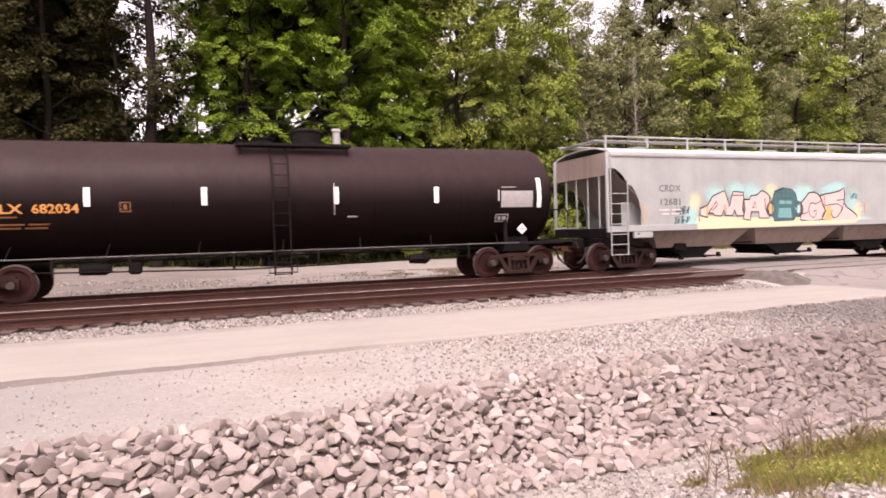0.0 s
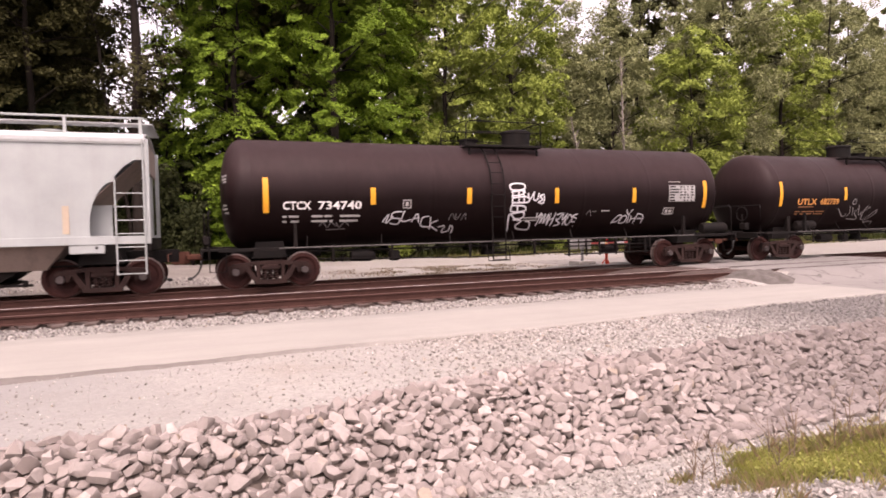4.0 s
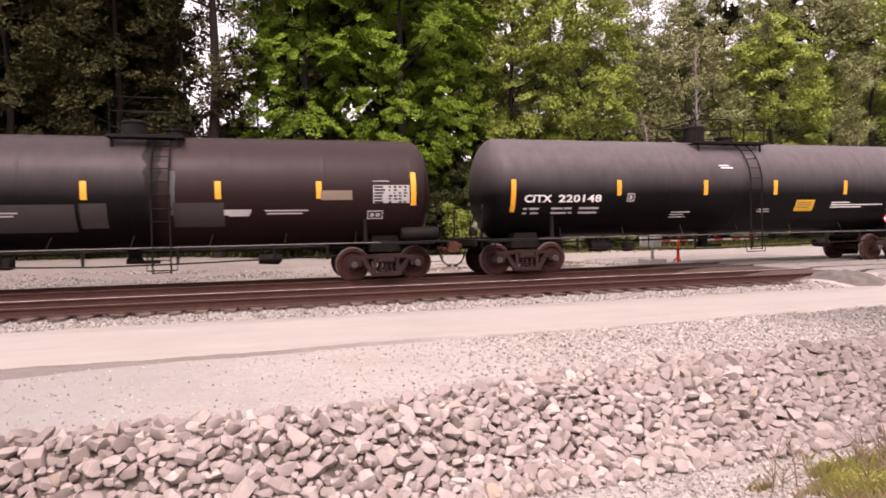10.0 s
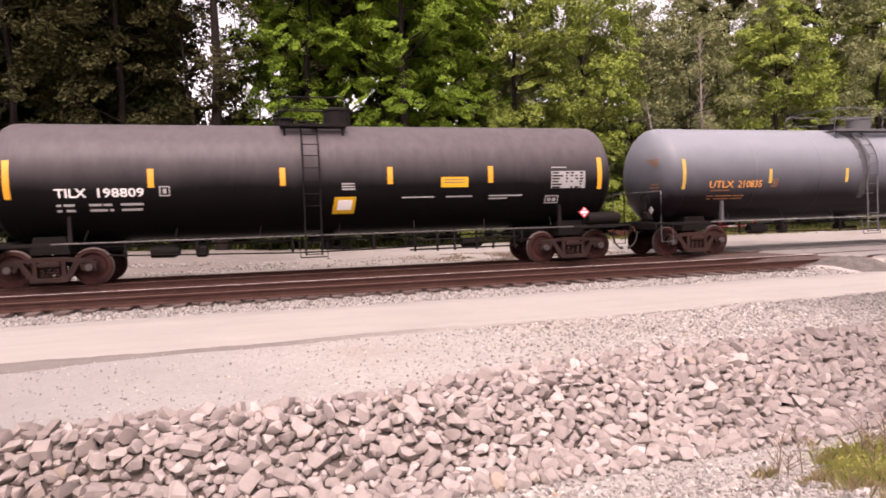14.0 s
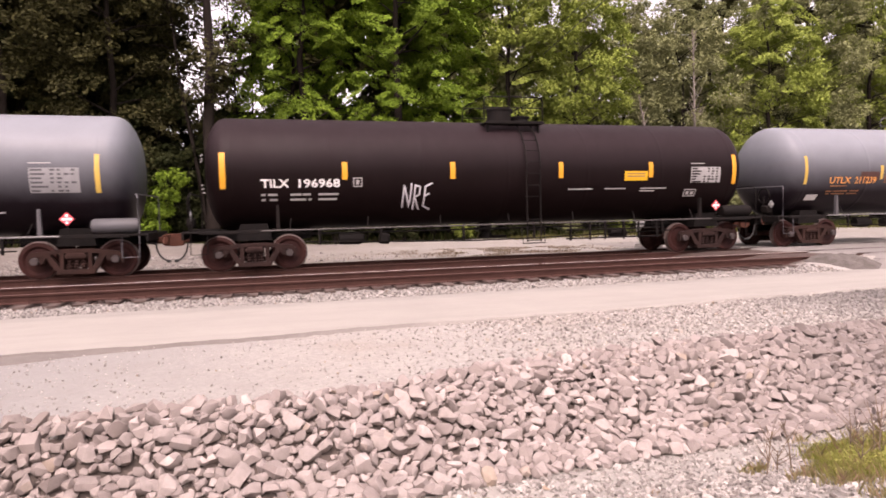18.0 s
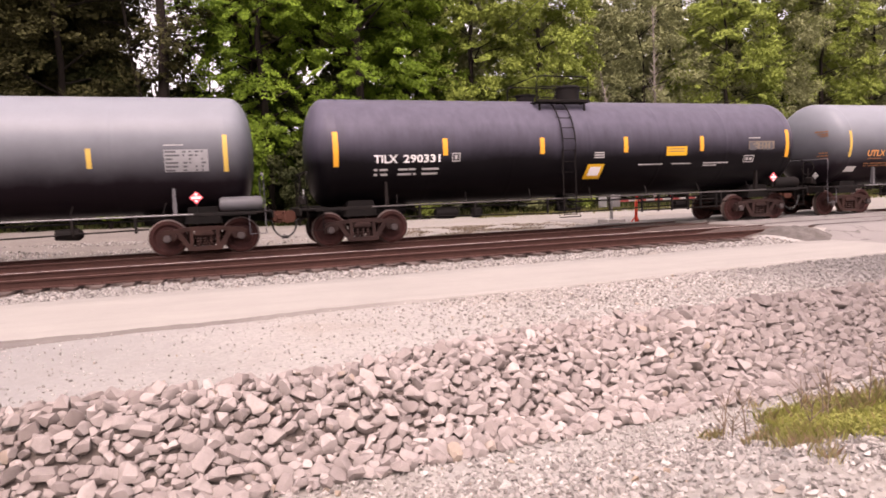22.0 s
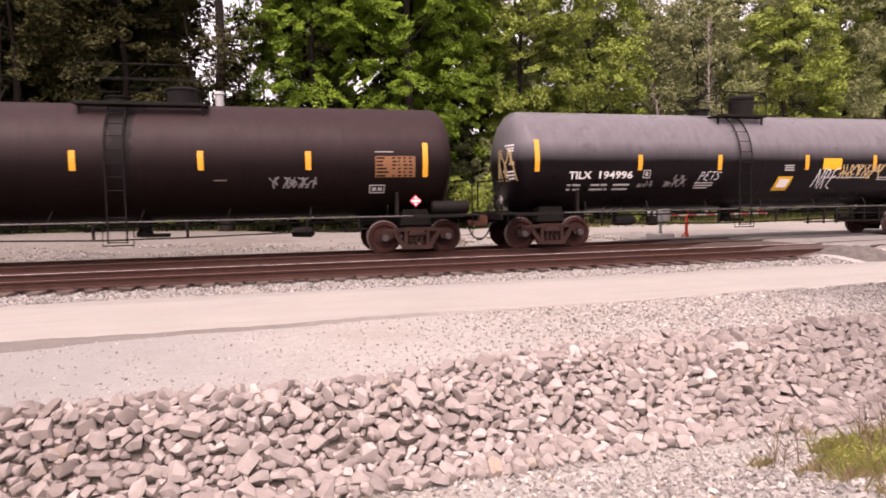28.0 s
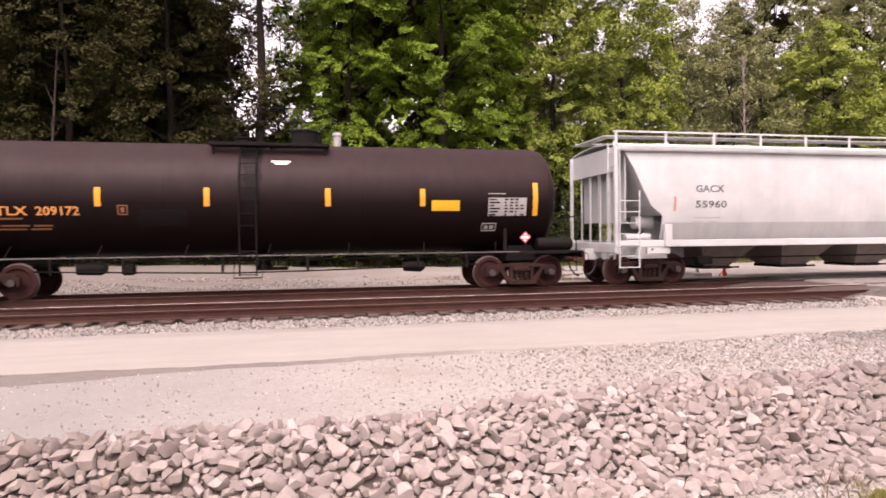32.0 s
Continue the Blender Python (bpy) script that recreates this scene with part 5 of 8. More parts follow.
# a long sagging tag, a tall stacked one beside the ladder, and a squat one beyond it
handstyle(c2, -4.0, 1.52, 1.0, [[(0, .24), (.16, .45), (.1, .2), (.3, .4)], [(.55, .52), (.3, .5), (.25, .36), (.5, .32), (.45, .18), (.22, .2)], [(.62, .55), (.56, .26), (.85, .3)], [(.85, .22), (1.0, .46), (1.08, .2)], [(.9, .32), (1.08, .34)], [(1.38, .38), (1.18, .34), (1.16, .12), (1.42, .08)],
                             [(1.42, .36), (1.45, 0)], [(1.66, .26), (1.44, .14), (1.72, -.04)], [(1.7, .06), (1.9, .1), (1.86, -.08), (2.06, -.04), (2.08, .1), (2.18, .04), (2.16, -.12)]], 0.034)
handstyle(c2, -2.02, 1.78, 0.9, [[(0, 0), (.1, .22), (.2, .04)], [(.24, .2), (.26, 0), (.4, .2)], [(.44, 0), (.56, .22), (.6, .02)]], 0.02, "spray_grey")
handstyle(c2, -0.12, 1.42, 1.0, [[(0, 1.36), (.22, 1.42), (.5, 1.38), (.46, 1.24), (.08, 1.22), (0, 1.36)], [(.04, 1.16), (.5, 1.2), (.4, 1.08), (.06, 1.04)], [(.08, .98), (.56, 1.02), (.64, .86), (.12, .84)], [(.1, 1.16), (.1, .78)], [(.3, 1.2), (.32, .86)], [(.46, 1.18), (.5, .84)],
                                [(.06, .76), (.5, .74), (.54, .6), (.1, .58), (.08, .76)], [(.28, .76), (.3, .58)], [(.06, .5), (.5, .56), (.52, .4), (.3, .36), (.1, .5)], [(.04, .5), (.06, .28), (.16, .0)], [(.2, .34), (.5, .3), (.36, .16), (.48, .06), (.84, .04), (.8, .26), (.66, .28)]], 0.045)
handstyle(c2, 0.5, 2.25, 1.0, [[(0, .3), (.06, .1), (.22, .34)], [(.2, .3), (.2, .1), (.32, .1), (.38, .3)], [(.54, .26), (.42, .2), (.5, .1), (.36, .02), (.54, 0), (.56, .22)]], 0.04)
handstyle(c2, 0.88, 1.50, 1.0, [[(0, .46), (.02, .3), (.16, .46)], [(.16, .46), (.06, .06)], [(.2, .42), (.18, .12), (.3, .42), (.3, .12), (.42, .42), (.42, .1)], [(.5, .44), (.44, .06)], [(.5, .24), (.62, .28)], [(.66, .46), (.58, .04)], [(.7, .38), (.88, .42), (.82, .26), (.72, .24), (.9, .1), (.7, .04)],
                                [(.94, .44), (.96, .22), (1.08, .42)], [(1.08, .42), (1.02, .06)], [(1.18, .4), (1.08, .18), (1.2, .06), (1.3, .26), (1.18, .4)], [(1.46, .4), (1.3, .34), (1.46, .26)], [(1.32, .16), (1.44, .16)], [(1.42, .02), (1.45, .02)]], 0.038)
handstyle(c2, 3.72, 1.52, 1.0, [[(0, .06), (.16, .3), (.32, .3), (.2, .12), (.0, .1)], [(.36, .28), (.3, .08), (.52, .1), (.5, .3), (.36, .28)], [(.46, .5), (.56, .34), (.7, .5)], [(.6, .36), (.62, .06)], [(.7, .3), (.72, .06)], [(.72, .2), (.9, .22)], [(.92, .36), (.88, .04)], [(.9, .36), (1.16, .3), (1.2, .04)], [(.95, .2), (1.15, .2)]], 0.034)
handstyle(c2, -5.75, 1.60, 0.9, [[(0, .1), (.1, .2), (.25, .05), (.35, .2), (.5, .08)], [(.5, .2), (.6, .05), (.75, .2), (.9, .1)], [(.2, -.02), (.8, 0)]], 0.022, "spray_grey")
handstyle(c2, 2.65, 1.78, 1.0, [[(0, .1), (.12, .22), (.2, .05)], [(.2, .18), (.36, .2)]], 0.02, "spray_grey")
decal(c2, 3.2, 3.5, 1.97, 2.0, "lettering_grey", "stencil_line")
print_lines(c2, 0.45, 1.82, [[(0, 0.7)], [(0, 0.5)]])

handstyle(c3, -3.02, 1.36, 1.0, [[(0, .66), (.2, .5), (.36, .38), (.52, .36), (.58, .48)], [(.62, .72), (.74, .48), (.66, .34)], [(.78, .7), (.96, .38)], [(1.1, .78), (1.3, .4), (1.62, .74)], [(1.18, .64), (1.0, .48), (1.34, .24), (.74, .26)], [(1.36, .48), (1.56, .3)], [(1.78, .7), (1.5, .48), (1.68, .2), (2.18, .58), (2.16, .4), (1.84, .14), (2.32, .14), (2.46, 0)], [(.72, .98), (.9, .98), (.88, .82), (.74, .82), (.72, .98)]], 0.026, "spray_dim")
handstyle(c3, 1.15, 1.75, 1.0, [[(0, .3), (.3, .42), (.2, .1), (.5, .05)], [(.6, .4), (.65, .1)], [(.6, .36), (.9, .3), (.62, .1)], [(1.0, .4), (1.1, .12), (1.3, .38)]], 0.024, "lettering_faint")
handstyle(c3, 2.75, 1.85, 1.0, [[(0, .1), (.1, .4), (.3, .1)], [(.35, .4), (.4, .1), (.6, .35)], [(.7, .1), (.8, .3), (1.0, .1)]], 0.022, "lettering_faint")
decal(c3, 1.47, 2.19, 2.43, 2.71, "yellow", "decal", "plain yellow sign plate")
print_lines(c3, 0.6, 3.55, [[(0, 0.6)], [(0.05, 0.5)], [(0, 0.55)]], "tan")
decal(c3, 0.18, 0.24, 3.2, 3.6, "lettering_grey", "drip")
decal(c3, 4.6, 4.95, 2.1, 2.3, "panel_orange")

decal(c4, -3.55, -1.2, 1.62, 2.28, "patch_light", "paint_patch", "square of fresher dark paint")
decal(c4, -1.1, -0.5, 1.7, 2.3, "patch_light", "paint_patch")
decal(c4, 1.0, 2.2, 1.7, 2.3, "patch_light", "paint_patch")
decal(c4, -7.2, -6.35, 1.55, 2.5, "patch_light", "paint_patch")
decal(c4, 4.62, 5.45, 2.35, 2.6, "tan", "decal", "faded tan notice plate")
print_lines(c4, -3.4, 2.1, [[(0, 1.0)], [(0, 0.9)]])
print_lines(c4, 3.2, 2.1, [[(0, 1.1)], [(0.05, 0.9)]])
decal(c4, 2.2, 2.75, 1.98, 2.12, "lettering_grey", "faded_print")

decal(c5, 2.30, 3.04, 1.77, 2.13, "yellow", "decal", "yellow notice plate with small print")
print_lines(c5, 2.37, 2.06, [[(0, 0.55)], [(0, 0.55)], [(0, 0.5)]], "tan")
print_lines(c5, -2.35, 1.80, [[(0, 0.7)], [(0, 0.5)], [(0, 0.6)]])
print_lines(c5, 0.85, 1.86, [[(0, 0.45)], [(0, 0.5)]])
print_lines(c5, 3.75, 2.05, [[(0, 0.75)], [(0, 2.2)], [(0, 1.3)]], "lettering_white")
print_lines(c5, -0.65, 3.25, [[(0, 0.35)], [(0.05, 0.45)]], "lettering_white")

for c_, d_ in ((c6, 0.0), (c10, 0.02), (c13, 0.68)):
    decal(c_, -0.14 + d_, 0.44 + d_, 1.62, 2.06, "yellow", "decal", "slanted yellow and white notice plate", 0.07)
    decal(c_, -0.02 + d_, 0.36 + d_, 1.72, 1.98, "placard", "decal", "", 0.05, 0.009)
    print_lines(c_, 1.75 + d_, 2.03, [[(0, 0.9)]])
    print_lines(c_, 3.0 + d_ * 0.5, 2.03, [[(0, 0.75)]])
    print_lines(c_, 4.25 + d_ * 0.5, 2.03, [[(0, 1.0)], [(0, 0.55)]])
    print_lines(c_, 0.12 + d_, 2.42, [[(0, 0.34)], [(0, 0.34)], [(0, 0.36)]], "lettering_grey", 0.035, 0.07)
for c_, x_ in ((c6, 2.84), (c10, 2.76), (c8, 3.72)):
    decal(c_, x_, x_ + 0.78, 2.27, 2.55, "yellow", "decal", "yellow notice plate with small print")
    print_lines(c_, x_ + 0.08, 2.49, [[(0, 0.6)], [(0, 0.6)]], "tan")
print_lines(c8, 1.9, 2.05, [[(0, 0.8)]])
print_lines(c8, 3.1, 2.05, [[(0, 0.7)]])
print_lines(c8, 4.3, 2.05, [[(0, 0.9)], [(0, 0.5)]])
sprayed(c8, "NRE", -3.05, 1.60, 0.86, 0.62, 0.045, lean=0.04)

handstyle(c7, 4.33, 1.52, 1.0, [[(0, .0), (.1, .42), (.2, .5)], [(.2, .2), (.3, .42), (.36, .1), (.2, .16)], [(.42, .4), (.44, .14), (.56, .3), (.6, .12)], [(.62, .5), (.62, .1), (.8, .3), (.66, .24), (.84, .06)], [(.8, .2), (1.0, .3), (1.12, .22), (.9, .12), (1.25, .14)], [(0, .02), (.9, .06)]], 0.034)
for c_ in (c9, c11):
    print_lines(c_, -1.2, 2.12, [[(0.05, 0.35)], [(0.1, 0.7)], [(0, 0.5)], [(0.1, 0.55)], [(0.05, 0.3)]], "panel_orange")
    decal(c_, -7.45, -6.98, 1.58, 1.76, "panel_white", "small_plate")
decal(c9, -5.42, -4.62, 2.20, 2.50, "patch_red", "paint_patch", "dark red patch under the number", 0, 0.002)

tag(c12, 3.05, 1.86, 1.2, 0.27, 51, 5, 0.035, "spray_grey")
decal(c12, 1.75, 2.05, 2.05, 2.08, "tan", "stencil_line")
tag(c12, -7.3, 2.4, 0.35, 0.4, 52, 2, 0.02, "spray_grey")

decal(c13, 2.28, 3.01, 2.27, 2.63, "yellow", "decal", "plain yellow plate")
sprayed(c13, "NRE", 2.02, 1.72, 0.85, 0.58, 0.035, lean=0.3)
tag(c13, 2.95, 1.98, 1.75, 0.45, 62, 6, 0.04, "spray_tan")
sprayed(c13, "PETS", -2.32, 1.98, 0.75, 0.24, 0.022, lean=0.4)
tag(c13, -3.5, 1.78, 0.75, 0.35, 64, 3, 0.03, "spray_grey")
tag(c13, -4.42, 1.78, 0.6, 0.18, 65, 3, 0.03, "spray_grey")
print_lines(c13, -2.4, 1.90, [[(0, 0.65)], [(0, 0.65)], [(0, 0.5)]])

def head_tag(car, half, y0, h0, w, t, seed, mat, wid=0.06):
    """A sprayed tag on the rounded head."""
    def on_head(y, h, off=0.012):
        return (-half - head_out(math.hypot(y, h - TANK_Z) / TANK_R) - off, y, h)
    tagged(part("graffiti", scribble(y0, h0, w, t, seed, 3, wid, on_head, 0.012, 0.1), M[mat], car, "sprayed graffiti tag", smooth=0), kind="stuff")


head_tag(c13, 7.75, -1.3, 2.0, 1.3, 0.95, 91, "spray_tan")
head_tag(c12, 7.57, -0.9, 2.1, 0.9, 0.3, 92, "spray_dim", 0.028)
decal(c14, 4.33, 5.11, 2.22, 2.5, "yellow", "decal", "plain yellow sign plate")
decal(c14, -3.1, -2.0, 1.85, 2.25, "patch", "paint_patch", "square of darker paint")
print_lines(c14, 0.1, 3.55, [[(0, 0.5)], [(0.08, 0.35)]], "lettering_white", 0.04, 0.06)


def spill(car, x, h0, h1, w, mat, seed):
    """A ragged streak of product that ran down the side from the top fittings."""
    r = random.Random(seed)
    s = Shape()
    n = 22
    for i in range(n + 1):
        h = h1 + (h0 - h1) * i / n
        a = w * (0.5 + 0.25 * noise.noise((i * 0.5, seed, 0))) * (1 - 0.55 * i / n)
        d = 0.06 * noise.noise((i * 0.3, seed, 5))
        s.v += [on_tank(x - a + d, h, 0.004), on_tank(x + a * 0.8 + d, h, 0.004)]
    s.f = [(2 * i, 2 * i + 1, 2 * i + 3, 2 * i + 2) for i in range(n)]
    s.k = [0] * n
    part("residue_streak", s, M[mat], car, "ragged streak of spilled residue", smooth=0)


spill(c9, 0.28, 1.75, 4.02, 0.45, "residue_pale", 3)
spill(c11, 0.20, 1.75, 4.02, 0.42, "residue_pale", 4)
spill(c7, -0.72, 1.7, 4.02, 0.55, "residue_dark", 5)
spill(c12, -0.35, 1.7, 4.0, 0.7, "residue_black", 6)
spill(c14, -0.35, 1.7, 4.0, 0.6, "residue_black", 7)
spill(c4, 0.55, 1.7, 4.0, 0.5, "residue_black", 8)
spill(c4, 1.0, 2.0, 3.1, 0.2, "residue_dark", 9)
decal(c4, 2.3, 2.8, 1.95, 2.12, "lettering_grey", "faded_print", "", 0.08)


def lower(car, d):
    """Cars whose tanks sit a little lower on their frames."""
    rides = ("tank", "reflective_stripe", "reporting_mark", "car_number", "stencil_print", "stencil_box", "stencil_line", "data_panel", "panel_print", "decal", "graffiti", "graffiti_letter",
             "paint_patch", "residue_streak", "walkway", "valve_housing", "manway", "safety_rail", "head_lettering", "faded_print", "weld_scar", "drip", "ladder")
    for o in car.children:
        if o.name.split(".")[0] in rides:
            o.location.z -= d


lower(c0, 0.12)
lower(c2, 0.06)
lower(c3, 0.12)
lower(c4, 0.13)


# ---- covered hopper cars ----
SIDE_Y = 1.60


def on_side(x, h, off=0.005):
    return (x, -SIDE_Y - off, h)


def bulge(h):
    """How far a rounded side stands in from its widest line."""
    return 0.26 * ((2.75 - h) / 1.5) ** 2 if h < 2.75 else 0.10 * ((h - 2.75) / 1.4) ** 2


def on_bulge(x, h, off=0.005):
    return (x, -SIDE_Y - off + bulge(h), h)


def bulged_sheet(edge, side):
    """A side sheet that swells outwards between its foot and its eave."""
    s = Shape()
    z0, z1 = edge[-1][1], edge[0][1]
    rows = 26
    for i in range(rows + 1):
        z = z0 + (z1 - z0) * i / rows
        for (xa, za), (xb, zb) in zip(edge, edge[1:]):
            if zb <= z <= za:
                x = xb + (xa - xb) * (z - zb) / (za - zb)
                break
        y = SIDE_Y - bulge(z)
        s.v += [(x, side * y, z), (-x, side * y, z), (x, side * (y - 0.03), z), (-x, side * (y - 0.03), z)]
    for i in range(rows):
        a = 4 * i
        s.f += [(a, a + 1, a + 5, a + 4), (a + 2, a + 6, a + 7, a + 3), (a, a + 4, a + 6, a + 2), (a + 1, a + 3, a + 7, a + 5)]
    s.k = [0] * len(s.f)
    return s


def fan(s, pts, off, k=0):
    """A flat filled outline on the car's side."""
    o = len(s.v)
    s.v += [on_side(x, h, off) for x, h in pts]
    s.f.append(tuple(range(o, o + len(pts))))
    s.k.append(k)


def hopper_car(centre, tc, half, top, roof, low, paint, edge, label, bays, light_bays):
    """edge: the outline of the side sheet's end, from its top to its foot, given for the left end."""
    car = thing("covered_hopper_car", label, "hopper car", (centre, 18.13, RAIL), "cars of the freight train")
    CARS.append((car, centre))
    pm = M[paint]
    add_truck(car, -tc, "truck_dark"), add_truck(car, tc, "truck_dark")
    add_ends(car, half + 0.05)
    left = edge
    right = [(-x, z) for x, z in reversed(edge)]
    for q in (-1, 1):
        if light_bays:
            part("side_sheet", bulged_sheet(edge, q), pm, car, smooth=50)
        else:
            part("side_sheet", Shape().slab(left + right, min(q * SIDE_Y, q * (SIDE_Y - 0.03)), max(q * SIDE_Y, q * (SIDE_Y - 0.03))), pm, car, smooth=0)
    # roof: a low vault with a rolled eave
    s = Shape()
    prof = [(-1.66, top - 0.10), (-1.68, top), (-1.60, top + 0.07), (-0.9, roof - 0.05), (0, roof), (0.9, roof - 0.05), (1.60, top + 0.07), (1.68, top), (1.66, top - 0.10)]
    x0 = half - 0.05
    for x in (-x0, x0):
        s.v += [(x, y, z) for y, z in prof] + [(x, y * 0.985, z - 0.04) for y, z in prof]
    n = len(prof)
    for j in range(n - 1):
        s.f += [(j, j + 1, 2 * n + j + 1, 2 * n + j), (n + j, 3 * n + j, 3 * n + j + 1, n + j + 1), (j, n + j, n + j + 1, j + 1), (2 * n + j, 2 * n + j + 1, 3 * n + j + 1, 3 * n + j)]
    s.k = [0] * len(s.f)
    part("roof", s, M["hopper_roof"], car, smooth=30)
    # running board on top with its posts and outer rail
    rb = Shape()
    for y in (-0.85, 0.85):
        rb.box(0, y, roof + 0.17, 2 * half - 0.1, 0.5, 0.03, 0.006)
    part("running_board", rb, M["steel_grey"], car)
    rail = Shape().box(0, -1.35, roof + 0.26, 2 * half - 0.1, 0.04, 0.05, 0.008).box(0, 1.35, roof + 0.26, 2 * half - 0.1, 0.04, 0.05, 0.008)
    for q in (-1, 1):
        rail.box(q * (half - 0.06), 0, roof + 0.16, 0.34, 2.2, 0.03, 0.006)
    part("roof_rail", rail, pm, car)
    post = shared(("roof_post", paint, roof), lambda: Shape().box(0, -1.35, (top + roof + 0.26) / 2 + 0.02, 0.07, 0.04, roof + 0.24 - top, 0.008).mesh("roof_post", pm, 30))
    for i in range(11):
        part("roof_post", post, None, car, at=(-half + 0.15 + (2 * half - 0.3) * i / 10, 0, 0))
    hatch = shared("hatch", lambda: Shape().lathe([(0, 0.0), (0.0, 0.42), (0.10, 0.42), (0.12, 0.36), (0.14, 0.0)], "z", 18).mesh("roof_hatch", M["hopper_grey"], 40))
    for i in range(5):
        part("roof_hatch", hatch, None, car, at=(-half * 0.72 + half * 1.44 * i / 4, 0, roof - 0.02))
    # sills
    s = Shape().box(0, -SIDE_Y + 0.02, low + 0.10, 2 * half, 0.10, 0.20, 0.012).box(0, SIDE_Y - 0.02, low + 0.10, 2 * half, 0.10, 0.20, 0.012)
    part("side_sill", s, pm, car)
    for q in (-1, 1):
        s = Shape().box(q * tc, 0, 0.92, 3.4, 0.4, 0.34, 0.02)
        s.box(q * half * 0.995, 0, low - 0.02, 0.16, 3.2, 0.30, 0.02)
        s.slab([(q * (tc - 0.5), 0.80), (q * (tc + 0.5), 0.80), (q * (tc + 0.35), low), (q * (tc - 0.35), low)], -1.2, 1.2)
        part("end_sill", s, M["frame_black"] if not light_bays else pm, car)
    for q in (-1, 1):
        c = Shape().box(q * (half - 1.35), -SIDE_Y + 0.03, low - 0.08, 0.75, 0.08, 0.26, 0.02)
        part("jacking_pad", c, pm, car)
        part("pad_hole", Shape().lathe([(-SIDE_Y - 0.014, 0.0), (-SIDE_Y - 0.014, 0.035), (-SIDE_Y, 0.035)], "y", 12, (q * (half - 1.15), 0, low - 0.07)), M["hose"], car)
        # sloping end sheet and its supports
        e = Shape()
        if light_bays:
            out = [(-q * x, z) for x, z in edge[:-1]]
            o = len(out)
            e.v += [(x, w * (SIDE_Y - 0.02 - bulge(z)), z) for w in (-1, 1) for x, z in out] + [(x - q * 0.04, w * (SIDE_Y - 0.02 - bulge(z)), z) for w in (-1, 1) for x, z in out]
            e.f += [(i, i + 1, o + i + 1, o + i) for i in range(o - 1)] + [(2 * o + i, 3 * o + i, 3 * o + i + 1, 2 * o + i + 1) for i in range(o - 1)]
            e.k += [0] * (2 * o - 2)
            part("brake_cylinder", Shape().lathe([(-0.3, 0.0), (-0.3, 0.19), (0.3, 0.19), (0.34, 0.05), (0.8, 0.04), (0.8, 0.0)], "x", 16, (q * (half - 1.3), -0.75, 1.88)), pm, car)
            part("air_reservoir", Shape().lathe([(-0.42, 0.0), (-0.4, 0.13), (0.4, 0.13), (0.42, 0.0)], "x", 14, (q * (half - 0.95), -1.05, 1.42)), pm, car)
            bulk = Shape().slab([(q * (half - 0.42), low + 0.75), (q * (half - 0.42), top + 0.02), (q * (half - 0.38), top + 0.02), (q * (half - 0.38), low + 0.75)], -1.42, 1.42)
            for w in (-0.95, -0.32, 0.32, 0.95):
                bulk.box(q * (half - 0.36), w, (top + low + 0.75) / 2, 0.05, 0.06, top - low - 0.8, 0.01)
            part("end_bulkhead", bulk, pm, car, "pale ribbed end sheet")
            for w in (-1.45, -1.05):
                part("end_stile", Shape().box(q * (half - 0.04), w, (top + low) / 2 - 0.1, 0.05, 0.05, top - low + 0.5, 0.01), pm, car)
            for n_ in range(8):
                part("end_rung", Shape().tube([(q * (half - 0.04), -1.45, low + 0.1 + n_ * 0.38), (q * (half - 0.04), -1.05, low + 0.1 + n_ * 0.38)], 0.014, 6), pm, car)
            part("end_web", Shape().slab([(q * (half - 1.5), low + 0.2), (q * (half - 2.6), low + 0.2), (q * (half - 1.7), low + 1.0), (q * (half - 1.45), low + 1.0)], -0.5, -0.46), pm, car)
        else:
            e.slab([(q * (half - 0.15), top - 0.45), (q * (half - 0.12), top - 0.40), (q * (half - 2.25), low + 0.02), (q * (half - 2.30), low + 0.06)], -SIDE_Y + 0.04, SIDE_Y - 0.04)
        e.slab([(q * (half - 0.05), top - 0.72), (q * (half - 0.05), top), (q * (half - 0.10), top), (q * (half - 0.10), top - 0.72)], -SIDE_Y + 0.05, SIDE_Y - 0.05)
        part("slope_sheet", e, pm if light_bays else M["hopper_bay"], car, smooth=0)
        if not light_bays:
            part("end_web", Shape().slab([(q * (half - 0.85), low + 0.15), (q * (half - 2.0), low + 0.15), (q * (half - 1.55), low + 0.95), (q * (half - 0.85), low + 0.95)], -1.15, -1.11), pm, car)
        p = Shape()
        for y in (-1.0, -0.35, 0.35, 1.0):
            p.box(q * (half - 0.12), y, (top + low) / 2 - 0.2, 0.05, 0.045, top - low - 0.2, 0.01)
        part("end_post", p, pm, car)
        for y in (-SIDE_Y + 0.01, SIDE_Y - 0.01):
            part("corner_post", Shape().box(q * (half - 0.02), y, (top + low) / 2, 0.10, 0.09, top - low, 0.015), pm, car)
        lad = Shape()
        xa, xb = q * (half - 0.10), q * (half - 0.72)
        for x in (xa, xb):
            lad.tube([(x, -SIDE_Y - 0.06, 0.55), (x, -SIDE_Y - 0.06, low + (1.65 if x == xb else top - low))], 0.022, 6)
        lo = part("ladder", lad, pm, car)
        rung = shared(("hopper_rung", paint), lambda: Shape().tube([(-0.31, 0, 0), (0.31, 0, 0)], 0.016, 6).mesh("rung", pm, 60))
        for i in range(7):
            part("rung", rung, None, lo, at=((xa + xb) / 2, -SIDE_Y - 0.06, 0.57 + i * 0.32))
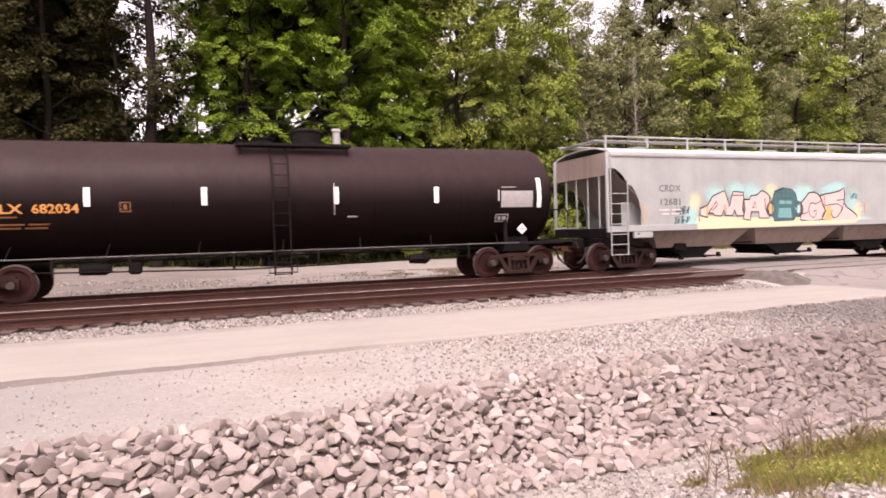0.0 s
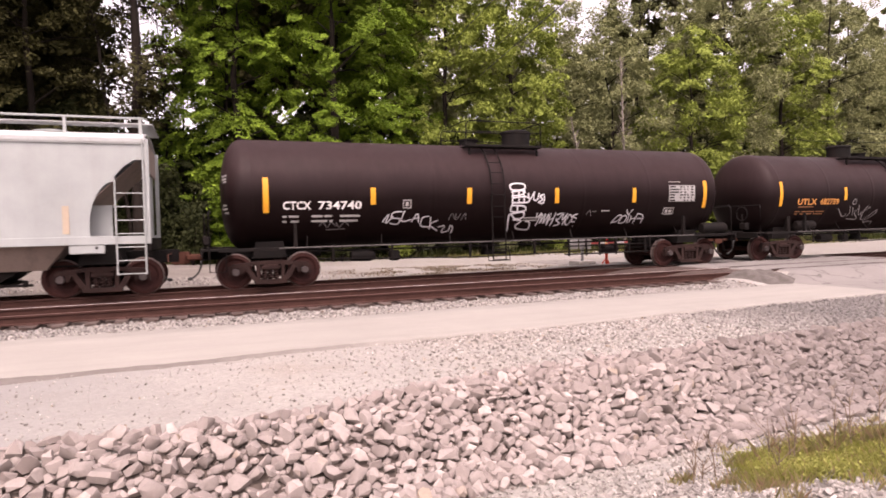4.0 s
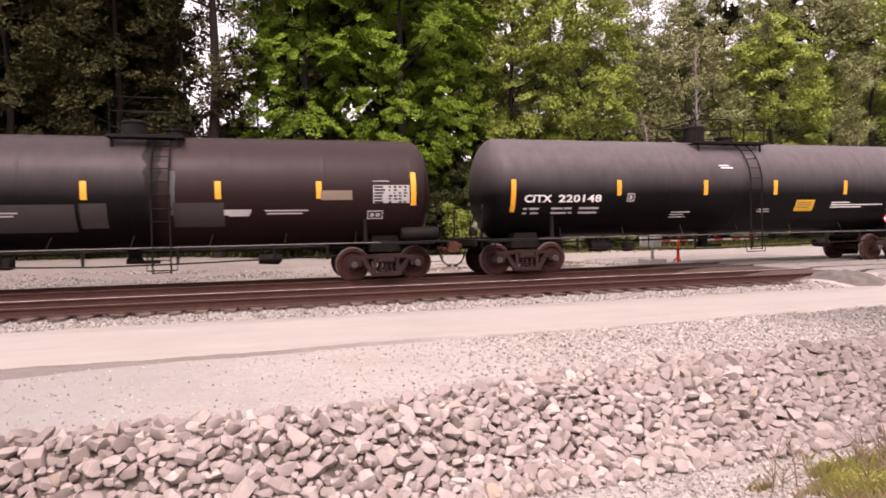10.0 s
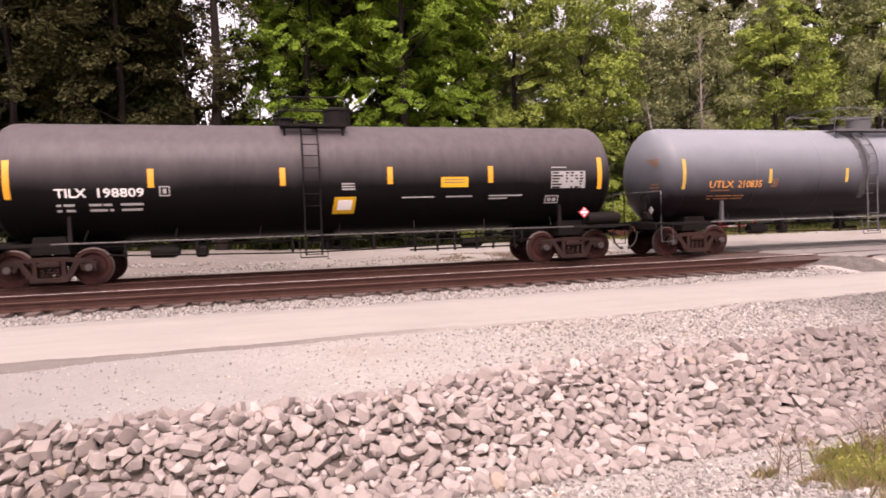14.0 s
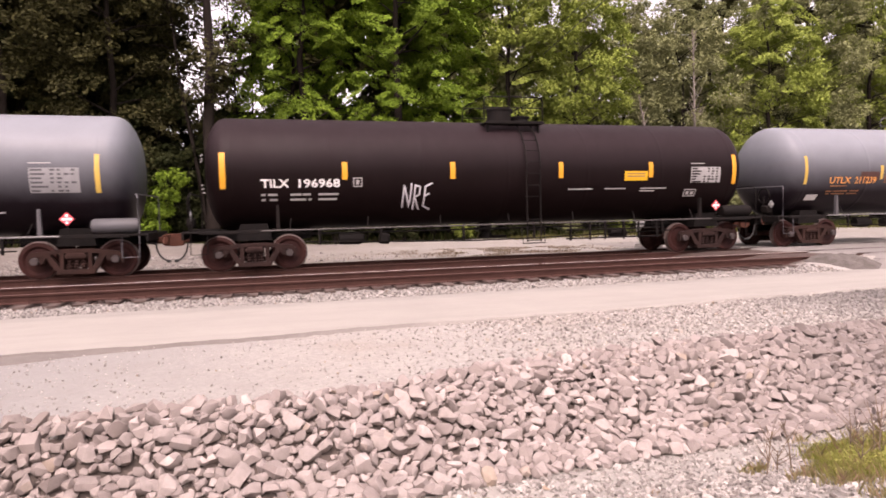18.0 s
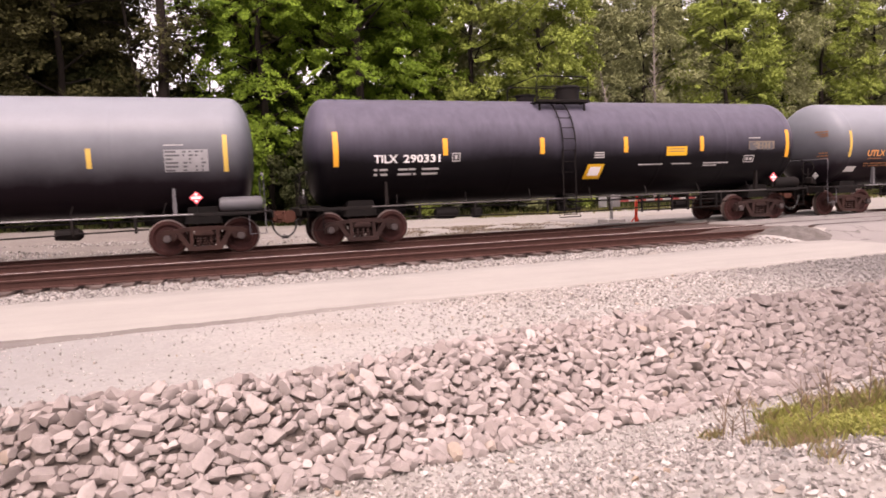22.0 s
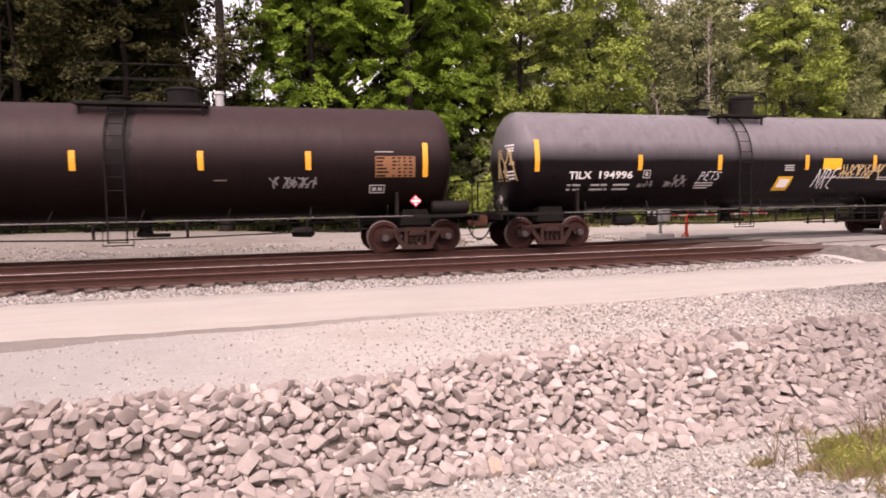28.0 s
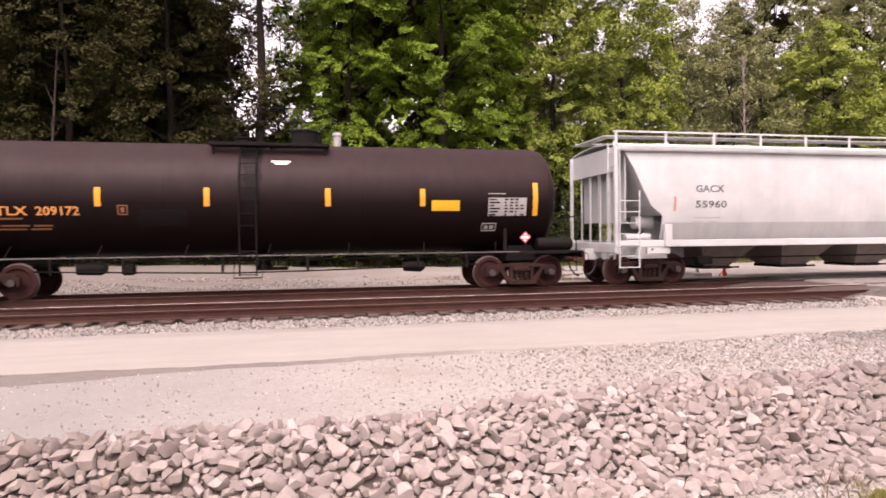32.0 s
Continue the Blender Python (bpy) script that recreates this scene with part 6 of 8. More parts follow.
    # discharge bays
    for b in bays:
        g = Shape()
        w, wl, ya, yb, z0, z1 = (1.0, 0.45, 1.3, 0.6, low + 0.06, 0.50) if light_bays else (2.1, 1.55, 1.5, 1.02, low + 0.06, 0.70)
        g.add([(b - w, -ya, z0), (b + w, -ya, z0), (b + w, ya, z0), (b - w, ya, z0), (b - wl, -yb, z1), (b + wl, -yb, z1), (b + wl, yb, z1), (b - wl, yb, z1)],
              [(0, 1, 5, 4), (1, 2, 6, 5), (2, 3, 7, 6), (3, 0, 4, 7), (4, 5, 6, 7)])
        h = part("hopper_bay", g, M["hopper_bay"] if not light_bays else M["hopper_dark"], car, smooth=0)
        if light_bays:
            part("outlet_gate", Shape().box(b, 0, 0.46, 1.0, 1.3, 0.09, 0.02).box(b + 0.3, -0.68, 0.46, 0.9, 0.05, 0.05, 0.01), M["frame_black"], h)
            continue
        q = Shape().slab([(b - 1.0, 0.71), (b + 1.0, 0.71), (b + 0.5, 0.40), (b - 0.5, 0.40)], -0.9, 0.9).box(b, 0, 0.36, 1.3, 1.7, 0.09, 0.02).box(b + 0.5, -0.92, 0.36, 1.5, 0.06, 0.06, 0.01)
        q.tube([(b + 0.5, -1.05, 0.36), (b + 0.5, -0.6, 0.36)], 0.05, 8).box(b - 0.5, -0.95, 0.34, 0.16, 0.14, 0.14, 0.02).box(b + 1.1, -0.95, 0.40, 0.12, 0.12, 0.16, 0.02)
        part("outlet_gate", q, M["frame_black"], h)
    pipe = Shape().tube([(-half + 1.5, -0.9, 0.78), (half - 1.5, -0.9, 0.78)], 0.022, 5)
    pipe.box(-half + 3.2, -1.0, 0.72, 0.5, 0.3, 0.25, 0.03)
    part("brake_pipe", pipe, M["frame_black"], car)
    return car


M["stripe_dim"] = plain("reflector_almost_gone", (0.40, 0.32, 0.24, 1), 0.6, 0, 0.2, 4)
M["hopper_foot_shade"] = painted("hopper_foot_shade", (0.33, 0.34, 0.335, 1), 0.7, 0.4, (0.2, 0.19, 0.18, 1))
M["hopper_bay"] = painted("hopper_bay_brown_grey", (0.27, 0.21, 0.18, 1), 0.8, 0.5, (0.09, 0.066, 0.055, 1))
h1 = hopper_car(19.58, 7.03, 8.16, 3.80, 4.06, 1.28, "hopper_grey",
                [(-8.12, 3.82), (-8.12, 3.30), (-7.85, 3.28), (-7.62, 3.12), (-7.46, 2.92), (-7.42, 2.78), (-7.24, 2.72), (-7.08, 2.52), (-6.95, 2.22), (-6.88, 1.9), (-6.88, 1.55), (-6.9, 1.40)],
                "grey covered hopper railway car with coloured graffiti on its side", (-4.3, 0.0, 4.3), False)
h2 = hopper_car(269.42, 6.75, 8.14, 4.08, 4.28, 1.15, "hopper_white",
                [(-7.92, 4.10), (-7.55, 3.45), (-7.25, 2.80), (-7.0, 2.35), (-6.62, 2.08), (-6.62, 1.28)],
                "white covered hopper railway car with dark lettering and open ends", (-4.2, -1.4, 1.4, 4.2), True)


def flat_writing(car, text, x, h, size, width, mat):
    part("reporting_mark", writing(text, x, h, size, width, on_bulge if car is h2 else on_side), M[mat], car, smooth=0)


flat_writing(h1, "CRDX", -6.20, 2.55, 0.21, 0.88, "lettering_faint")
flat_writing(h1, "12681", -6.20, 2.11, 0.21, 0.86, "lettering_faint")
tagged(part("stencil_print", bars(-6.2, 1.98, [[(0, 0.4), (0.5, 0.35)], [(0.1, 0.3), (0.5, 0.3)]], 0.05, 0.13, on_side), M["panel_white"], h1, smooth=0), kind="stuff")
flat_writing(h2, "GACX", -5.58, 2.76, 0.20, 0.95, "lettering_dark")
flat_writing(h2, "55960", -5.58, 2.30, 0.20, 1.05, "lettering_dark")
tagged(part("stencil_print", bars(-5.62, 2.02, [[(0, 0.9)], [(0, 0.35), (0.5, 0.3)]], 0.045, 0.12, on_bulge), M["lettering_grey"], h2, smooth=0), kind="stuff")
tagged(part("stencil_print", bars(-3.3, 2.85, [[(0, 0.3)], [(0, 0.3)], [(0, 0.3)], [(0, 0.3)]], 0.03, 0.07, on_bulge), M["panel_white"], h2, smooth=0), kind="stuff")
part("reflective_stripe", curved(-6.28, -6.20, 2.2, 2.62, 0.005, 0, 4, on_bulge), M["stripe_faded"], h2)
# shade below the swelling side, put on as a greyer band
part("grime_band", curved(-6.55, 6.55, 1.30, 1.86, 0.003, 0, 6, on_bulge), M["hopper_foot_shade"], h2, "grey band that paints the shade along the foot of the side")
for x in (-6.62, 6.62):
    part("sill_box", Shape().box(x + (0.12 if x < 0 else -0.12), -SIDE_Y - 0.03, 1.48, 0.24, 0.10, 0.66, 0.015), M["hopper_white"], h2)
for x in (-6.75, -3.5, -0.1, 3.2, 6.4):
    part("reflective_stripe", curved(x - 0.07, x + 0.07, 1.75 if abs(x) < 6 else 1.55, 2.1 if abs(x) < 6 else 2.2, 0.014, 0, 1, on_side), M["stripe_dim"], h1)


def mist(car, spots, mat, n, seed):
    """The soft edge of sprayed paint: a mist of specks about the cloud centres (x, h, width, height)."""
    r = np.random.RandomState(seed)
    c = np.array(spots, float)[r.randint(0, len(spots), n)]
    x, h = c[:, 0] + r.normal(size=n) * c[:, 2] * 0.55, c[:, 1] + r.normal(size=n) * c[:, 3] * 0.55
    keep = h > 1.33
    x, h = x[keep], h[keep]
    s = r.uniform(0.003, 0.008, len(x))
    v = np.stack([np.stack([x + a * s, np.full(len(x), -SIDE_Y - 0.004), h + b * s], 1) for a, b in ((-1, -1), (1, -1), (1, 1), (-1, 1))], 1).reshape(-1, 3)
    tagged(part("spray_mist", leaf_mesh("spray_mist", v, M[mat]), None, car), kind="stuff")


def mural(car):
    """The large sprayed piece: soft cyan and yellow mist, pink bodies, a teal block, dark outlines."""
    def ring(x, h, w, t, n=14):
        return [(x + w * math.cos(math.tau * i / n), h + t * math.sin(math.tau * i / n)) for i in range(n)]

    def layer(name, shapes, mat, off):
        for p in shapes:
            s = Shape()
            fan(s, p, off)
            part(name, s, M[mat], car, smooth=0)

    mist(car, [(-3.9, 2.45, .35, .25), (-3.0, 2.6, .3, .2), (-2.3, 2.52, .4, .25), (-4.9, 1.7, .25, .4), (-0.1, 2.4, .3, .3), (1.3, 2.52, .4, .25), (1.75, 2.65, .35, .2), (2.5, 2.1, .35, .45), (2.9, 1.45, .45, .12), (-4.9, 1.42, .3, .1), (0.2, 2.5, .3, .2)], "spray_cyan", 62000, 3)
    mist(car, [(-4.75, 2.2, .2, .25), (-1.45, 2.55, .25, .25), (2.75, 1.8, .25, .3)], "spray_yellow", 8000, 4)
    layer("spray_band", [[(-4.69, 1.33), (2.95, 1.33), (2.90, 1.62), (0.9, 1.60), (-1.55, 1.62), (-3.0, 1.66), (-4.5, 1.76), (-4.69, 1.66)]], "spray_yellow", 0.007)
    m = [(-4.55, 1.98), (-4.25, 2.08), (-4.03, 2.38), (-3.75, 2.49), (-3.5, 2.57), (-3.39, 2.25), (-3.33, 2.01), (-3.21, 2.39), (-3.15, 2.54), (-2.7, 2.51), (-2.69, 2.26), (-2.75, 1.97), (-2.68, 1.72), (-3.0, 1.71), (-3.1, 1.91), (-3.2, 1.73), (-3.49, 1.73), (-3.57, 1.9), (-3.67, 1.72), (-3.94, 1.73), (-4.02, 1.82), (-4.23, 1.82), (-4.25, 1.68), (-4.56, 1.75)]
    a = [(-2.69, 2.26), (-2.44, 2.26), (-2.38, 2.38), (-2.08, 2.42), (-1.89, 2.57), (-1.62, 2.46), (-1.52, 2.33), (-1.55, 2.11), (-1.6, 1.96), (-1.57, 1.61), (-2.01, 1.62), (-2.03, 1.83), (-2.36, 1.84), (-2.42, 1.55), (-2.73, 1.6), (-2.63, 1.9)]
    g = [(-0.1, 1.71), (-0.05, 2.13), (0.12, 2.29), (0.32, 2.48), (0.56, 2.5), (0.77, 2.42), (0.91, 2.26), (0.99, 2.03), (1.12, 1.85), (0.96, 1.65), (0.92, 1.5), (0.36, 1.46), (-0.1, 1.52)]
    e = [(0.86, 2.37), (1.06, 2.42), (1.62, 2.5), (1.86, 2.55), (2.04, 2.66), (2.08, 2.41), (2.04, 2.12), (2.2, 1.92), (2.5, 1.78), (2.68, 1.65), (2.72, 1.45), (2.1, 1.43), (1.39, 1.44), (0.96, 1.5), (1.12, 1.84), (0.99, 2.06)]
    layer("spray_band", [[(-4.69, 1.29), (2.6, 1.36), (2.75, 1.476), (-4.69, 1.476)]], "spray_yellow", 0.034)
    layer("spray_body", [m, a, g, e], "spray_pink", 0.010)
    layer("spray_body", [[(-4.29, 2.06), (-4.19, 2.11), (-4.19, 1.69), (-4.31, 1.7)], [(1.18, 2.0), (1.35, 2.03), (1.45, 1.6), (1.39, 1.46), (1.09, 1.47)]], "spray_orange", 0.012)
    block = [(-1.29, 2.54), (-0.91, 2.65), (-0.51, 2.6), (-0.32, 2.45), (-0.25, 2.14), (-0.29, 1.76), (-0.4, 1.53), (-1.32, 1.51), (-1.41, 1.75), (-1.43, 2.17)]
    layer("spray_block", [block, ring(-0.21, 1.9, 0.23, 0.27), ring(-1.46, 1.93, 0.2, 0.24)], "spray_teal", 0.014)
    layer("spray_ring", [ring(-0.21, 1.9, 0.12, 0.14)], "spray_cyan", 0.017)
    layer("spray_ring", [ring(-1.46, 1.93, 0.11, 0.19)], "spray_orange", 0.017)
    layer("spray_patch", [[(-1.15, 1.62), (-0.5, 1.6), (-0.55, 1.95), (-1.1, 1.95)], [(-1.1, 2.1), (-0.5, 2.08), (-0.52, 2.2), (-1.08, 2.22)]], "spray_pale_teal", 0.016)

    def stroke(pts, mat="spray_dark", wid=0.05):
        part("spray_outline", ribbon(Shape(), pts, wid, on_side, 0.019), M[mat], car, smooth=0)

    for p in (m, a, g, e, block):
        stroke(p + p[:2])
    for p in ([(-2.3, 1.99), (-2.21, 2.18), (-2.12, 1.98), (-2.3, 1.99)], [(-1.75, 2.31), (-1.73, 1.99), (-1.64, 1.73)], [(-3.16, 2.41), (-2.71, 2.41)], [(-4.19, 1.85), (-3.86, 2.22), (-3.82, 2.1), (-4.05, 1.9)], [(-3.57, 1.9), (-3.49, 1.73)], [(-3.1, 1.91), (-3.0, 1.71)], [(-2.75, 2.0), (-2.66, 1.75)], [(0.91, 2.19), (0.61, 2.07), (0.5, 2.13), (0.36, 2.07), (0.29, 1.88), (0.37, 1.66), (0.53, 1.57), (0.67, 1.73), (0.66, 1.84), (0.52, 1.81)], [(-0.1, 1.71), (0.25, 1.78)], [(0.99, 2.03), (1.15, 1.82), (0.98, 1.71)], [(1.05, 2.38), (1.09, 2.0), (1.32, 2.04), (1.72, 2.07), (1.9, 1.99), (1.91, 1.81), (1.71, 1.6), (1.53, 1.55), (1.39, 1.69), (1.45, 1.86)], [(2.04, 2.22), (1.69, 2.2)], [(2.04, 2.1), (1.96, 1.86), (1.82, 1.73)], [(-4.59, 1.68), (-4.59, 1.54)],
              [(-1.2, 2.3), (-0.45, 2.28)], [(-1.2, 2.48), (-0.5, 2.45)], [(-1.0, 2.3), (-1.0, 2.62)], [(-0.8, 2.05), (-0.8, 2.6)], [(-0.6, 2.3), (-0.6, 2.6)], [(-1.1, 1.6), (-1.1, 1.45)], [(-0.9, 1.58), (-0.9, 1.42)], [(-0.7, 1.58), (-0.7, 1.42)], [(-0.5, 1.58), (-0.5, 1.45)]):
        stroke(p, wid=0.038)
    stroke(ring(-0.21, 1.9, 0.23, 0.27) + ring(-0.21, 1.9, 0.23, 0.27)[:1])
    stroke(ring(-1.46, 1.93, 0.2, 0.24) + ring(-1.46, 1.93, 0.2, 0.24)[:1], wid=0.045)
    for x, h, w, t, seed, wid, mat in ((-5.55, 1.80, 0.55, 0.26, 71, 0.03, "spray_dark"), (-5.6, 1.50, 0.62, 0.24, 73, 0.03, "spray_teal"), (2.35, 2.25, 0.35, 0.2, 72, 0.022, "spray_teal")):
        tagged(part("graffiti", scribble(x, h, w, t, seed, 3, wid, on_side, 0.008), M[mat], car, "small sprayed graffiti tag", smooth=0), kind="stuff")


M["spray_pale_teal"] = plain("spray_paint_pale_teal", (0.12, 0.30, 0.30, 1), 0.6, 0, 0.25, 5)
mural(h1)


# ---- the level crossing's far side: signal, lowered gate and a red stand ----
M["gate_white"] = painted("gate_white_worn", (0.5, 0.48, 0.46, 1), 0.6, 0.6, (0.12, 0.1, 0.09, 1), 0.08, 4)
M["gate_red"] = painted("gate_red_worn", (0.40, 0.07, 0.06, 1), 0.6, 0.6, (0.1, 0.05, 0.05, 1), 0.08, 4)


def crossing_signal(x, y):
    g = land(x, y)
    t = thing("crossing_signal", "white crossbuck signal mast with red lamps beside the crossing", "crossing signal", (x, y, g))
    part("foundation", Shape().box(0, 0, 0.12, 0.8, 0.8, 0.34, 0.03), M["concrete"], t)
    part("mast", Shape().lathe([(0.25, 0.0), (0.25, 0.09), (0.40, 0.06), (4.35, 0.055), (4.40, 0.0)], "z", 14), M["steel_grey"], t)
    cab = Shape().box(0.0, -0.22, 1.05, 0.36, 0.34, 0.55, 0.03)
    part("gate_machine", cab, M["steel_grey"], t)
    for a in (45, -45):
        m = Matrix.Translation((0, -0.09 if a > 0 else -0.115, 3.78)) @ Matrix.Rotation(radians(a), 4, "Y")
        b = part("crossbuck_blade", Shape().box(0, 0, 0, 1.22, 0.02, 0.23, 0.004, 0, m), M["sign_white"], t, "white crossbuck blade", smooth=0)
        bars_ = Shape()
        for u in (-0.42, -0.3, 0.3, 0.42):
            bars_.box(u, -0.012, 0, 0.09, 0.006, 0.12, 0.001, 0, m)
        part("blade_writing", bars_, M["lettering_dark"], b, smooth=0)
    part("lamp_bar", Shape().tube([(-0.45, -0.08, 2.75), (0.45, -0.08, 2.75)], 0.03, 8), M["steel_grey"], t)
    for q in (-0.42, 0.42):
        l = part("lamp_backing", Shape().lathe([(-0.13, 0.0), (-0.13, 0.25), (-0.11, 0.25), (-0.11, 0.0)], "y", 20, (q, 0, 2.75)), M["frame_black"], t)
        part("lamp_lens", Shape().lathe([(-0.15, 0.0), (-0.15, 0.10), (-0.13, 0.11)], "y", 16, (q, 0, 2.75)), M["lens_red"], l)
        part("lamp_hood", Shape().tube([(q - 0.13, -0.2, 2.78), (q, -0.3, 2.90), (q + 0.13, -0.2, 2.78)], 0.02, 5), M["frame_black"], l)
    arm = part("gate_arm", Shape().box(2.35, -0.25, 1.0, 4.9, 0.04, 0.07, 0.01), M["gate_white"], t, "lowered red and white striped gate arm")
    stripe = shared("gate_stripe", lambda: Shape().box(0, -0.25, 1.0, 0.40, 0.048, 0.078, 0.006).mesh("red_stripe", M["gate_red"], 0))
    for i in range(6):
        part("red_stripe", stripe, None, arm, at=(0.45 + i * 0.82, 0, 0))
    for i in (1, 3, 5):
        part("gate_lamp", Shape().lathe([(1.04, 0.0), (1.04, 0.06), (1.14, 0.06), (1.18, 0.0)], "z", 12, (i * 0.85 + 0.2, -0.25, 0)), M["lens_red"], arm)
    part("counterweight", Shape().box(-0.55, -0.25, 0.98, 0.35, 0.12, 0.4, 0.03), M["steel_grey"], t)


def red_stand(x, y):
    g = land(x, y)
    t = thing("red_stand", "small bright red steel stand with splayed legs on the gravel", "marker stand", (x, y, g + 0.02))
    part("post", Shape().box(0, 0, 0.48, 0.10, 0.08, 0.80, 0.015), M["red"], t)
    part("cap", Shape().box(0, 0, 0.90, 0.06, 0.06, 0.10, 0.015), M["spray_orange"], t)
    leg = shared("leg", lambda: Shape().tube([(0, 0, 0.30), (0.13, 0, 0.16), (0.20, 0, 0.0)], 0.025, 6).mesh("leg", M["red"], 50))
    for a in (20, 140, 260):
        o = part("leg", leg, None, t)
        o.rotation_euler = (0, 0, radians(a))


M["concrete"] = plain("concrete", (0.34, 0.32, 0.30, 1), 0.9, 0, 0.2, 3)
crossing_signal(14.38, 21.75)
red_stand(14.85, 20.75)


def wire(a, b, sag, r, label):
    a, b = Vector(a), Vector(b)
    pts = [a.lerp(b, u) - Vector((0, 0, sag * 4 * u * (1 - u))) for u in (i / 16 for i in range(17))]
    ob = part("overhead_wire", Shape().tube(pts, r, 5), M["cable"], None, label, smooth=60)
    tagged(ob, category="wire", group="overhead wires")


wire((16.84, 37.0, 11.61), (0.91, -28.0, 5.68), 0.0, 0.022, "black utility wire sagging across the tracks")
wire((17.58, 37.0, 13.2), (0.7, -28.0, 4.91), 0.0, 0.016, "thin black utility wire above the tracks")
wire((15.23, 37.0, 13.84), (0.87, -28.0, 5.27), 0.0, 0.02, "short run of black utility wire among leaves")


# ---- the woods ----
DEEP = 1.15                     # how far the wood's plan is drawn out from the road


def deeper(h):
    """A height kept on its line of sight as the plan is drawn out."""
    return (h - 1.75) * DEEP + 1.75


def leaf_material(name, a, b, through=0.16):
    """Leaves that differ one from another, and bough from bough in a slow drift."""
    k = Nodes(name, 0.7)
    k.b.inputs["Specular IOR Level"].default_value = 0.10
    drift = k.ramp(k.noise(0.45, 3, 0.6), (0.35, 0.0), (0.68, 1.0))
    col = k.mix(k.math("ADD", k.math("MULTIPLY", k.island(), 0.55), k.math("MULTIPLY", drift, 0.45)), a, b)
    tr = k.n.new("ShaderNodeBsdfTranslucent")
    k.l.new(col, tr.inputs["Color"])
    mixs = k.n.new("ShaderNodeMixShader")
    mixs.inputs[0].default_value = through
    k.l.new(k.b.outputs[0], mixs.inputs[1])
    k.l.new(tr.outputs[0], mixs.inputs[2])
    k.l.new(mixs.outputs[0], k.n["Material Output"].inputs["Surface"])
    return k.done(col)


LEAF = {
    "maple": leaf_material("leaf_maple", (0.058, 0.104, 0.011, 1), (0.215, 0.325, 0.036, 1)),
    "light": leaf_material("leaf_light", (0.118, 0.155, 0.029, 1), (0.295, 0.36, 0.078, 1)),
    # dimness inside the wood is put into the next two leaf colours
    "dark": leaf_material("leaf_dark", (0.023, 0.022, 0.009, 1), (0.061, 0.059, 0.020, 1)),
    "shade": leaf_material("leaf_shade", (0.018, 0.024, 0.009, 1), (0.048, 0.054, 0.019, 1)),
    # paled and greyed: haze over the far crowns is put into the colour
    "olive": leaf_material("leaf_olive", (0.155, 0.168, 0.078, 1), (0.275, 0.29, 0.140, 1)),
}


def bark_material():
    k = Nodes("bark", 0.95)
    k.b.inputs["Specular IOR Level"].default_value = 0.05
    g = k.noise(5, 6, 0.7, k.stretch(3, 3, 0.5))
    return k.bump(g, 0.8, 0.03).done(k.mix(g, (0.010, 0.008, 0.007, 1), (0.034, 0.027, 0.023, 1)))


M["bark"] = bark_material()


def leaf_cloud(clumps, per, size, seed):
    """Many small folded leaves about clump centres. clumps: (x, y, z, radius), or with the way outwards (x, y) after it:
    then each clump is a flat spray that droops outwards and shows its leaves to the open side."""
    r = np.random.RandomState(seed)
    c = np.repeat(np.array(clumps, float), per, axis=0)
    n = len(c)
    d = r.normal(size=(n, 3))
    d /= np.linalg.norm(d, axis=1)[:, None]
    rad = c[:, 3] * r.uniform(0.25, 1.0, n) ** 0.6
    sprays = c.shape[1] > 4
    flat = np.repeat(r.uniform(0.26, 0.5, len(clumps)) if sprays else r.uniform(0.4, 0.95, len(clumps)), per)
    off = d * rad[:, None] * np.stack([np.ones(n), np.ones(n), flat], 1)
    tilt = np.repeat(r.normal(size=(len(clumps), 2)) * 0.25, per, axis=0)
    off[:, 2] += off[:, 0] * tilt[:, 0] + off[:, 1] * tilt[:, 1]
    if sprays:
        out = off[:, 0] * c[:, 4] + off[:, 1] * c[:, 5]
        off[:, 2] -= 0.45 * out + 0.22 * out * np.abs(out) / c[:, 3]
        nor = np.stack([c[:, 4] * 0.5, c[:, 5] * 0.5, np.full(n, 0.8)], 1) + d * 0.2 + r.normal(size=(n, 3)) * 0.36
    else:
        nor = d * 0.55 + r.normal(size=(n, 3)) * 0.6 + np.array([0, 0, 0.75])
    p = c[:, :3] + off
    nor /= np.linalg.norm(nor, axis=1)[:, None]
    a = np.cross(nor, r.normal(size=(n, 3)))
    a /= np.linalg.norm(a, axis=1)[:, None] + 1e-9
    b = np.cross(nor, a)
    s = (size * r.uniform(0.6, 1.35, n))[:, None]
    v = np.stack([p - a * s, p - b * s * 0.55 - nor * s * 0.15, p + a * s, p + b * s * 0.55 - nor * s * 0.15], 1).reshape(-1, 3)
    return v


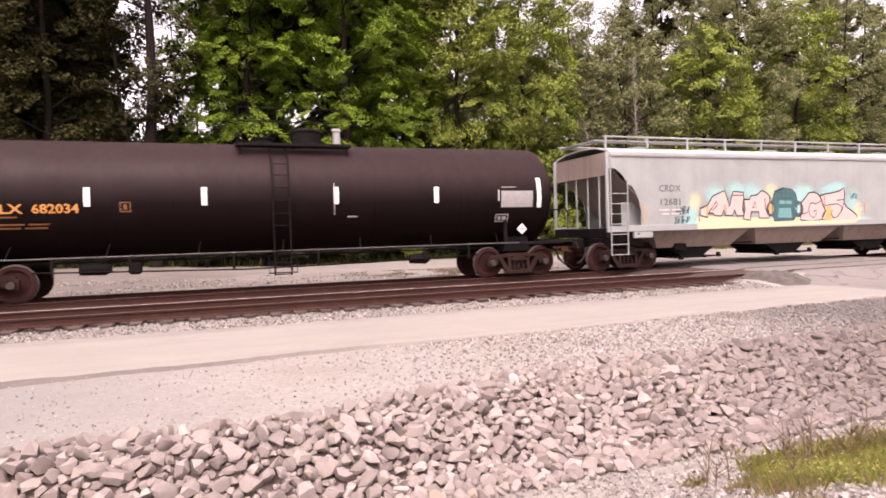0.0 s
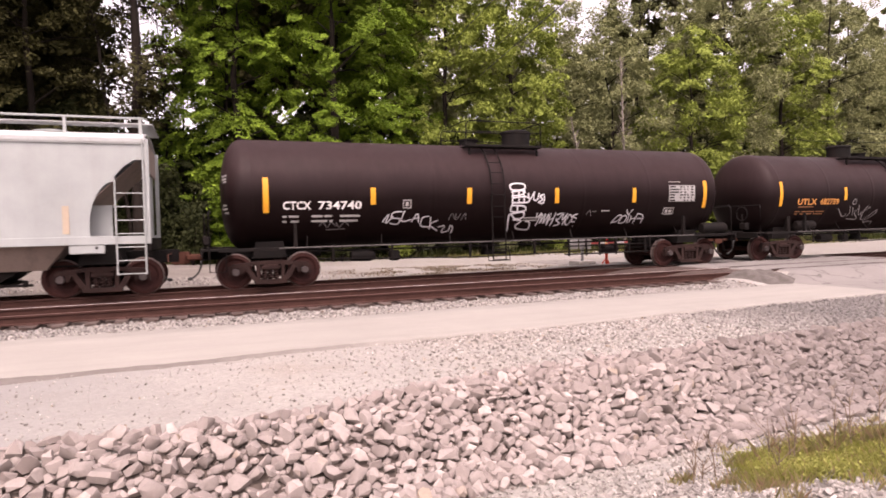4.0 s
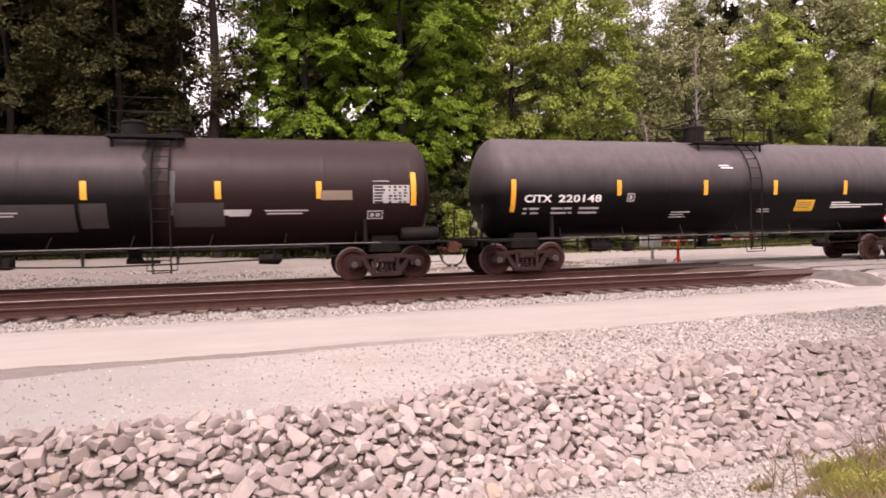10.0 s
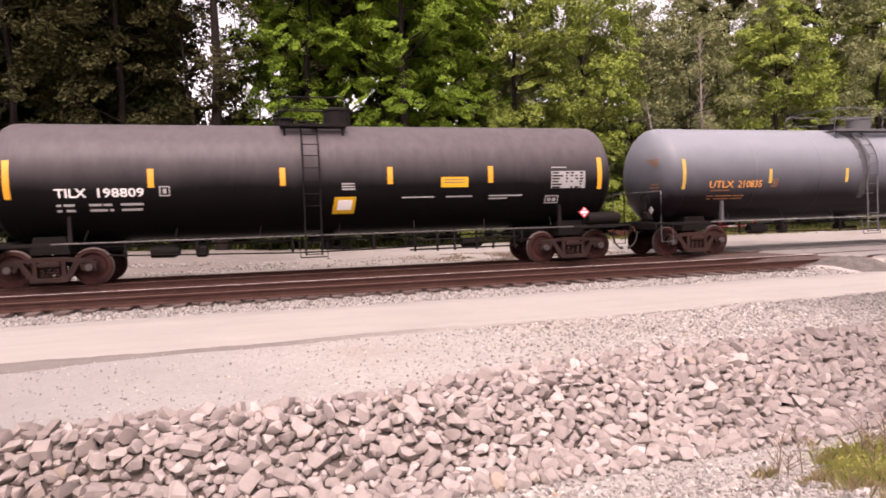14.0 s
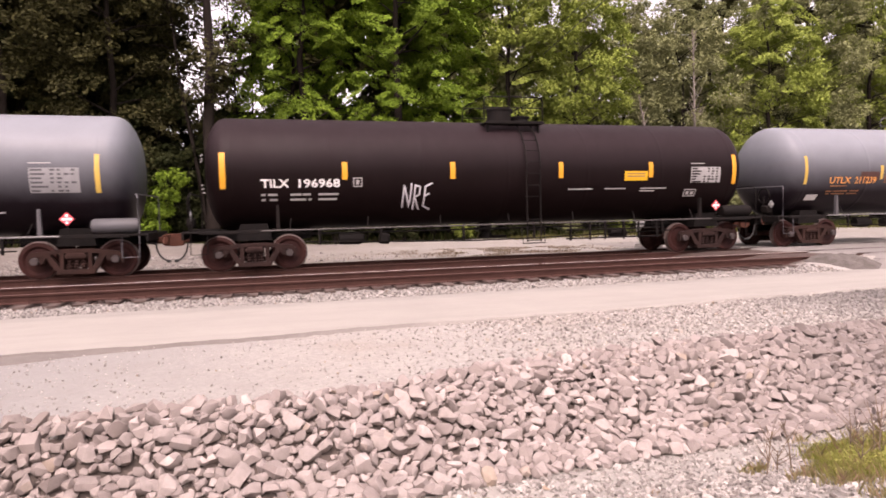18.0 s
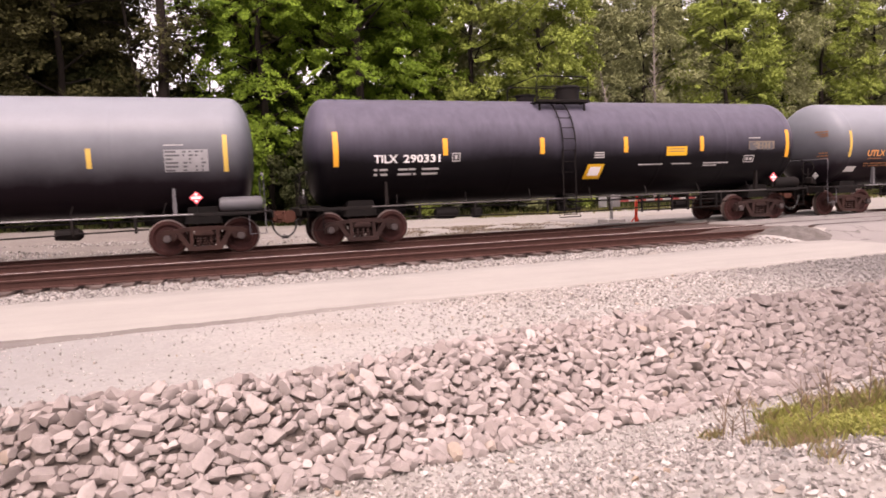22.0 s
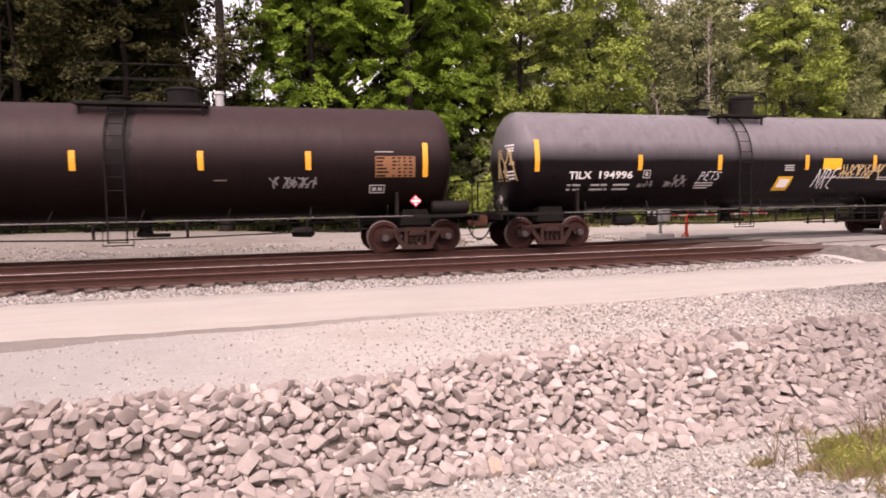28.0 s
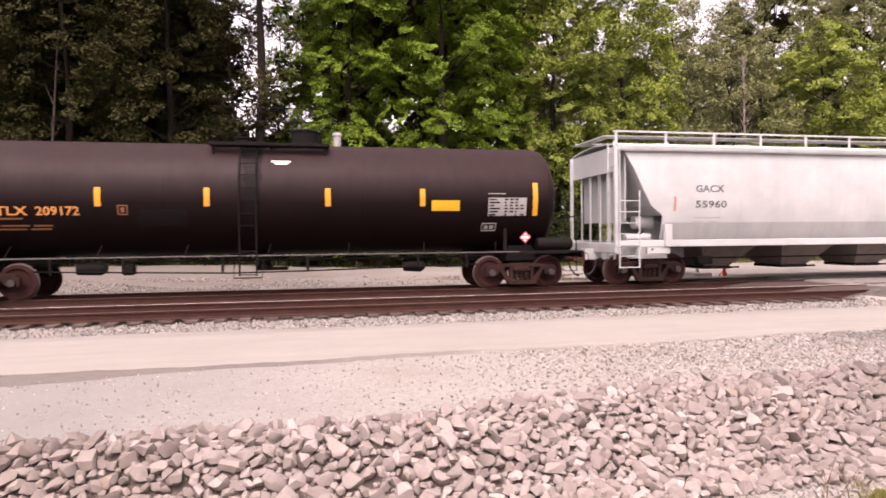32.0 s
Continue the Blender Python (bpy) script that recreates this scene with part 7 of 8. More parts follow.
def tree(name, x, y, height, width, leaf, seed, label, trunk_r=0.22, low=2.0, clumps=150, per=130, size=0.115, lean=0.0, group="trees of the wood"):
    """A tapered trunk with limbs and a crown of leaf clumps in an uneven, gappy body."""
    r = random.Random(seed)
    x, y, height, low, width, size, trunk_r = x * DEEP, y * DEEP, deeper(height), max(0.3, deeper(low)), width * DEEP, size * DEEP, trunk_r * DEEP
    t = thing(name, label, "tree", (x, y, land(x, y) - 0.05), group)
    s = Shape()
    bend = [(r.uniform(-.3, .3) * i / 6 + lean * i / 7, r.uniform(-.3, .3) * i / 6, height * 0.92 * i / 7) for i in range(8)]
    s.tube(bend, trunk_r, 9, 0, trunk_r * 0.2)
    limbs = Shape()
    mid, rise = (low + height) / 2, (height - low) / 2
    ends = []
    for i in range(26):
        z = r.uniform(low * 0.7, height * 0.88)
        q = min(6.99, z / (height * 0.92) * 7)
        base = Vector(bend[int(q)]).lerp(Vector(bend[int(q) + 1]), q - int(q))
        ang = r.uniform(0, math.tau)
        reach = width / 2 * math.sqrt(max(0.08, 1 - ((z - mid) / rise) ** 2)) * r.uniform(0.6, 1.0)
        tip = base + Vector((math.cos(ang) * reach, math.sin(ang) * reach, reach * r.uniform(0.05, 0.6)))
        m = base.lerp(tip, 0.5) + Vector((r.uniform(-.3, .3), r.uniform(-.3, .3), 0.25))
        limbs.tube([base, m, tip], trunk_r * 0.32 * (1.15 - z / height), 6, 0, 0.02)
        ends += [tip, base.lerp(tip, 0.8), m]
    part("trunk", s, M["bark"], t, smooth=60)
    tagged(part("branchwork", limbs, M["bark"], t, smooth=60), kind="stuff")
    cl = []
    broad = leaf in ("maple", "light")
    while len(cl) < clumps:
        q = r.random()
        if q < 0.2:
            e = r.choice(ends)
            p = e + Vector((r.gauss(0, .5), r.gauss(0, .5), r.gauss(0, .35)))
        else:
            # the leafy shell, lumpy and parted, round a hollow of bare limbs
            u, ang = r.uniform(-1, 1), r.uniform(0, math.tau)
            lump = 0.86 + 0.38 * noise.noise((math.cos(ang) * 1.3 + seed, math.sin(ang) * 1.3, u * 3.2))
            if noise.noise((math.cos(ang) * 2.4 + seed * 3.1, math.sin(ang) * 2.4, u * rise * 0.55)) < (-0.06 if broad else -0.2):
                continue
            reach = width / 2 * (1 - abs(u) ** 2.6) ** 0.5 * lump * r.uniform(0.74, 1.03)
            p = Vector((math.cos(ang) * reach, math.sin(ang) * reach, mid + u * rise * (0.94 + 0.1 * lump)))
        o = Vector((p.x, p.y, 0)).normalized() if abs(p.x) + abs(p.y) > 0.1 else Vector((0, -1, 0))
        cl.append((p.x, p.y, p.z, r.uniform(0.30, 0.72) if broad else r.uniform(0.5, 1.0), o.x, o.y))
    soft = {"olive": 0.9, "light": 0.6, "dark": 0.4}.get(leaf, 0.0) if clumps > 100 else 0.0
    while len(cl) < clumps * (1 + soft):
        d = Vector((r.gauss(0, 1), r.gauss(0, 1), r.gauss(0, 1))).normalized() * r.uniform(0.35, 1.0) ** 0.5
        p = Vector((d.x * width / 2, d.y * width / 2, mid + d.z * rise))
        if noise.noise((p.x * 0.45 + seed, p.y * 0.45, p.z * 0.6)) > -0.16:
            cl.append((p.x, p.y, p.z, r.uniform(0.45, 1.0)))
    # a soft body of clumps, on its own or under the outer sprays
    sprays, body = cl[:clumps if leaf != "olive" else 0], cl[clumps:]
    if soft and leaf != "olive":
        sprays = sprays[:int(clumps * (1 - 0.55 * soft))]
    clouds = [leaf_cloud(q, n, size, seed + j) for j, (q, n) in enumerate(((sprays, per), (body, per + 15))) if q]
    part("crown", leaf_mesh("crown", np.concatenate(clouds), LEAF[leaf]), None, t)
    return t


def bush(x, y, height, width, leaf, seed, stems=7, per=130, size=0.09):
    r = random.Random(seed)
    x, y, height, width, size = x * DEEP, y * DEEP, deeper(height), width * DEEP, size * DEEP
    t = thing("bush", "leafy green bush at the foot of the wood", "bush", (x, y, land(x, y) - 0.03), "bushes below the trees")
    s = Shape()
    cl = []
    for i in range(stems):
        tip = Vector((r.uniform(-.5, .5) * width, r.uniform(-.4, .4) * width, height * r.uniform(0.6, 1)))
        s.tube([(0, 0, 0), tip * 0.5 + Vector((0, 0, 0.2)), tip], 0.035, 5, 0, 0.01)
        cl += [(tip.x * u, tip.y * u, tip.z * u + 0.15, r.uniform(0.35, 0.7)) for u in (0.25, 0.5, 0.75, 1.0)]
    tagged(part("stem", s, M["bark"], t, smooth=60), kind="stuff")
    part("leafage", leaf_mesh("leafage", leaf_cloud(cl, per, size, seed), LEAF[leaf]), None, t)


MAPLE, DARK, PALE, OLIVE = ("broad bright green maple at the wood's edge", "dark shaded tree in the wood", "light green tree at the wood's edge", "tall olive-green tree in the wood")
# the row along the yard
tree("maple_tree", 1.65, 33.0, 18, 7.7, "maple", 1, MAPLE, 0.28, 3.6, 460, 125, 0.082)
tree("maple_tree", 6.4, 32.4, 19, 9.0, "maple", 2, MAPLE, 0.30, 4.2, 560, 125, 0.082)
tree("maple_tree", 9.6, 34.0, 17, 6.0, "maple", 3, MAPLE, 0.22, 3.0, 300, 115, 0.082)
tree("oak_tree", -2.75, 31.0, 21, 5.0, "dark", 4, "tall straight dark trunk with a thin crown", 0.33, 7.0, 70, 90)
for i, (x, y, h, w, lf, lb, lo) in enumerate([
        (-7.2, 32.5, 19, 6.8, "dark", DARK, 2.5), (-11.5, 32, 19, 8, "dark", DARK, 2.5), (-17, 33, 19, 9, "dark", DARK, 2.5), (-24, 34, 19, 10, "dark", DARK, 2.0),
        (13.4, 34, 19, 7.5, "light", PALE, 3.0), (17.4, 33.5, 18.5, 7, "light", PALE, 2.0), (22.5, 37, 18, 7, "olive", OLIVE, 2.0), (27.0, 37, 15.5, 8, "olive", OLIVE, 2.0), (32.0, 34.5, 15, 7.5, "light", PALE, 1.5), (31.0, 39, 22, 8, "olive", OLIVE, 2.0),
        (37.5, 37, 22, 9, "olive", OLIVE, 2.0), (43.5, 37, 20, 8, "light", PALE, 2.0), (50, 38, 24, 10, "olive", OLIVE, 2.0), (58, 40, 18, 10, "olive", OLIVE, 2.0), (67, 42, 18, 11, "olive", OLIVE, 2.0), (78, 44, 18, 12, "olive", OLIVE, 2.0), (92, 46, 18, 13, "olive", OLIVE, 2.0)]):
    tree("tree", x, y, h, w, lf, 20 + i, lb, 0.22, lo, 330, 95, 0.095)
tree("maple_tree", 1.1, 34.5, 17, 4.0, "maple", 5, MAPLE, 0.18, 4.0, 110, 110, 0.085)
tree("tree", -6.5, 36.5, 20, 5.0, "dark", 6, DARK, 0.2, 3.0, 150, 110, 0.16)
tree("tree", -9.2, 36.0, 20, 6.0, "dark", 7, DARK, 0.2, 3.0, 170, 110, 0.16)
for i, (x, y, h, w) in enumerate(((44, 42, 26, 9), (54, 44, 27, 10), (63, 46, 27, 11), (74, 49, 27, 12), (88, 53, 28, 14), (106, 58, 28, 16))):
    tree("tree", x, y, h, w, "olive", 180 + i, OLIVE, 0.25, 2.0, 200, 110, 0.2)
tree("sapling", -1.75, 33.0, 15, 2.6, "maple", 8, "thin sapling beside the tall trunk", 0.07, 4.0, 34, 60, 0.085)
tree("sapling", -3.05, 31.8, 20, 3.0, "dark", 11, "slim dark tree leaning away from the tall trunk", 0.11, 6.0, 44, 70, 0.1, -2.6)
tree("sapling", -0.9, 32.8, 14, 2.6, "maple", 12, "thin leafy sapling beside the tall trunk", 0.07, 3.0, 70, 80, 0.08)
tree("sapling", -3.9, 36.5, 15, 3.4, "dark", 9, "slim dark sapling in the gap of the wood", 0.07, 2.0, 60, 70, 0.1)
tree("sapling", -2.0, 38.5, 11.5, 3.6, "light", 10, "slim pale sapling deep in the wood", 0.07, 1.0, 70, 80, 0.1)
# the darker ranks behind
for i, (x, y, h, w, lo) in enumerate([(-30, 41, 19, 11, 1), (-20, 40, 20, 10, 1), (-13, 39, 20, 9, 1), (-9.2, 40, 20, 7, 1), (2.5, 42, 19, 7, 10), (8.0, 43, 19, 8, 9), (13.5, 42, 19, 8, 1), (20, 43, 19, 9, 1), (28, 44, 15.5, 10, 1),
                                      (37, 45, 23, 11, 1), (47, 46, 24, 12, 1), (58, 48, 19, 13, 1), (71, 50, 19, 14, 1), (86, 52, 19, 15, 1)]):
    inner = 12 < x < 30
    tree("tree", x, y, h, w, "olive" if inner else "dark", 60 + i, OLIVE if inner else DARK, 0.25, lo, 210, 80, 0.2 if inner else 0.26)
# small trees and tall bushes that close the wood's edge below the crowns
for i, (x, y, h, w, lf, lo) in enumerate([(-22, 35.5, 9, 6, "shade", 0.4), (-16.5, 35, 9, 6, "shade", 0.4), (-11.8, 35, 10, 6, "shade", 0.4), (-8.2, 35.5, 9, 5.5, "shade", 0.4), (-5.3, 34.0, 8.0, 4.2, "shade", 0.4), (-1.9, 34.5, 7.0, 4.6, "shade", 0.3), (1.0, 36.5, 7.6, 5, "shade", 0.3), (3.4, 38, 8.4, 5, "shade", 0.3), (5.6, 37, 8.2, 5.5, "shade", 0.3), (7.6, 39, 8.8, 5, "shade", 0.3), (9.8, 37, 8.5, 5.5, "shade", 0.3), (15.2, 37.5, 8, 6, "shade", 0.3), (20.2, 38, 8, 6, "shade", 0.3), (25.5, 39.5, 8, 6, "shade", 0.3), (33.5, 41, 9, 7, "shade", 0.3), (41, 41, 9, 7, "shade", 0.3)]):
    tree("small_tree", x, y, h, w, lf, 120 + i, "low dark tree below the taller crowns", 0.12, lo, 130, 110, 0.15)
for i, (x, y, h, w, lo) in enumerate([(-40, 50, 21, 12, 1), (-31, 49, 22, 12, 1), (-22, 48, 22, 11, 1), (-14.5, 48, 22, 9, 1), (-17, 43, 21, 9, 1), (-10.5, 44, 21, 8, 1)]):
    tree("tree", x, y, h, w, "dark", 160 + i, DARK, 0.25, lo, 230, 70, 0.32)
for i, (x, y, h, w, lf) in enumerate([(-12.5, 30.6, 2.6, 2.4, "shade"), (-8.6, 30.5, 2.2, 2.2, "shade"), (-5.3, 30.5, 3.4, 2.6, "maple"), (-0.6, 30.2, 3.0, 2.6, "shade"), (2.8, 30.2, 3.4, 2.8, "shade"), (6.2, 30.4, 2.8, 2.6, "shade"),
                                      (9.4, 30.6, 3.0, 2.6, "light"), (12.4, 31, 2.6, 2.6, "shade"), (15.8, 31, 2.4, 2.4, "olive"), (19.4, 32, 2.6, 3.0, "light"), (23.8, 33, 3.0, 3.0, "shade"), (28.0, 33, 2.6, 3.0, "olive"), (33.5, 33.5, 3.0, 3.2, "shade"), (40, 34.5, 3.0, 3.4, "olive")]):
    bush(x, y, h, w, lf, 300 + i)
for i, (x, y, h, w, lf) in enumerate([(-14.5, 31.6, 4.2, 3.4, "shade"), (-10.6, 31.5, 4.6, 3.4, "shade"), (-6.6, 31.8, 4.8, 3.6, "shade"), (-4.0, 31.9, 4.6, 3.0, "shade"), (-1.2, 31.4, 4.6, 3.0, "shade"), (0.8, 31.2, 5.0, 3.0, "maple"), (4.4, 31.4, 4.8, 3.4, "shade"), (8.0, 31.6, 5.2, 3.4, "shade"), (11.0, 32.4, 4.6, 3.4, "olive"), (14.6, 32.4, 4.4, 3.6, "shade"), (18.0, 33.6, 4.6, 3.6, "olive"), (21.6, 34.6, 4.4, 3.6, "shade"), (26, 34.6, 4.4, 4, "olive"), (30.6, 35, 4.4, 4, "shade"), (36.6, 35.4, 4.6, 4.4, "shade")]):
    bush(x, y, h, w, lf, 340 + i, 11, 150, 0.1)


def bare_tree(x, y, height, seed, boughs=60, lean=0.0, bark="bark_pale"):
    r = random.Random(seed)
    x, y, height = x * DEEP, y * DEEP, deeper(height)
    t = thing("bare_tree", "thin leafless grey tree among the leafy ones", "tree", (x, y, land(x, y) - 0.05), "trees of the wood")
    part("trunk", Shape().tube([(0, 0, 0), (0.1 + lean * 0.35, 0, height * 0.5), (lean - 0.1, 0, height)], 0.13, 8, 0, 0.03), M[bark], t, smooth=60)
    s = Shape()
    for i in range(boughs):
        z = r.uniform(0.35, 0.98) * height
        at = lean * (z / height) ** 1.5
        a = r.uniform(0, math.tau)
        l = r.uniform(0.6, 2.4) * (1.2 - z / height)
        tip = Vector((math.cos(a) * l * 0.6, math.sin(a) * l * 0.6, z + l))
        s.tube([(at, 0, z), Vector((at, 0, 0)) + tip * 0.5 + Vector((0, 0, z * 0.5)), Vector((at, 0, 0)) + tip], 0.03 if boughs > 20 else 0.05, 5, 0, 0.008)
    tagged(part("branchwork", s, M[bark], t, smooth=60), kind="stuff")


# shaded copy of the bare bark, the wood's dimness put into its colour
M["bark_dim"] = rusty("shaded_brown_bark", (0.05, 0.040, 0.034, 1), (0.085, 0.068, 0.057, 1))
M["bark_pale"] = rusty("bare_grey_bark", (0.17, 0.145, 0.125, 1), (0.27, 0.24, 0.21, 1))
bare_tree(25.3, 33.4, 12.6, 5)
bare_tree(22.3, 33.0, 8.5, 6, 16, -1.2)
bare_tree(-12.1, 30.7, 10.5, 7, 10, 0.9, "bark_dim")
# the depth of the wood, where single trees are lost
r_ = random.Random(5)
tagged(new("wood_beyond", leaf_mesh("wood_beyond", leaf_cloud([(r_.uniform(-75, 130), r_.uniform(66, 76), 9 * r_.random() ** 1.2, r_.uniform(1.0, 2.0)) for _ in range(900)], 40, 0.42, 78), LEAF["dark"])), "dim undergrowth deep in the wood", kind="stuff")
tops = [(x, r_.uniform(68, 78), 5 + 19 * r_.random() ** 0.8, r_.uniform(1.4, 2.8)) for x in (r_.uniform(-75, 150) for _ in range(900)) if not -9 < x < 3]
tagged(new("wood_skyline", leaf_mesh("wood_skyline", leaf_cloud(tops, 55, 0.5, 79), LEAF["olive"])), "hazy crowns deep in the wood", kind="stuff")
# added leaf roof shading the wood's inside, open about the tall trunk's gap
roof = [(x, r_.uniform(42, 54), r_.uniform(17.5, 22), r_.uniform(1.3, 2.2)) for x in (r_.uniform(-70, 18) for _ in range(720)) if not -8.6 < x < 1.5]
tagged(new("wood_canopy", leaf_mesh("wood_canopy", leaf_cloud(roof, 42, 0.42, 80), LEAF["dark"])), "unseen leaf canopy added to shade the wood", kind="stuff")
# the wood that closes the place behind the eye
tagged(new("wood_behind", leaf_mesh("wood_behind", leaf_cloud([(random.uniform(-70, 90), random.uniform(-34, -26), random.uniform(0.5, 9), random.uniform(1.2, 2.4)) for _ in range(700)], 26, 0.55, 77), LEAF["dark"])), "belt of dark trees across the road", kind="stuff")


# ---- stones: rock bank, ballast and gravel ----
def stone_material(name, a, b, warm, per_object=False, dimmed_ends=False, mixed=False):
    k = Nodes(name, 0.92)
    k.world()
    r = k.each() if per_object else k.island()
    col = k.ramp(r, (0.0, a), (0.5, shade(b, 0.82)), (0.9, b), (0.95, shade(b, 1.22)), (0.985, shade(b, 1.22)), (0.993, warm))
    n1, n2 = k.noise(14, 5, 0.7), k.noise(90, 4, 0.7)
    col = k.mix(k.math("MULTIPLY", k.ramp(n1, (0.4, 0.0), (0.75, 1.0)), 0.4), col, shade(a, 0.75))
    col = k.mix(k.math("MULTIPLY", k.ramp(n2, (0.55, 0.0), (0.8, 1.0)), 0.3), col, shade(b, 1.2))
    if mixed:
        # dark road chippings mixed in towards the crossing
        chip = k.math("ADD", k.math("MULTIPLY", k.math("SUBTRACT", k.xyz()[0], 7.5), 0.3), k.math("MULTIPLY", k.math("SUBTRACT", k.noise(0.6, 4), 0.5), 0.8))
        col = k.mix(k.ramp(chip, (0.0, 0.0), (0.99, 0.75)), col, (0.13, 0.122, 0.118, 1))
    if dimmed_ends:
        # brown stain on the stones that also carries lens falloff towards the left
        left_dim = k.math("ADD", k.math("MULTIPLY", k.math("ADD", k.xyz()[0], 0.9), -0.3), k.math("MULTIPLY", k.noise(1.1, 4, 0.6), 0.6))
        col = k.mix(k.ramp(left_dim, (0.25, 0.0), (0.95, 0.5)), col, (0.13, 0.10, 0.083, 1))
        # darker stones by the crossing, lens falloff at that end put into the colour
        right_dim = k.math("ADD", k.math("MULTIPLY", k.math("SUBTRACT", k.xyz()[0], 4.0), 0.2), k.math("MULTIPLY", k.math("SUBTRACT", k.noise(0.8, 4, 0.6), 0.5), 0.9))
        col = k.mix(k.ramp(right_dim, (0.0, 0.0), (0.9, 0.7)), col, (0.14, 0.118, 0.11, 1))
    return k.bump(k.math("ADD", n1, n2), 0.6, 0.014).done(col)


ROCK_A, ROCK_B, ROCK_W = (0.225, 0.188, 0.172, 1), (0.375, 0.325, 0.302, 1), (0.33, 0.265, 0.21, 1)
M["rock"] = stone_material("broken_limestone", ROCK_A, ROCK_B, ROCK_W, True, True)
M["rock_joined"] = stone_material("broken_limestone_rest", ROCK_A, ROCK_B, ROCK_W, False, True)
# earthy gap rubble, toned darker than the rocks to deepen the gaps' shade
M["bedding"] = stone_material("earthy_rubble", (0.15, 0.122, 0.108, 1), (0.27, 0.232, 0.210, 1), (0.24, 0.18, 0.14, 1))
M["ballast"] = stone_material("track_ballast", (0.095, 0.086, 0.08, 1), (0.38, 0.357, 0.333, 1), (0.27, 0.2, 0.15, 1))
M["gravel"] = stone_material("loose_gravel", (0.19, 0.17, 0.155, 1), (0.44, 0.41, 0.38, 1), (0.33, 0.25, 0.18, 1), False, False, True)


def hull(seed, n=11, flat=0.75, blocky=2.0):
    """A broken stone: the hull of a few points, about one metre across."""
    r = random.Random(seed)
    bm = bmesh.new()
    sx, sz = r.uniform(0.9, 1.2), flat * r.uniform(0.85, 1.15)
    for _ in range(n):
        d = Vector((r.gauss(0, 1), r.gauss(0, 1), r.gauss(0, 1))).normalized()
        k = (abs(d.x) ** blocky + abs(d.y) ** blocky + abs(d.z) ** blocky) ** (-1 / blocky) * r.uniform(0.42, 0.52)
        bm.verts.new((d.x * k * sx, d.y * k, d.z * k * sz))
    out = bmesh.ops.convex_hull(bm, input=bm.verts)
    bmesh.ops.delete(bm, geom=[v for v in bm.verts if not v.link_faces], context="VERTS")
    bmesh.ops.triangulate(bm, faces=bm.faces)
    bm.verts.index_update()
    v = np.array([tuple(p.co) for p in bm.verts])
    f = np.array([[p.index for p in q.verts] for q in bm.faces])
    bm.free()
    return v, f


def soften(d):
    """Rounded faces with the sharper edges kept."""
    d.shade_smooth()
    d.set_sharp_from_angle(angle=radians(32))


BIG = [hull(100 + i, 20, 0.80, 3.4) for i in range(28)]
SMALL = [hull(200 + i, 8, 0.8) for i in range(10)]


def turn(r):
    return np.array(Euler((r.uniform(-.6, .6), r.uniform(-.6, .6), r.uniform(0, 6.28))).to_matrix())


def joined_stones(name, spots, kinds, mat, label, seed):
    """spots: (x, y, z, size). One mesh of many stones."""
    r = random.Random(seed)
    vs, fs, o = [], [], 0
    for x, y, z, s in spots:
        v, f = kinds[r.randrange(len(kinds))]
        p = (v * np.array([s, s * r.uniform(0.7, 1), s * r.uniform(0.75, 1.0)])) @ turn(r).T + np.array([x, y, z])
        vs.append(p)
        fs.append(f + o)
        o += len(p)
    v, f = np.concatenate(vs), np.concatenate(fs)
    d = bpy.data.meshes.new(name)
    d.vertices.add(len(v))
    d.vertices.foreach_set("co", v.astype(np.float32).ravel())
    d.loops.add(len(f) * 3)
    d.loops.foreach_set("vertex_index", f.astype(np.int32).ravel())
    d.polygons.add(len(f))
    d.polygons.foreach_set("loop_start", np.arange(0, len(f) * 3, 3, dtype=np.int32))
    d.materials.append(mat)
    d.update(calc_edges=True)
    soften(d) if kinds is BIG else d.shade_flat()
    ob = new(name, d)
    return tagged(ob, label, kind="stuff")


def throw(r, n, area, size, gap, tries, grid):
    """Stones that do not overlap much: (x, y, size). The grid holds those that lie there already."""
    cell, out = 0.24, []
    for _ in range(n * tries):
        if len(out) >= n:
            break
        x, y = area(r)
        s = size(r)
        cx, cy = int(x // cell), int(y // cell)
        if all((x - a) ** 2 + (y - b) ** 2 > (gap * (s + t) / 2) ** 2 for i in (-1, 0, 1) for j in (-1, 0, 1) for a, b, t in grid.get((cx + i, cy + j), ())):
            grid.setdefault((cx, cy), []).append((x, y, s))
            out.append((x, y, s))
    return out


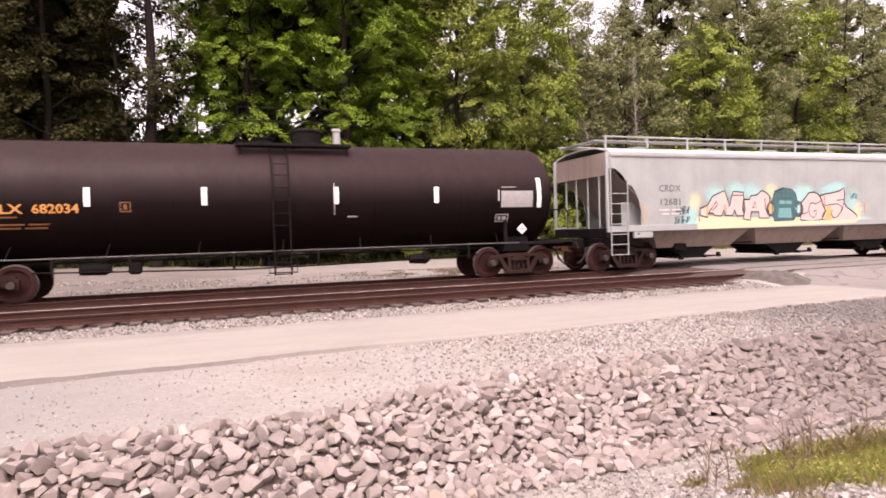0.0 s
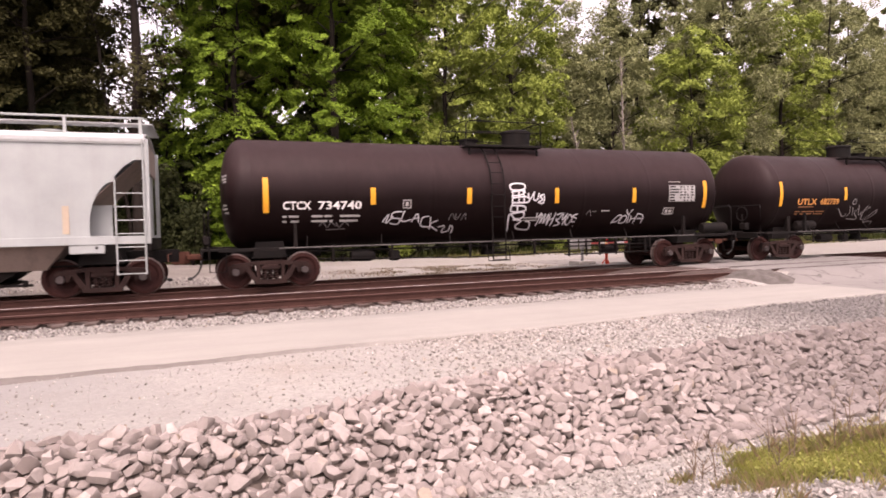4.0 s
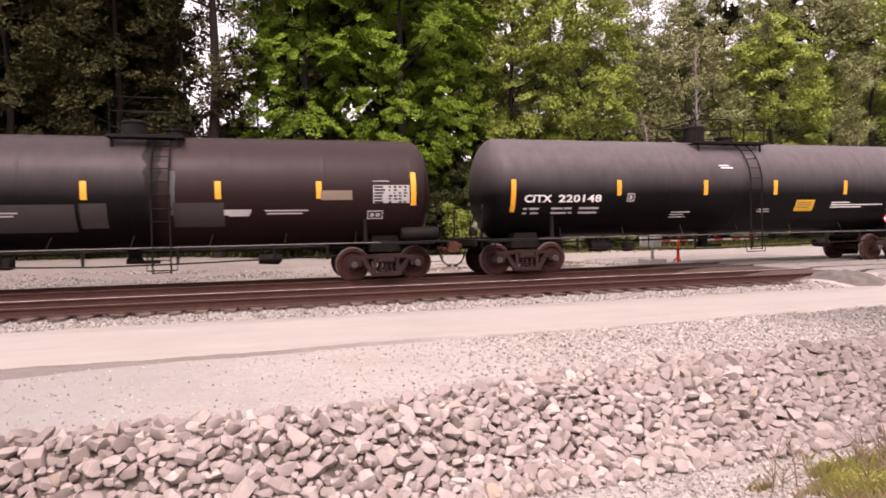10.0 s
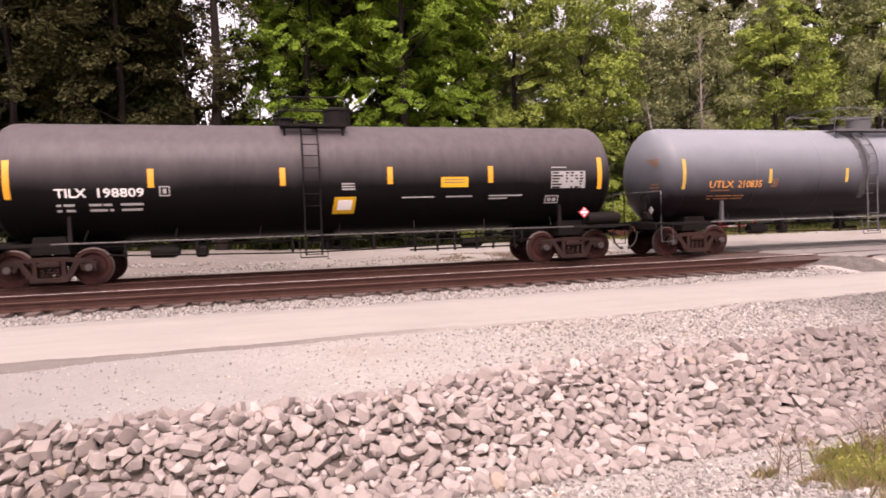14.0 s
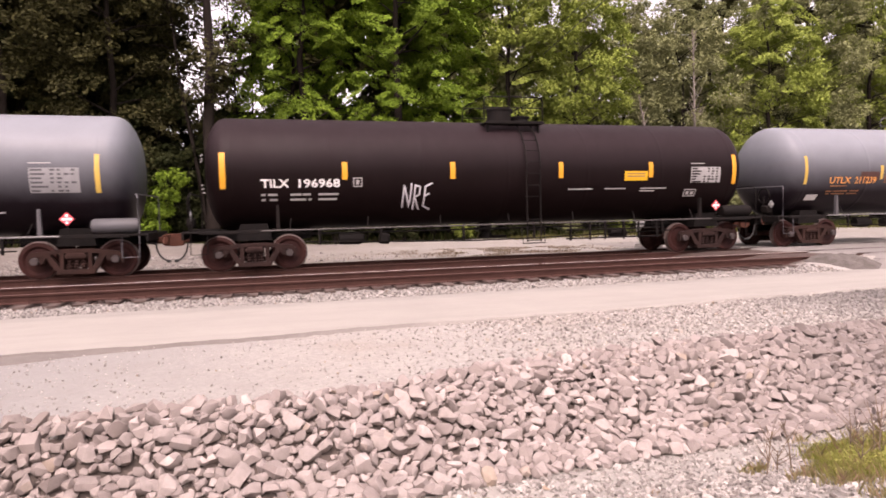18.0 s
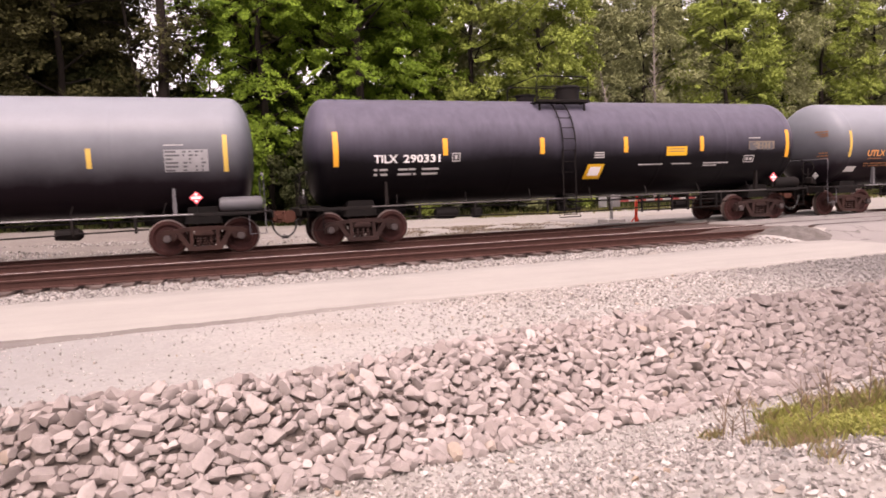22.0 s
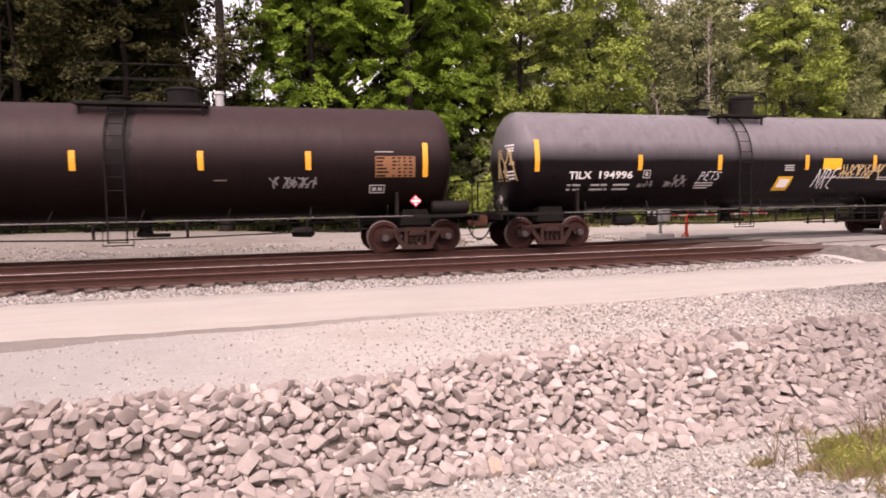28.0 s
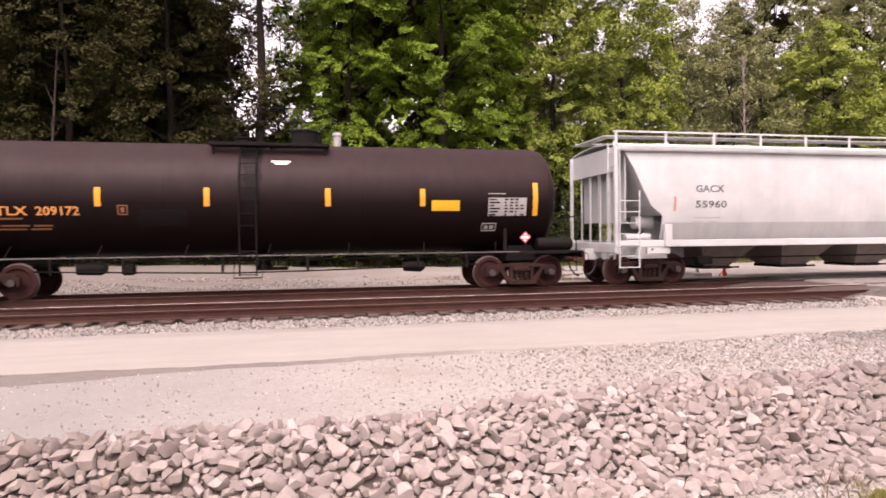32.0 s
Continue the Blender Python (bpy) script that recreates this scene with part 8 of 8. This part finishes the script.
def rock_bank():
    r = random.Random(8)
    bank = thing("rock_bank", "bank of pale broken rock along the ditch", "riprap", (0, 0, 0))

    def area(q):
        x = q.uniform(-7, 15)
        return x, q.uniform(4.85 + 0.045 * x, ditch_top(min(x, 12)) + 0.14)

    grid = {}
    tops = throw(r, 850, area, lambda q: q.uniform(0.13, 0.185), 0.76, 14, grid)
    tops += throw(r, 2600, area, lambda q: q.uniform(0.095, 0.135), 0.68, 30, grid)
    tops += throw(r, 2200, area, lambda q: q.uniform(0.065, 0.10), 0.66, 30, grid)
    tops += throw(r, 1800, area, lambda q: q.uniform(0.035, 0.06), 0.66, 30, grid)
    base = throw(r, 3000, area, lambda q: q.uniform(0.06, 0.11), 0.7, 12, {})
    near = sorted(tops, key=lambda p: (p[0] - 2.6) ** 2 + 3 * (p[1] - 5.6) ** 2 - 25 * p[2])
    data = []
    for v, f in BIG:
        d = bpy.data.meshes.new("stone")
        d.from_pydata(v.tolist(), [], f.tolist())
        d.materials.append(M["rock"])
        soften(d)
        data.append(d)
    for x, y, s in near[:300]:
        o = new("stone", data[r.randrange(len(data))])
        o.parent = bank
        o.location = (x, y, land(x, y) + s * 0.25 + 0.015)
        o.rotation_euler = (r.uniform(-.7, .7), r.uniform(-.7, .7), r.uniform(0, 6.28))
        o.scale = (s * 1.2, s * r.uniform(0.8, 1.05), s * r.uniform(0.8, 1.0))
    rest = [(x, y, land(x, y) + s * 0.25 + 0.015, s * 1.15) for x, y, s in near[300:]]
    joined_stones("rubble", rest, BIG, M["rock_joined"], "", 9).parent = bank
    joined_stones("bedding_rubble", [(x, y, land(x, y) - s * 0.1, s) for x, y, s in base], SMALL, M["bedding"], "", 10).parent = bank


def scatter(name, n, spot, sizes, mat, label, seed, sink=0.2, fine=None):
    r = random.Random(seed)
    out = []
    while len(out) < n:
        p = spot(r)
        if p is None:
            continue
        x, y = p
        s = r.uniform(*sizes) * r.choice((0.7, 1, 1, 1.3)) * (fine(x) if fine else 1)
        out.append((x, y, land(x, y) + s * sink, s))
    joined_stones(name, out, SMALL, mat, label, seed)


def shoulder(r):
    x, y = r.uniform(-12, 15.0), r.choice((r.uniform(12.45, 13.45), r.uniform(12.45, 13.45), r.uniform(12.5, 13.4), r.uniform(12.6, 13.65), r.uniform(19.6, 21.0)))
    return None if x + 0.35 * (y - 14) > 13.4 and y > 12.4 else (x, y)


def verge(r):
    x = r.uniform(-9, 16)
    y = r.uniform(ditch_top(min(x, 12)) - 0.1, 9.25 + 0.045 * x)
    if r.random() > 0.24 + 0.76 * smooth_step(1.0, 5.5, x) + 0.3 * (1 - smooth_step(0, 0.8, y - ditch_top(min(x, 12)))):
        return None
    return x, y


def foreground(r):
    x = r.uniform(-8, 11)
    y = r.uniform(1.7, 5.0 + 0.045 * x)
    thin = smooth_step(1.7, 2.6, y + 0.5 * noise.noise((x * 1.3, y * 1.3, 6))) * (0.25 + 0.75 * smooth_step(-5.5, -1.5, x))
    return (x, y) if r.random() < thin else None


def far_edge(r):
    return r.uniform(-16, 14), r.choice((r.uniform(20.5, 24), r.uniform(20.5, 22)))


def yard_patch(r):
    x, y = r.gauss(-5, 3.5), r.uniform(21, 27)
    return (x, y) if noise.noise((x * 0.35, y * 0.5, 8)) > -0.05 else None


M["oiled"] = stone_material("oiled_ballast", (0.032, 0.021, 0.017, 1), (0.10, 0.07, 0.058, 1), (0.14, 0.11, 0.095, 1))


def between(r):
    x, y = r.uniform(-12, 15.0), r.uniform(13.5, 19.6)
    return None if x + 0.35 * (y - 14) > 13.4 else (x, y)


rock_bank()
scatter("oiled_ballast", 9000, between, (0.035, 0.06), M["oiled"], "dark oily ballast between the rails", 30)
scatter("track_ballast", 15000, shoulder, (0.035, 0.07), M["ballast"], "pale crushed-stone ballast round the ties", 31)
scatter("verge_gravel", 20000, verge, (0.02, 0.075), M["gravel"], "loose pale gravel between lane and rock bank", 32, 0.2, lambda x: 0.55 + 0.45 * smooth_step(0.0, 4.0, x))
scatter("ditch_gravel", 24000, foreground, (0.025, 0.075), M["gravel"], "loose pale gravel in the ditch", 33)
scatter("yard_gravel", 3000, far_edge, (0.03, 0.09), M["gravel"], "loose gravel beyond the tracks", 34)
scatter("yard_stone", 3500, yard_patch, (0.03, 0.11), M["ballast"], "patch of coarse grey stone beyond the tracks", 35)


# ---- grass and weeds by the ditch ----
def blade_material(name, a, b, dry):
    k = Nodes(name, 0.7)
    k.b.inputs["Specular IOR Level"].default_value = 0.2
    col = k.ramp(k.island(), (0.0, a), (0.5, b), (0.7, b), (0.85, dry))
    tr = k.n.new("ShaderNodeBsdfTranslucent")
    k.l.new(col, tr.inputs["Color"])
    mixs = k.n.new("ShaderNodeMixShader")
    mixs.inputs[0].default_value = 0.45
    k.l.new(k.b.outputs[0], mixs.inputs[1])
    k.l.new(tr.outputs[0], mixs.inputs[2])
    k.l.new(mixs.outputs[0], k.n["Material Output"].inputs["Surface"])
    return k.done(col)


M["grass"] = blade_material("grass_blades", (0.30, 0.32, 0.08, 1), (0.52, 0.51, 0.17, 1), (0.54, 0.42, 0.24, 1))
M["verge_blades"] = blade_material("verge_blades", (0.07, 0.08, 0.018, 1), (0.15, 0.155, 0.04, 1), (0.2, 0.16, 0.08, 1))
M["dry_blades"] = blade_material("dry_weed_blades", (0.14, 0.12, 0.075, 1), (0.24, 0.19, 0.14, 1), (0.30, 0.22, 0.16, 1))
M["yard_grass"] = blade_material("yard_blades", (0.035, 0.05, 0.012, 1), (0.07, 0.085, 0.022, 1), (0.11, 0.095, 0.045, 1))


def blades(name, spots, mat, label, seed, tall, wide=0.008):
    r = np.random.RandomState(seed)
    p = np.array(spots, float)
    n = len(p)
    a = r.uniform(0, 6.28, n)
    h = tall * r.uniform(0.4, 1.25, n)
    side = np.stack([np.cos(a), np.sin(a), np.zeros(n)], 1) * wide * r.uniform(0.7, 1.5, n)[:, None]
    lean = np.stack([-np.sin(a), np.cos(a), np.zeros(n)], 1) * (h * r.uniform(0.1, 0.7, n))[:, None]
    up = np.stack([np.zeros(n), np.zeros(n), h], 1)
    v = np.stack([p - side, p + side, p + side * 0.7 + up * 0.55 + lean * 0.3, p + up + lean, p - side * 0.7 + up * 0.55 + lean * 0.3], 1).reshape(-1, 3)
    d = bpy.data.meshes.new(name)
    d.vertices.add(n * 5)
    d.vertices.foreach_set("co", v.astype(np.float32).ravel())
    d.loops.add(n * 5)
    d.loops.foreach_set("vertex_index", np.arange(n * 5, dtype=np.int32))
    d.polygons.add(n)
    d.polygons.foreach_set("loop_start", np.arange(0, n * 5, 5, dtype=np.int32))
    d.materials.append(mat)
    d.update(calc_edges=True)
    tagged(new(name, d), label, kind="stuff")


def patch_edge(x, y, out=0.0):
    """1 well inside the green patch in the ditch, 0 beyond its edge."""
    x += out
    return min(smooth_step(0, 0.4, x - 3.74 - 0.8 * (y - 3.55)), smooth_step(0, 0.5, y - 2.9 + 0.85 * (x - 3.9)), 1 - smooth_step(4.4, 4.75, y - out))


def grass_spots(n, seed, x0, x1, y0, y1, clump=0.28):
    r = random.Random(seed)
    out = []
    while len(out) < n:
        x, y = r.uniform(x0, x1), r.uniform(y0, y1)
        edge = patch_edge(x, y, 0.08)
        if noise.noise((x * 1.7, y * 1.7, seed)) + 0.45 > r.random() * 1.1 - edge * 0.3 and r.random() < edge:
            out.append((x, y, land(x, y) - 0.01))
    return out


def ditch_patch():
    """Low clover-like growth in soft lumps with fine blades through it."""
    r = random.Random(12)
    lumps = []
    while len(lumps) < 1150:
        x, y = r.uniform(3.5, 8.5), r.uniform(2.0, 4.8)
        e = patch_edge(x, y)
        if noise.noise((x * 1.8, y * 1.8, 2)) + 0.35 + 0.3 * e > r.random() and r.random() < e:
            lumps.append((x, y, land(x, y) + 0.035, r.uniform(0.07, 0.15)))
    tagged(new("ditch_clover", leaf_mesh("ditch_clover", leaf_cloud(lumps, 80, 0.0125, 13), M["clover"])), "patch of low yellow-green growth in the ditch", kind="stuff")


M["clover"] = leaf_material("clover_leaf", (0.19, 0.215, 0.05, 1), (0.43, 0.42, 0.13, 1), 0.4)
ditch_patch()
blades("ditch_grass", grass_spots(42000, 3, 3.5, 9.0, 2.0, 4.8), M["grass"], "fine yellow-green grass in the ditch", 3, 0.11, 0.0022)
M["fringe"] = blade_material("fringe_blades", (0.34, 0.32, 0.13, 1), (0.54, 0.46, 0.24, 1), (0.60, 0.44, 0.30, 1))
M["lush"] = blade_material("lush_blades", (0.33, 0.38, 0.08, 1), (0.56, 0.57, 0.17, 1), (0.58, 0.50, 0.22, 1))
r_ = random.Random(41)
blades("ditch_fringe", [(x, y, land(x, y) - 0.01) for x, y in ((r_.uniform(3.0, 7.5), r_.uniform(2.6, 4.95)) for _ in range(60000)) if patch_edge(x, y, 0.35) > 0.1 and patch_edge(x, y) < 0.4 and noise.noise((x * 2.6, y * 2.6, 5)) > 0.12 and r_.random() < 0.22], M["fringe"], "thin browned grass round the green patch", 9, 0.11, 0.0018)
blades("lush_grass", [(x, y, land(x, y) - 0.01) for x, y in ((r_.gauss(4.75, 0.5), r_.gauss(3.95, 0.34)) for _ in range(9000)) if patch_edge(x, y) > 0.25 and noise.noise((x * 2.1, y * 2.1, 15)) > -0.15], M["lush"], "taller soft green grass in the patch", 14, 0.12, 0.0018)
blades("dry_growth", [(x, y, land(x, y) - 0.01) for x, y in ((r_.gauss(5.9, 0.5), r_.gauss(3.7, 0.5)) for _ in range(5000)) if patch_edge(x, y) > 0.2 and noise.noise((x * 1.6, y * 1.6, 25)) > 0.0], M["fringe"], "browned dry growth at the patch's end", 15, 0.20, 0.0018)
blades("gravel_tufts", [(x, y, land(x, y) - 0.01) for cx, cy, n in ((3.38, 2.82, 70), (3.78, 4.30, 60), (3.92, 4.38, 70)) for x, y in ((r_.gauss(cx, 0.045), r_.gauss(cy, 0.05)) for _ in range(n))], M["fringe"], "small grass tufts growing in the gravel", 16, 0.10, 0.0016)
blades("yard_grass", [(x, y, land(x, y)) for x, y in ((random.uniform(-30, 60), random.uniform(35.4, 41)) for _ in range(12000))], M["yard_grass"], "rough grass at the foot of the wood", 5, 0.4, 0.03)


blades("yard_weeds", [(x, y, land(x, y)) for x, y in ((random.gauss(9.5, 2.6), random.uniform(21.3, 26.5)) for _ in range(9000)) if noise.noise((x * 0.7, y * 0.9, 11)) > 0.0], M["dry_blades"], "sparse brown weeds on the gravel beyond the tracks", 8, 0.055, 0.014)
blades("verge_grass", [(x, y, land(x, y)) for x, y in ((random.uniform(13, 46), random.gauss(34.6, 1.0)) for _ in range(9000)) if noise.noise((x * 0.5, y * 0.5, 3)) > -0.2], M["verge_blades"], "yellow-green grass strip beyond the tracks", 6, 0.18, 0.022)


def weed(x, y, tall, seed):
    r = random.Random(seed)
    t = thing("weed", "thin dry brown weed stalk with bare twigs", "weed", (x, y, land(x, y) - 0.02), "dry weeds by the ditch")
    top = (r.uniform(-.08, .08), r.uniform(-.05, .05), tall)
    part("stem", Shape().tube([(0, 0, 0), (top[0] * 0.3, top[1] * 0.3, tall * 0.5), top], 0.007, 5, 0, 0.003), M["weed"], t, smooth=60)
    for i in range(7):
        u = r.uniform(0.3, 0.95)
        b = Vector(top) * u
        part("twig", Shape().tube([b, b + Vector((r.uniform(-.14, .14), r.uniform(-.1, .1), r.uniform(.05, .18)))], 0.004, 4, 0, 0.002), M["weed"], t, smooth=60)


M["weed"] = plain("dry_stalk", (0.16, 0.115, 0.08, 1), 0.8)
for i, (x, y, h) in enumerate(((4.05, 4.4, 0.34), (4.2, 4.3, 0.42), (4.62, 3.85, 0.5), (4.7, 3.95, 0.45), (5.3, 4.0, 0.5), (5.65, 4.1, 0.55), (6.2, 4.2, 0.6), (4.15, 3.6, 0.3), (5.4, 3.9, 0.5), (4.0, 4.25, 0.22), (3.85, 4.2, 0.2), (4.9, 4.35, 0.4), (5.15, 4.5, 0.35), (5.5, 4.55, 0.4))):
    weed(x, y, h, i)


# ---- what moves ----
def rolled(t):
    """Metres rolled by t seconds, through the half-second values."""
    i = min(len(ROLLED) - 2, max(0, int(t * 2)))
    p = [ROLLED[min(len(ROLLED) - 1, max(0, i + k))] for k in (-1, 0, 1, 2)]
    if i == 0:
        p[0] = 2 * p[1] - p[2]
    if i == len(ROLLED) - 2:
        p[3] = 2 * p[2] - p[1]
    u = t * 2 - i
    return 0.5 * (2 * p[1] + (p[2] - p[0]) * u + (2 * p[0] - 5 * p[1] + 4 * p[2] - p[3]) * u * u + (3 * p[1] - p[0] - 3 * p[2] + p[3]) * u ** 3)


def motions():
    """The whole train rolls by, and its wheels turn as far as they roll."""
    for car, x in CARS:
        walk(car, [(t / 2, pose(x - rolled(t / 2), 18.13, RAIL)) for t in range(65)])
    turns = [(2 * i / FPS, math.degrees(rolled(2 * i / FPS) / WHEEL_R)) for i in range(481)]
    for wheelset, x in WHEELSETS:
        walk(wheelset, [(t, pose(x, 0, WHEEL_R, 0, -a, 0)) for t, a in turns])


motions()
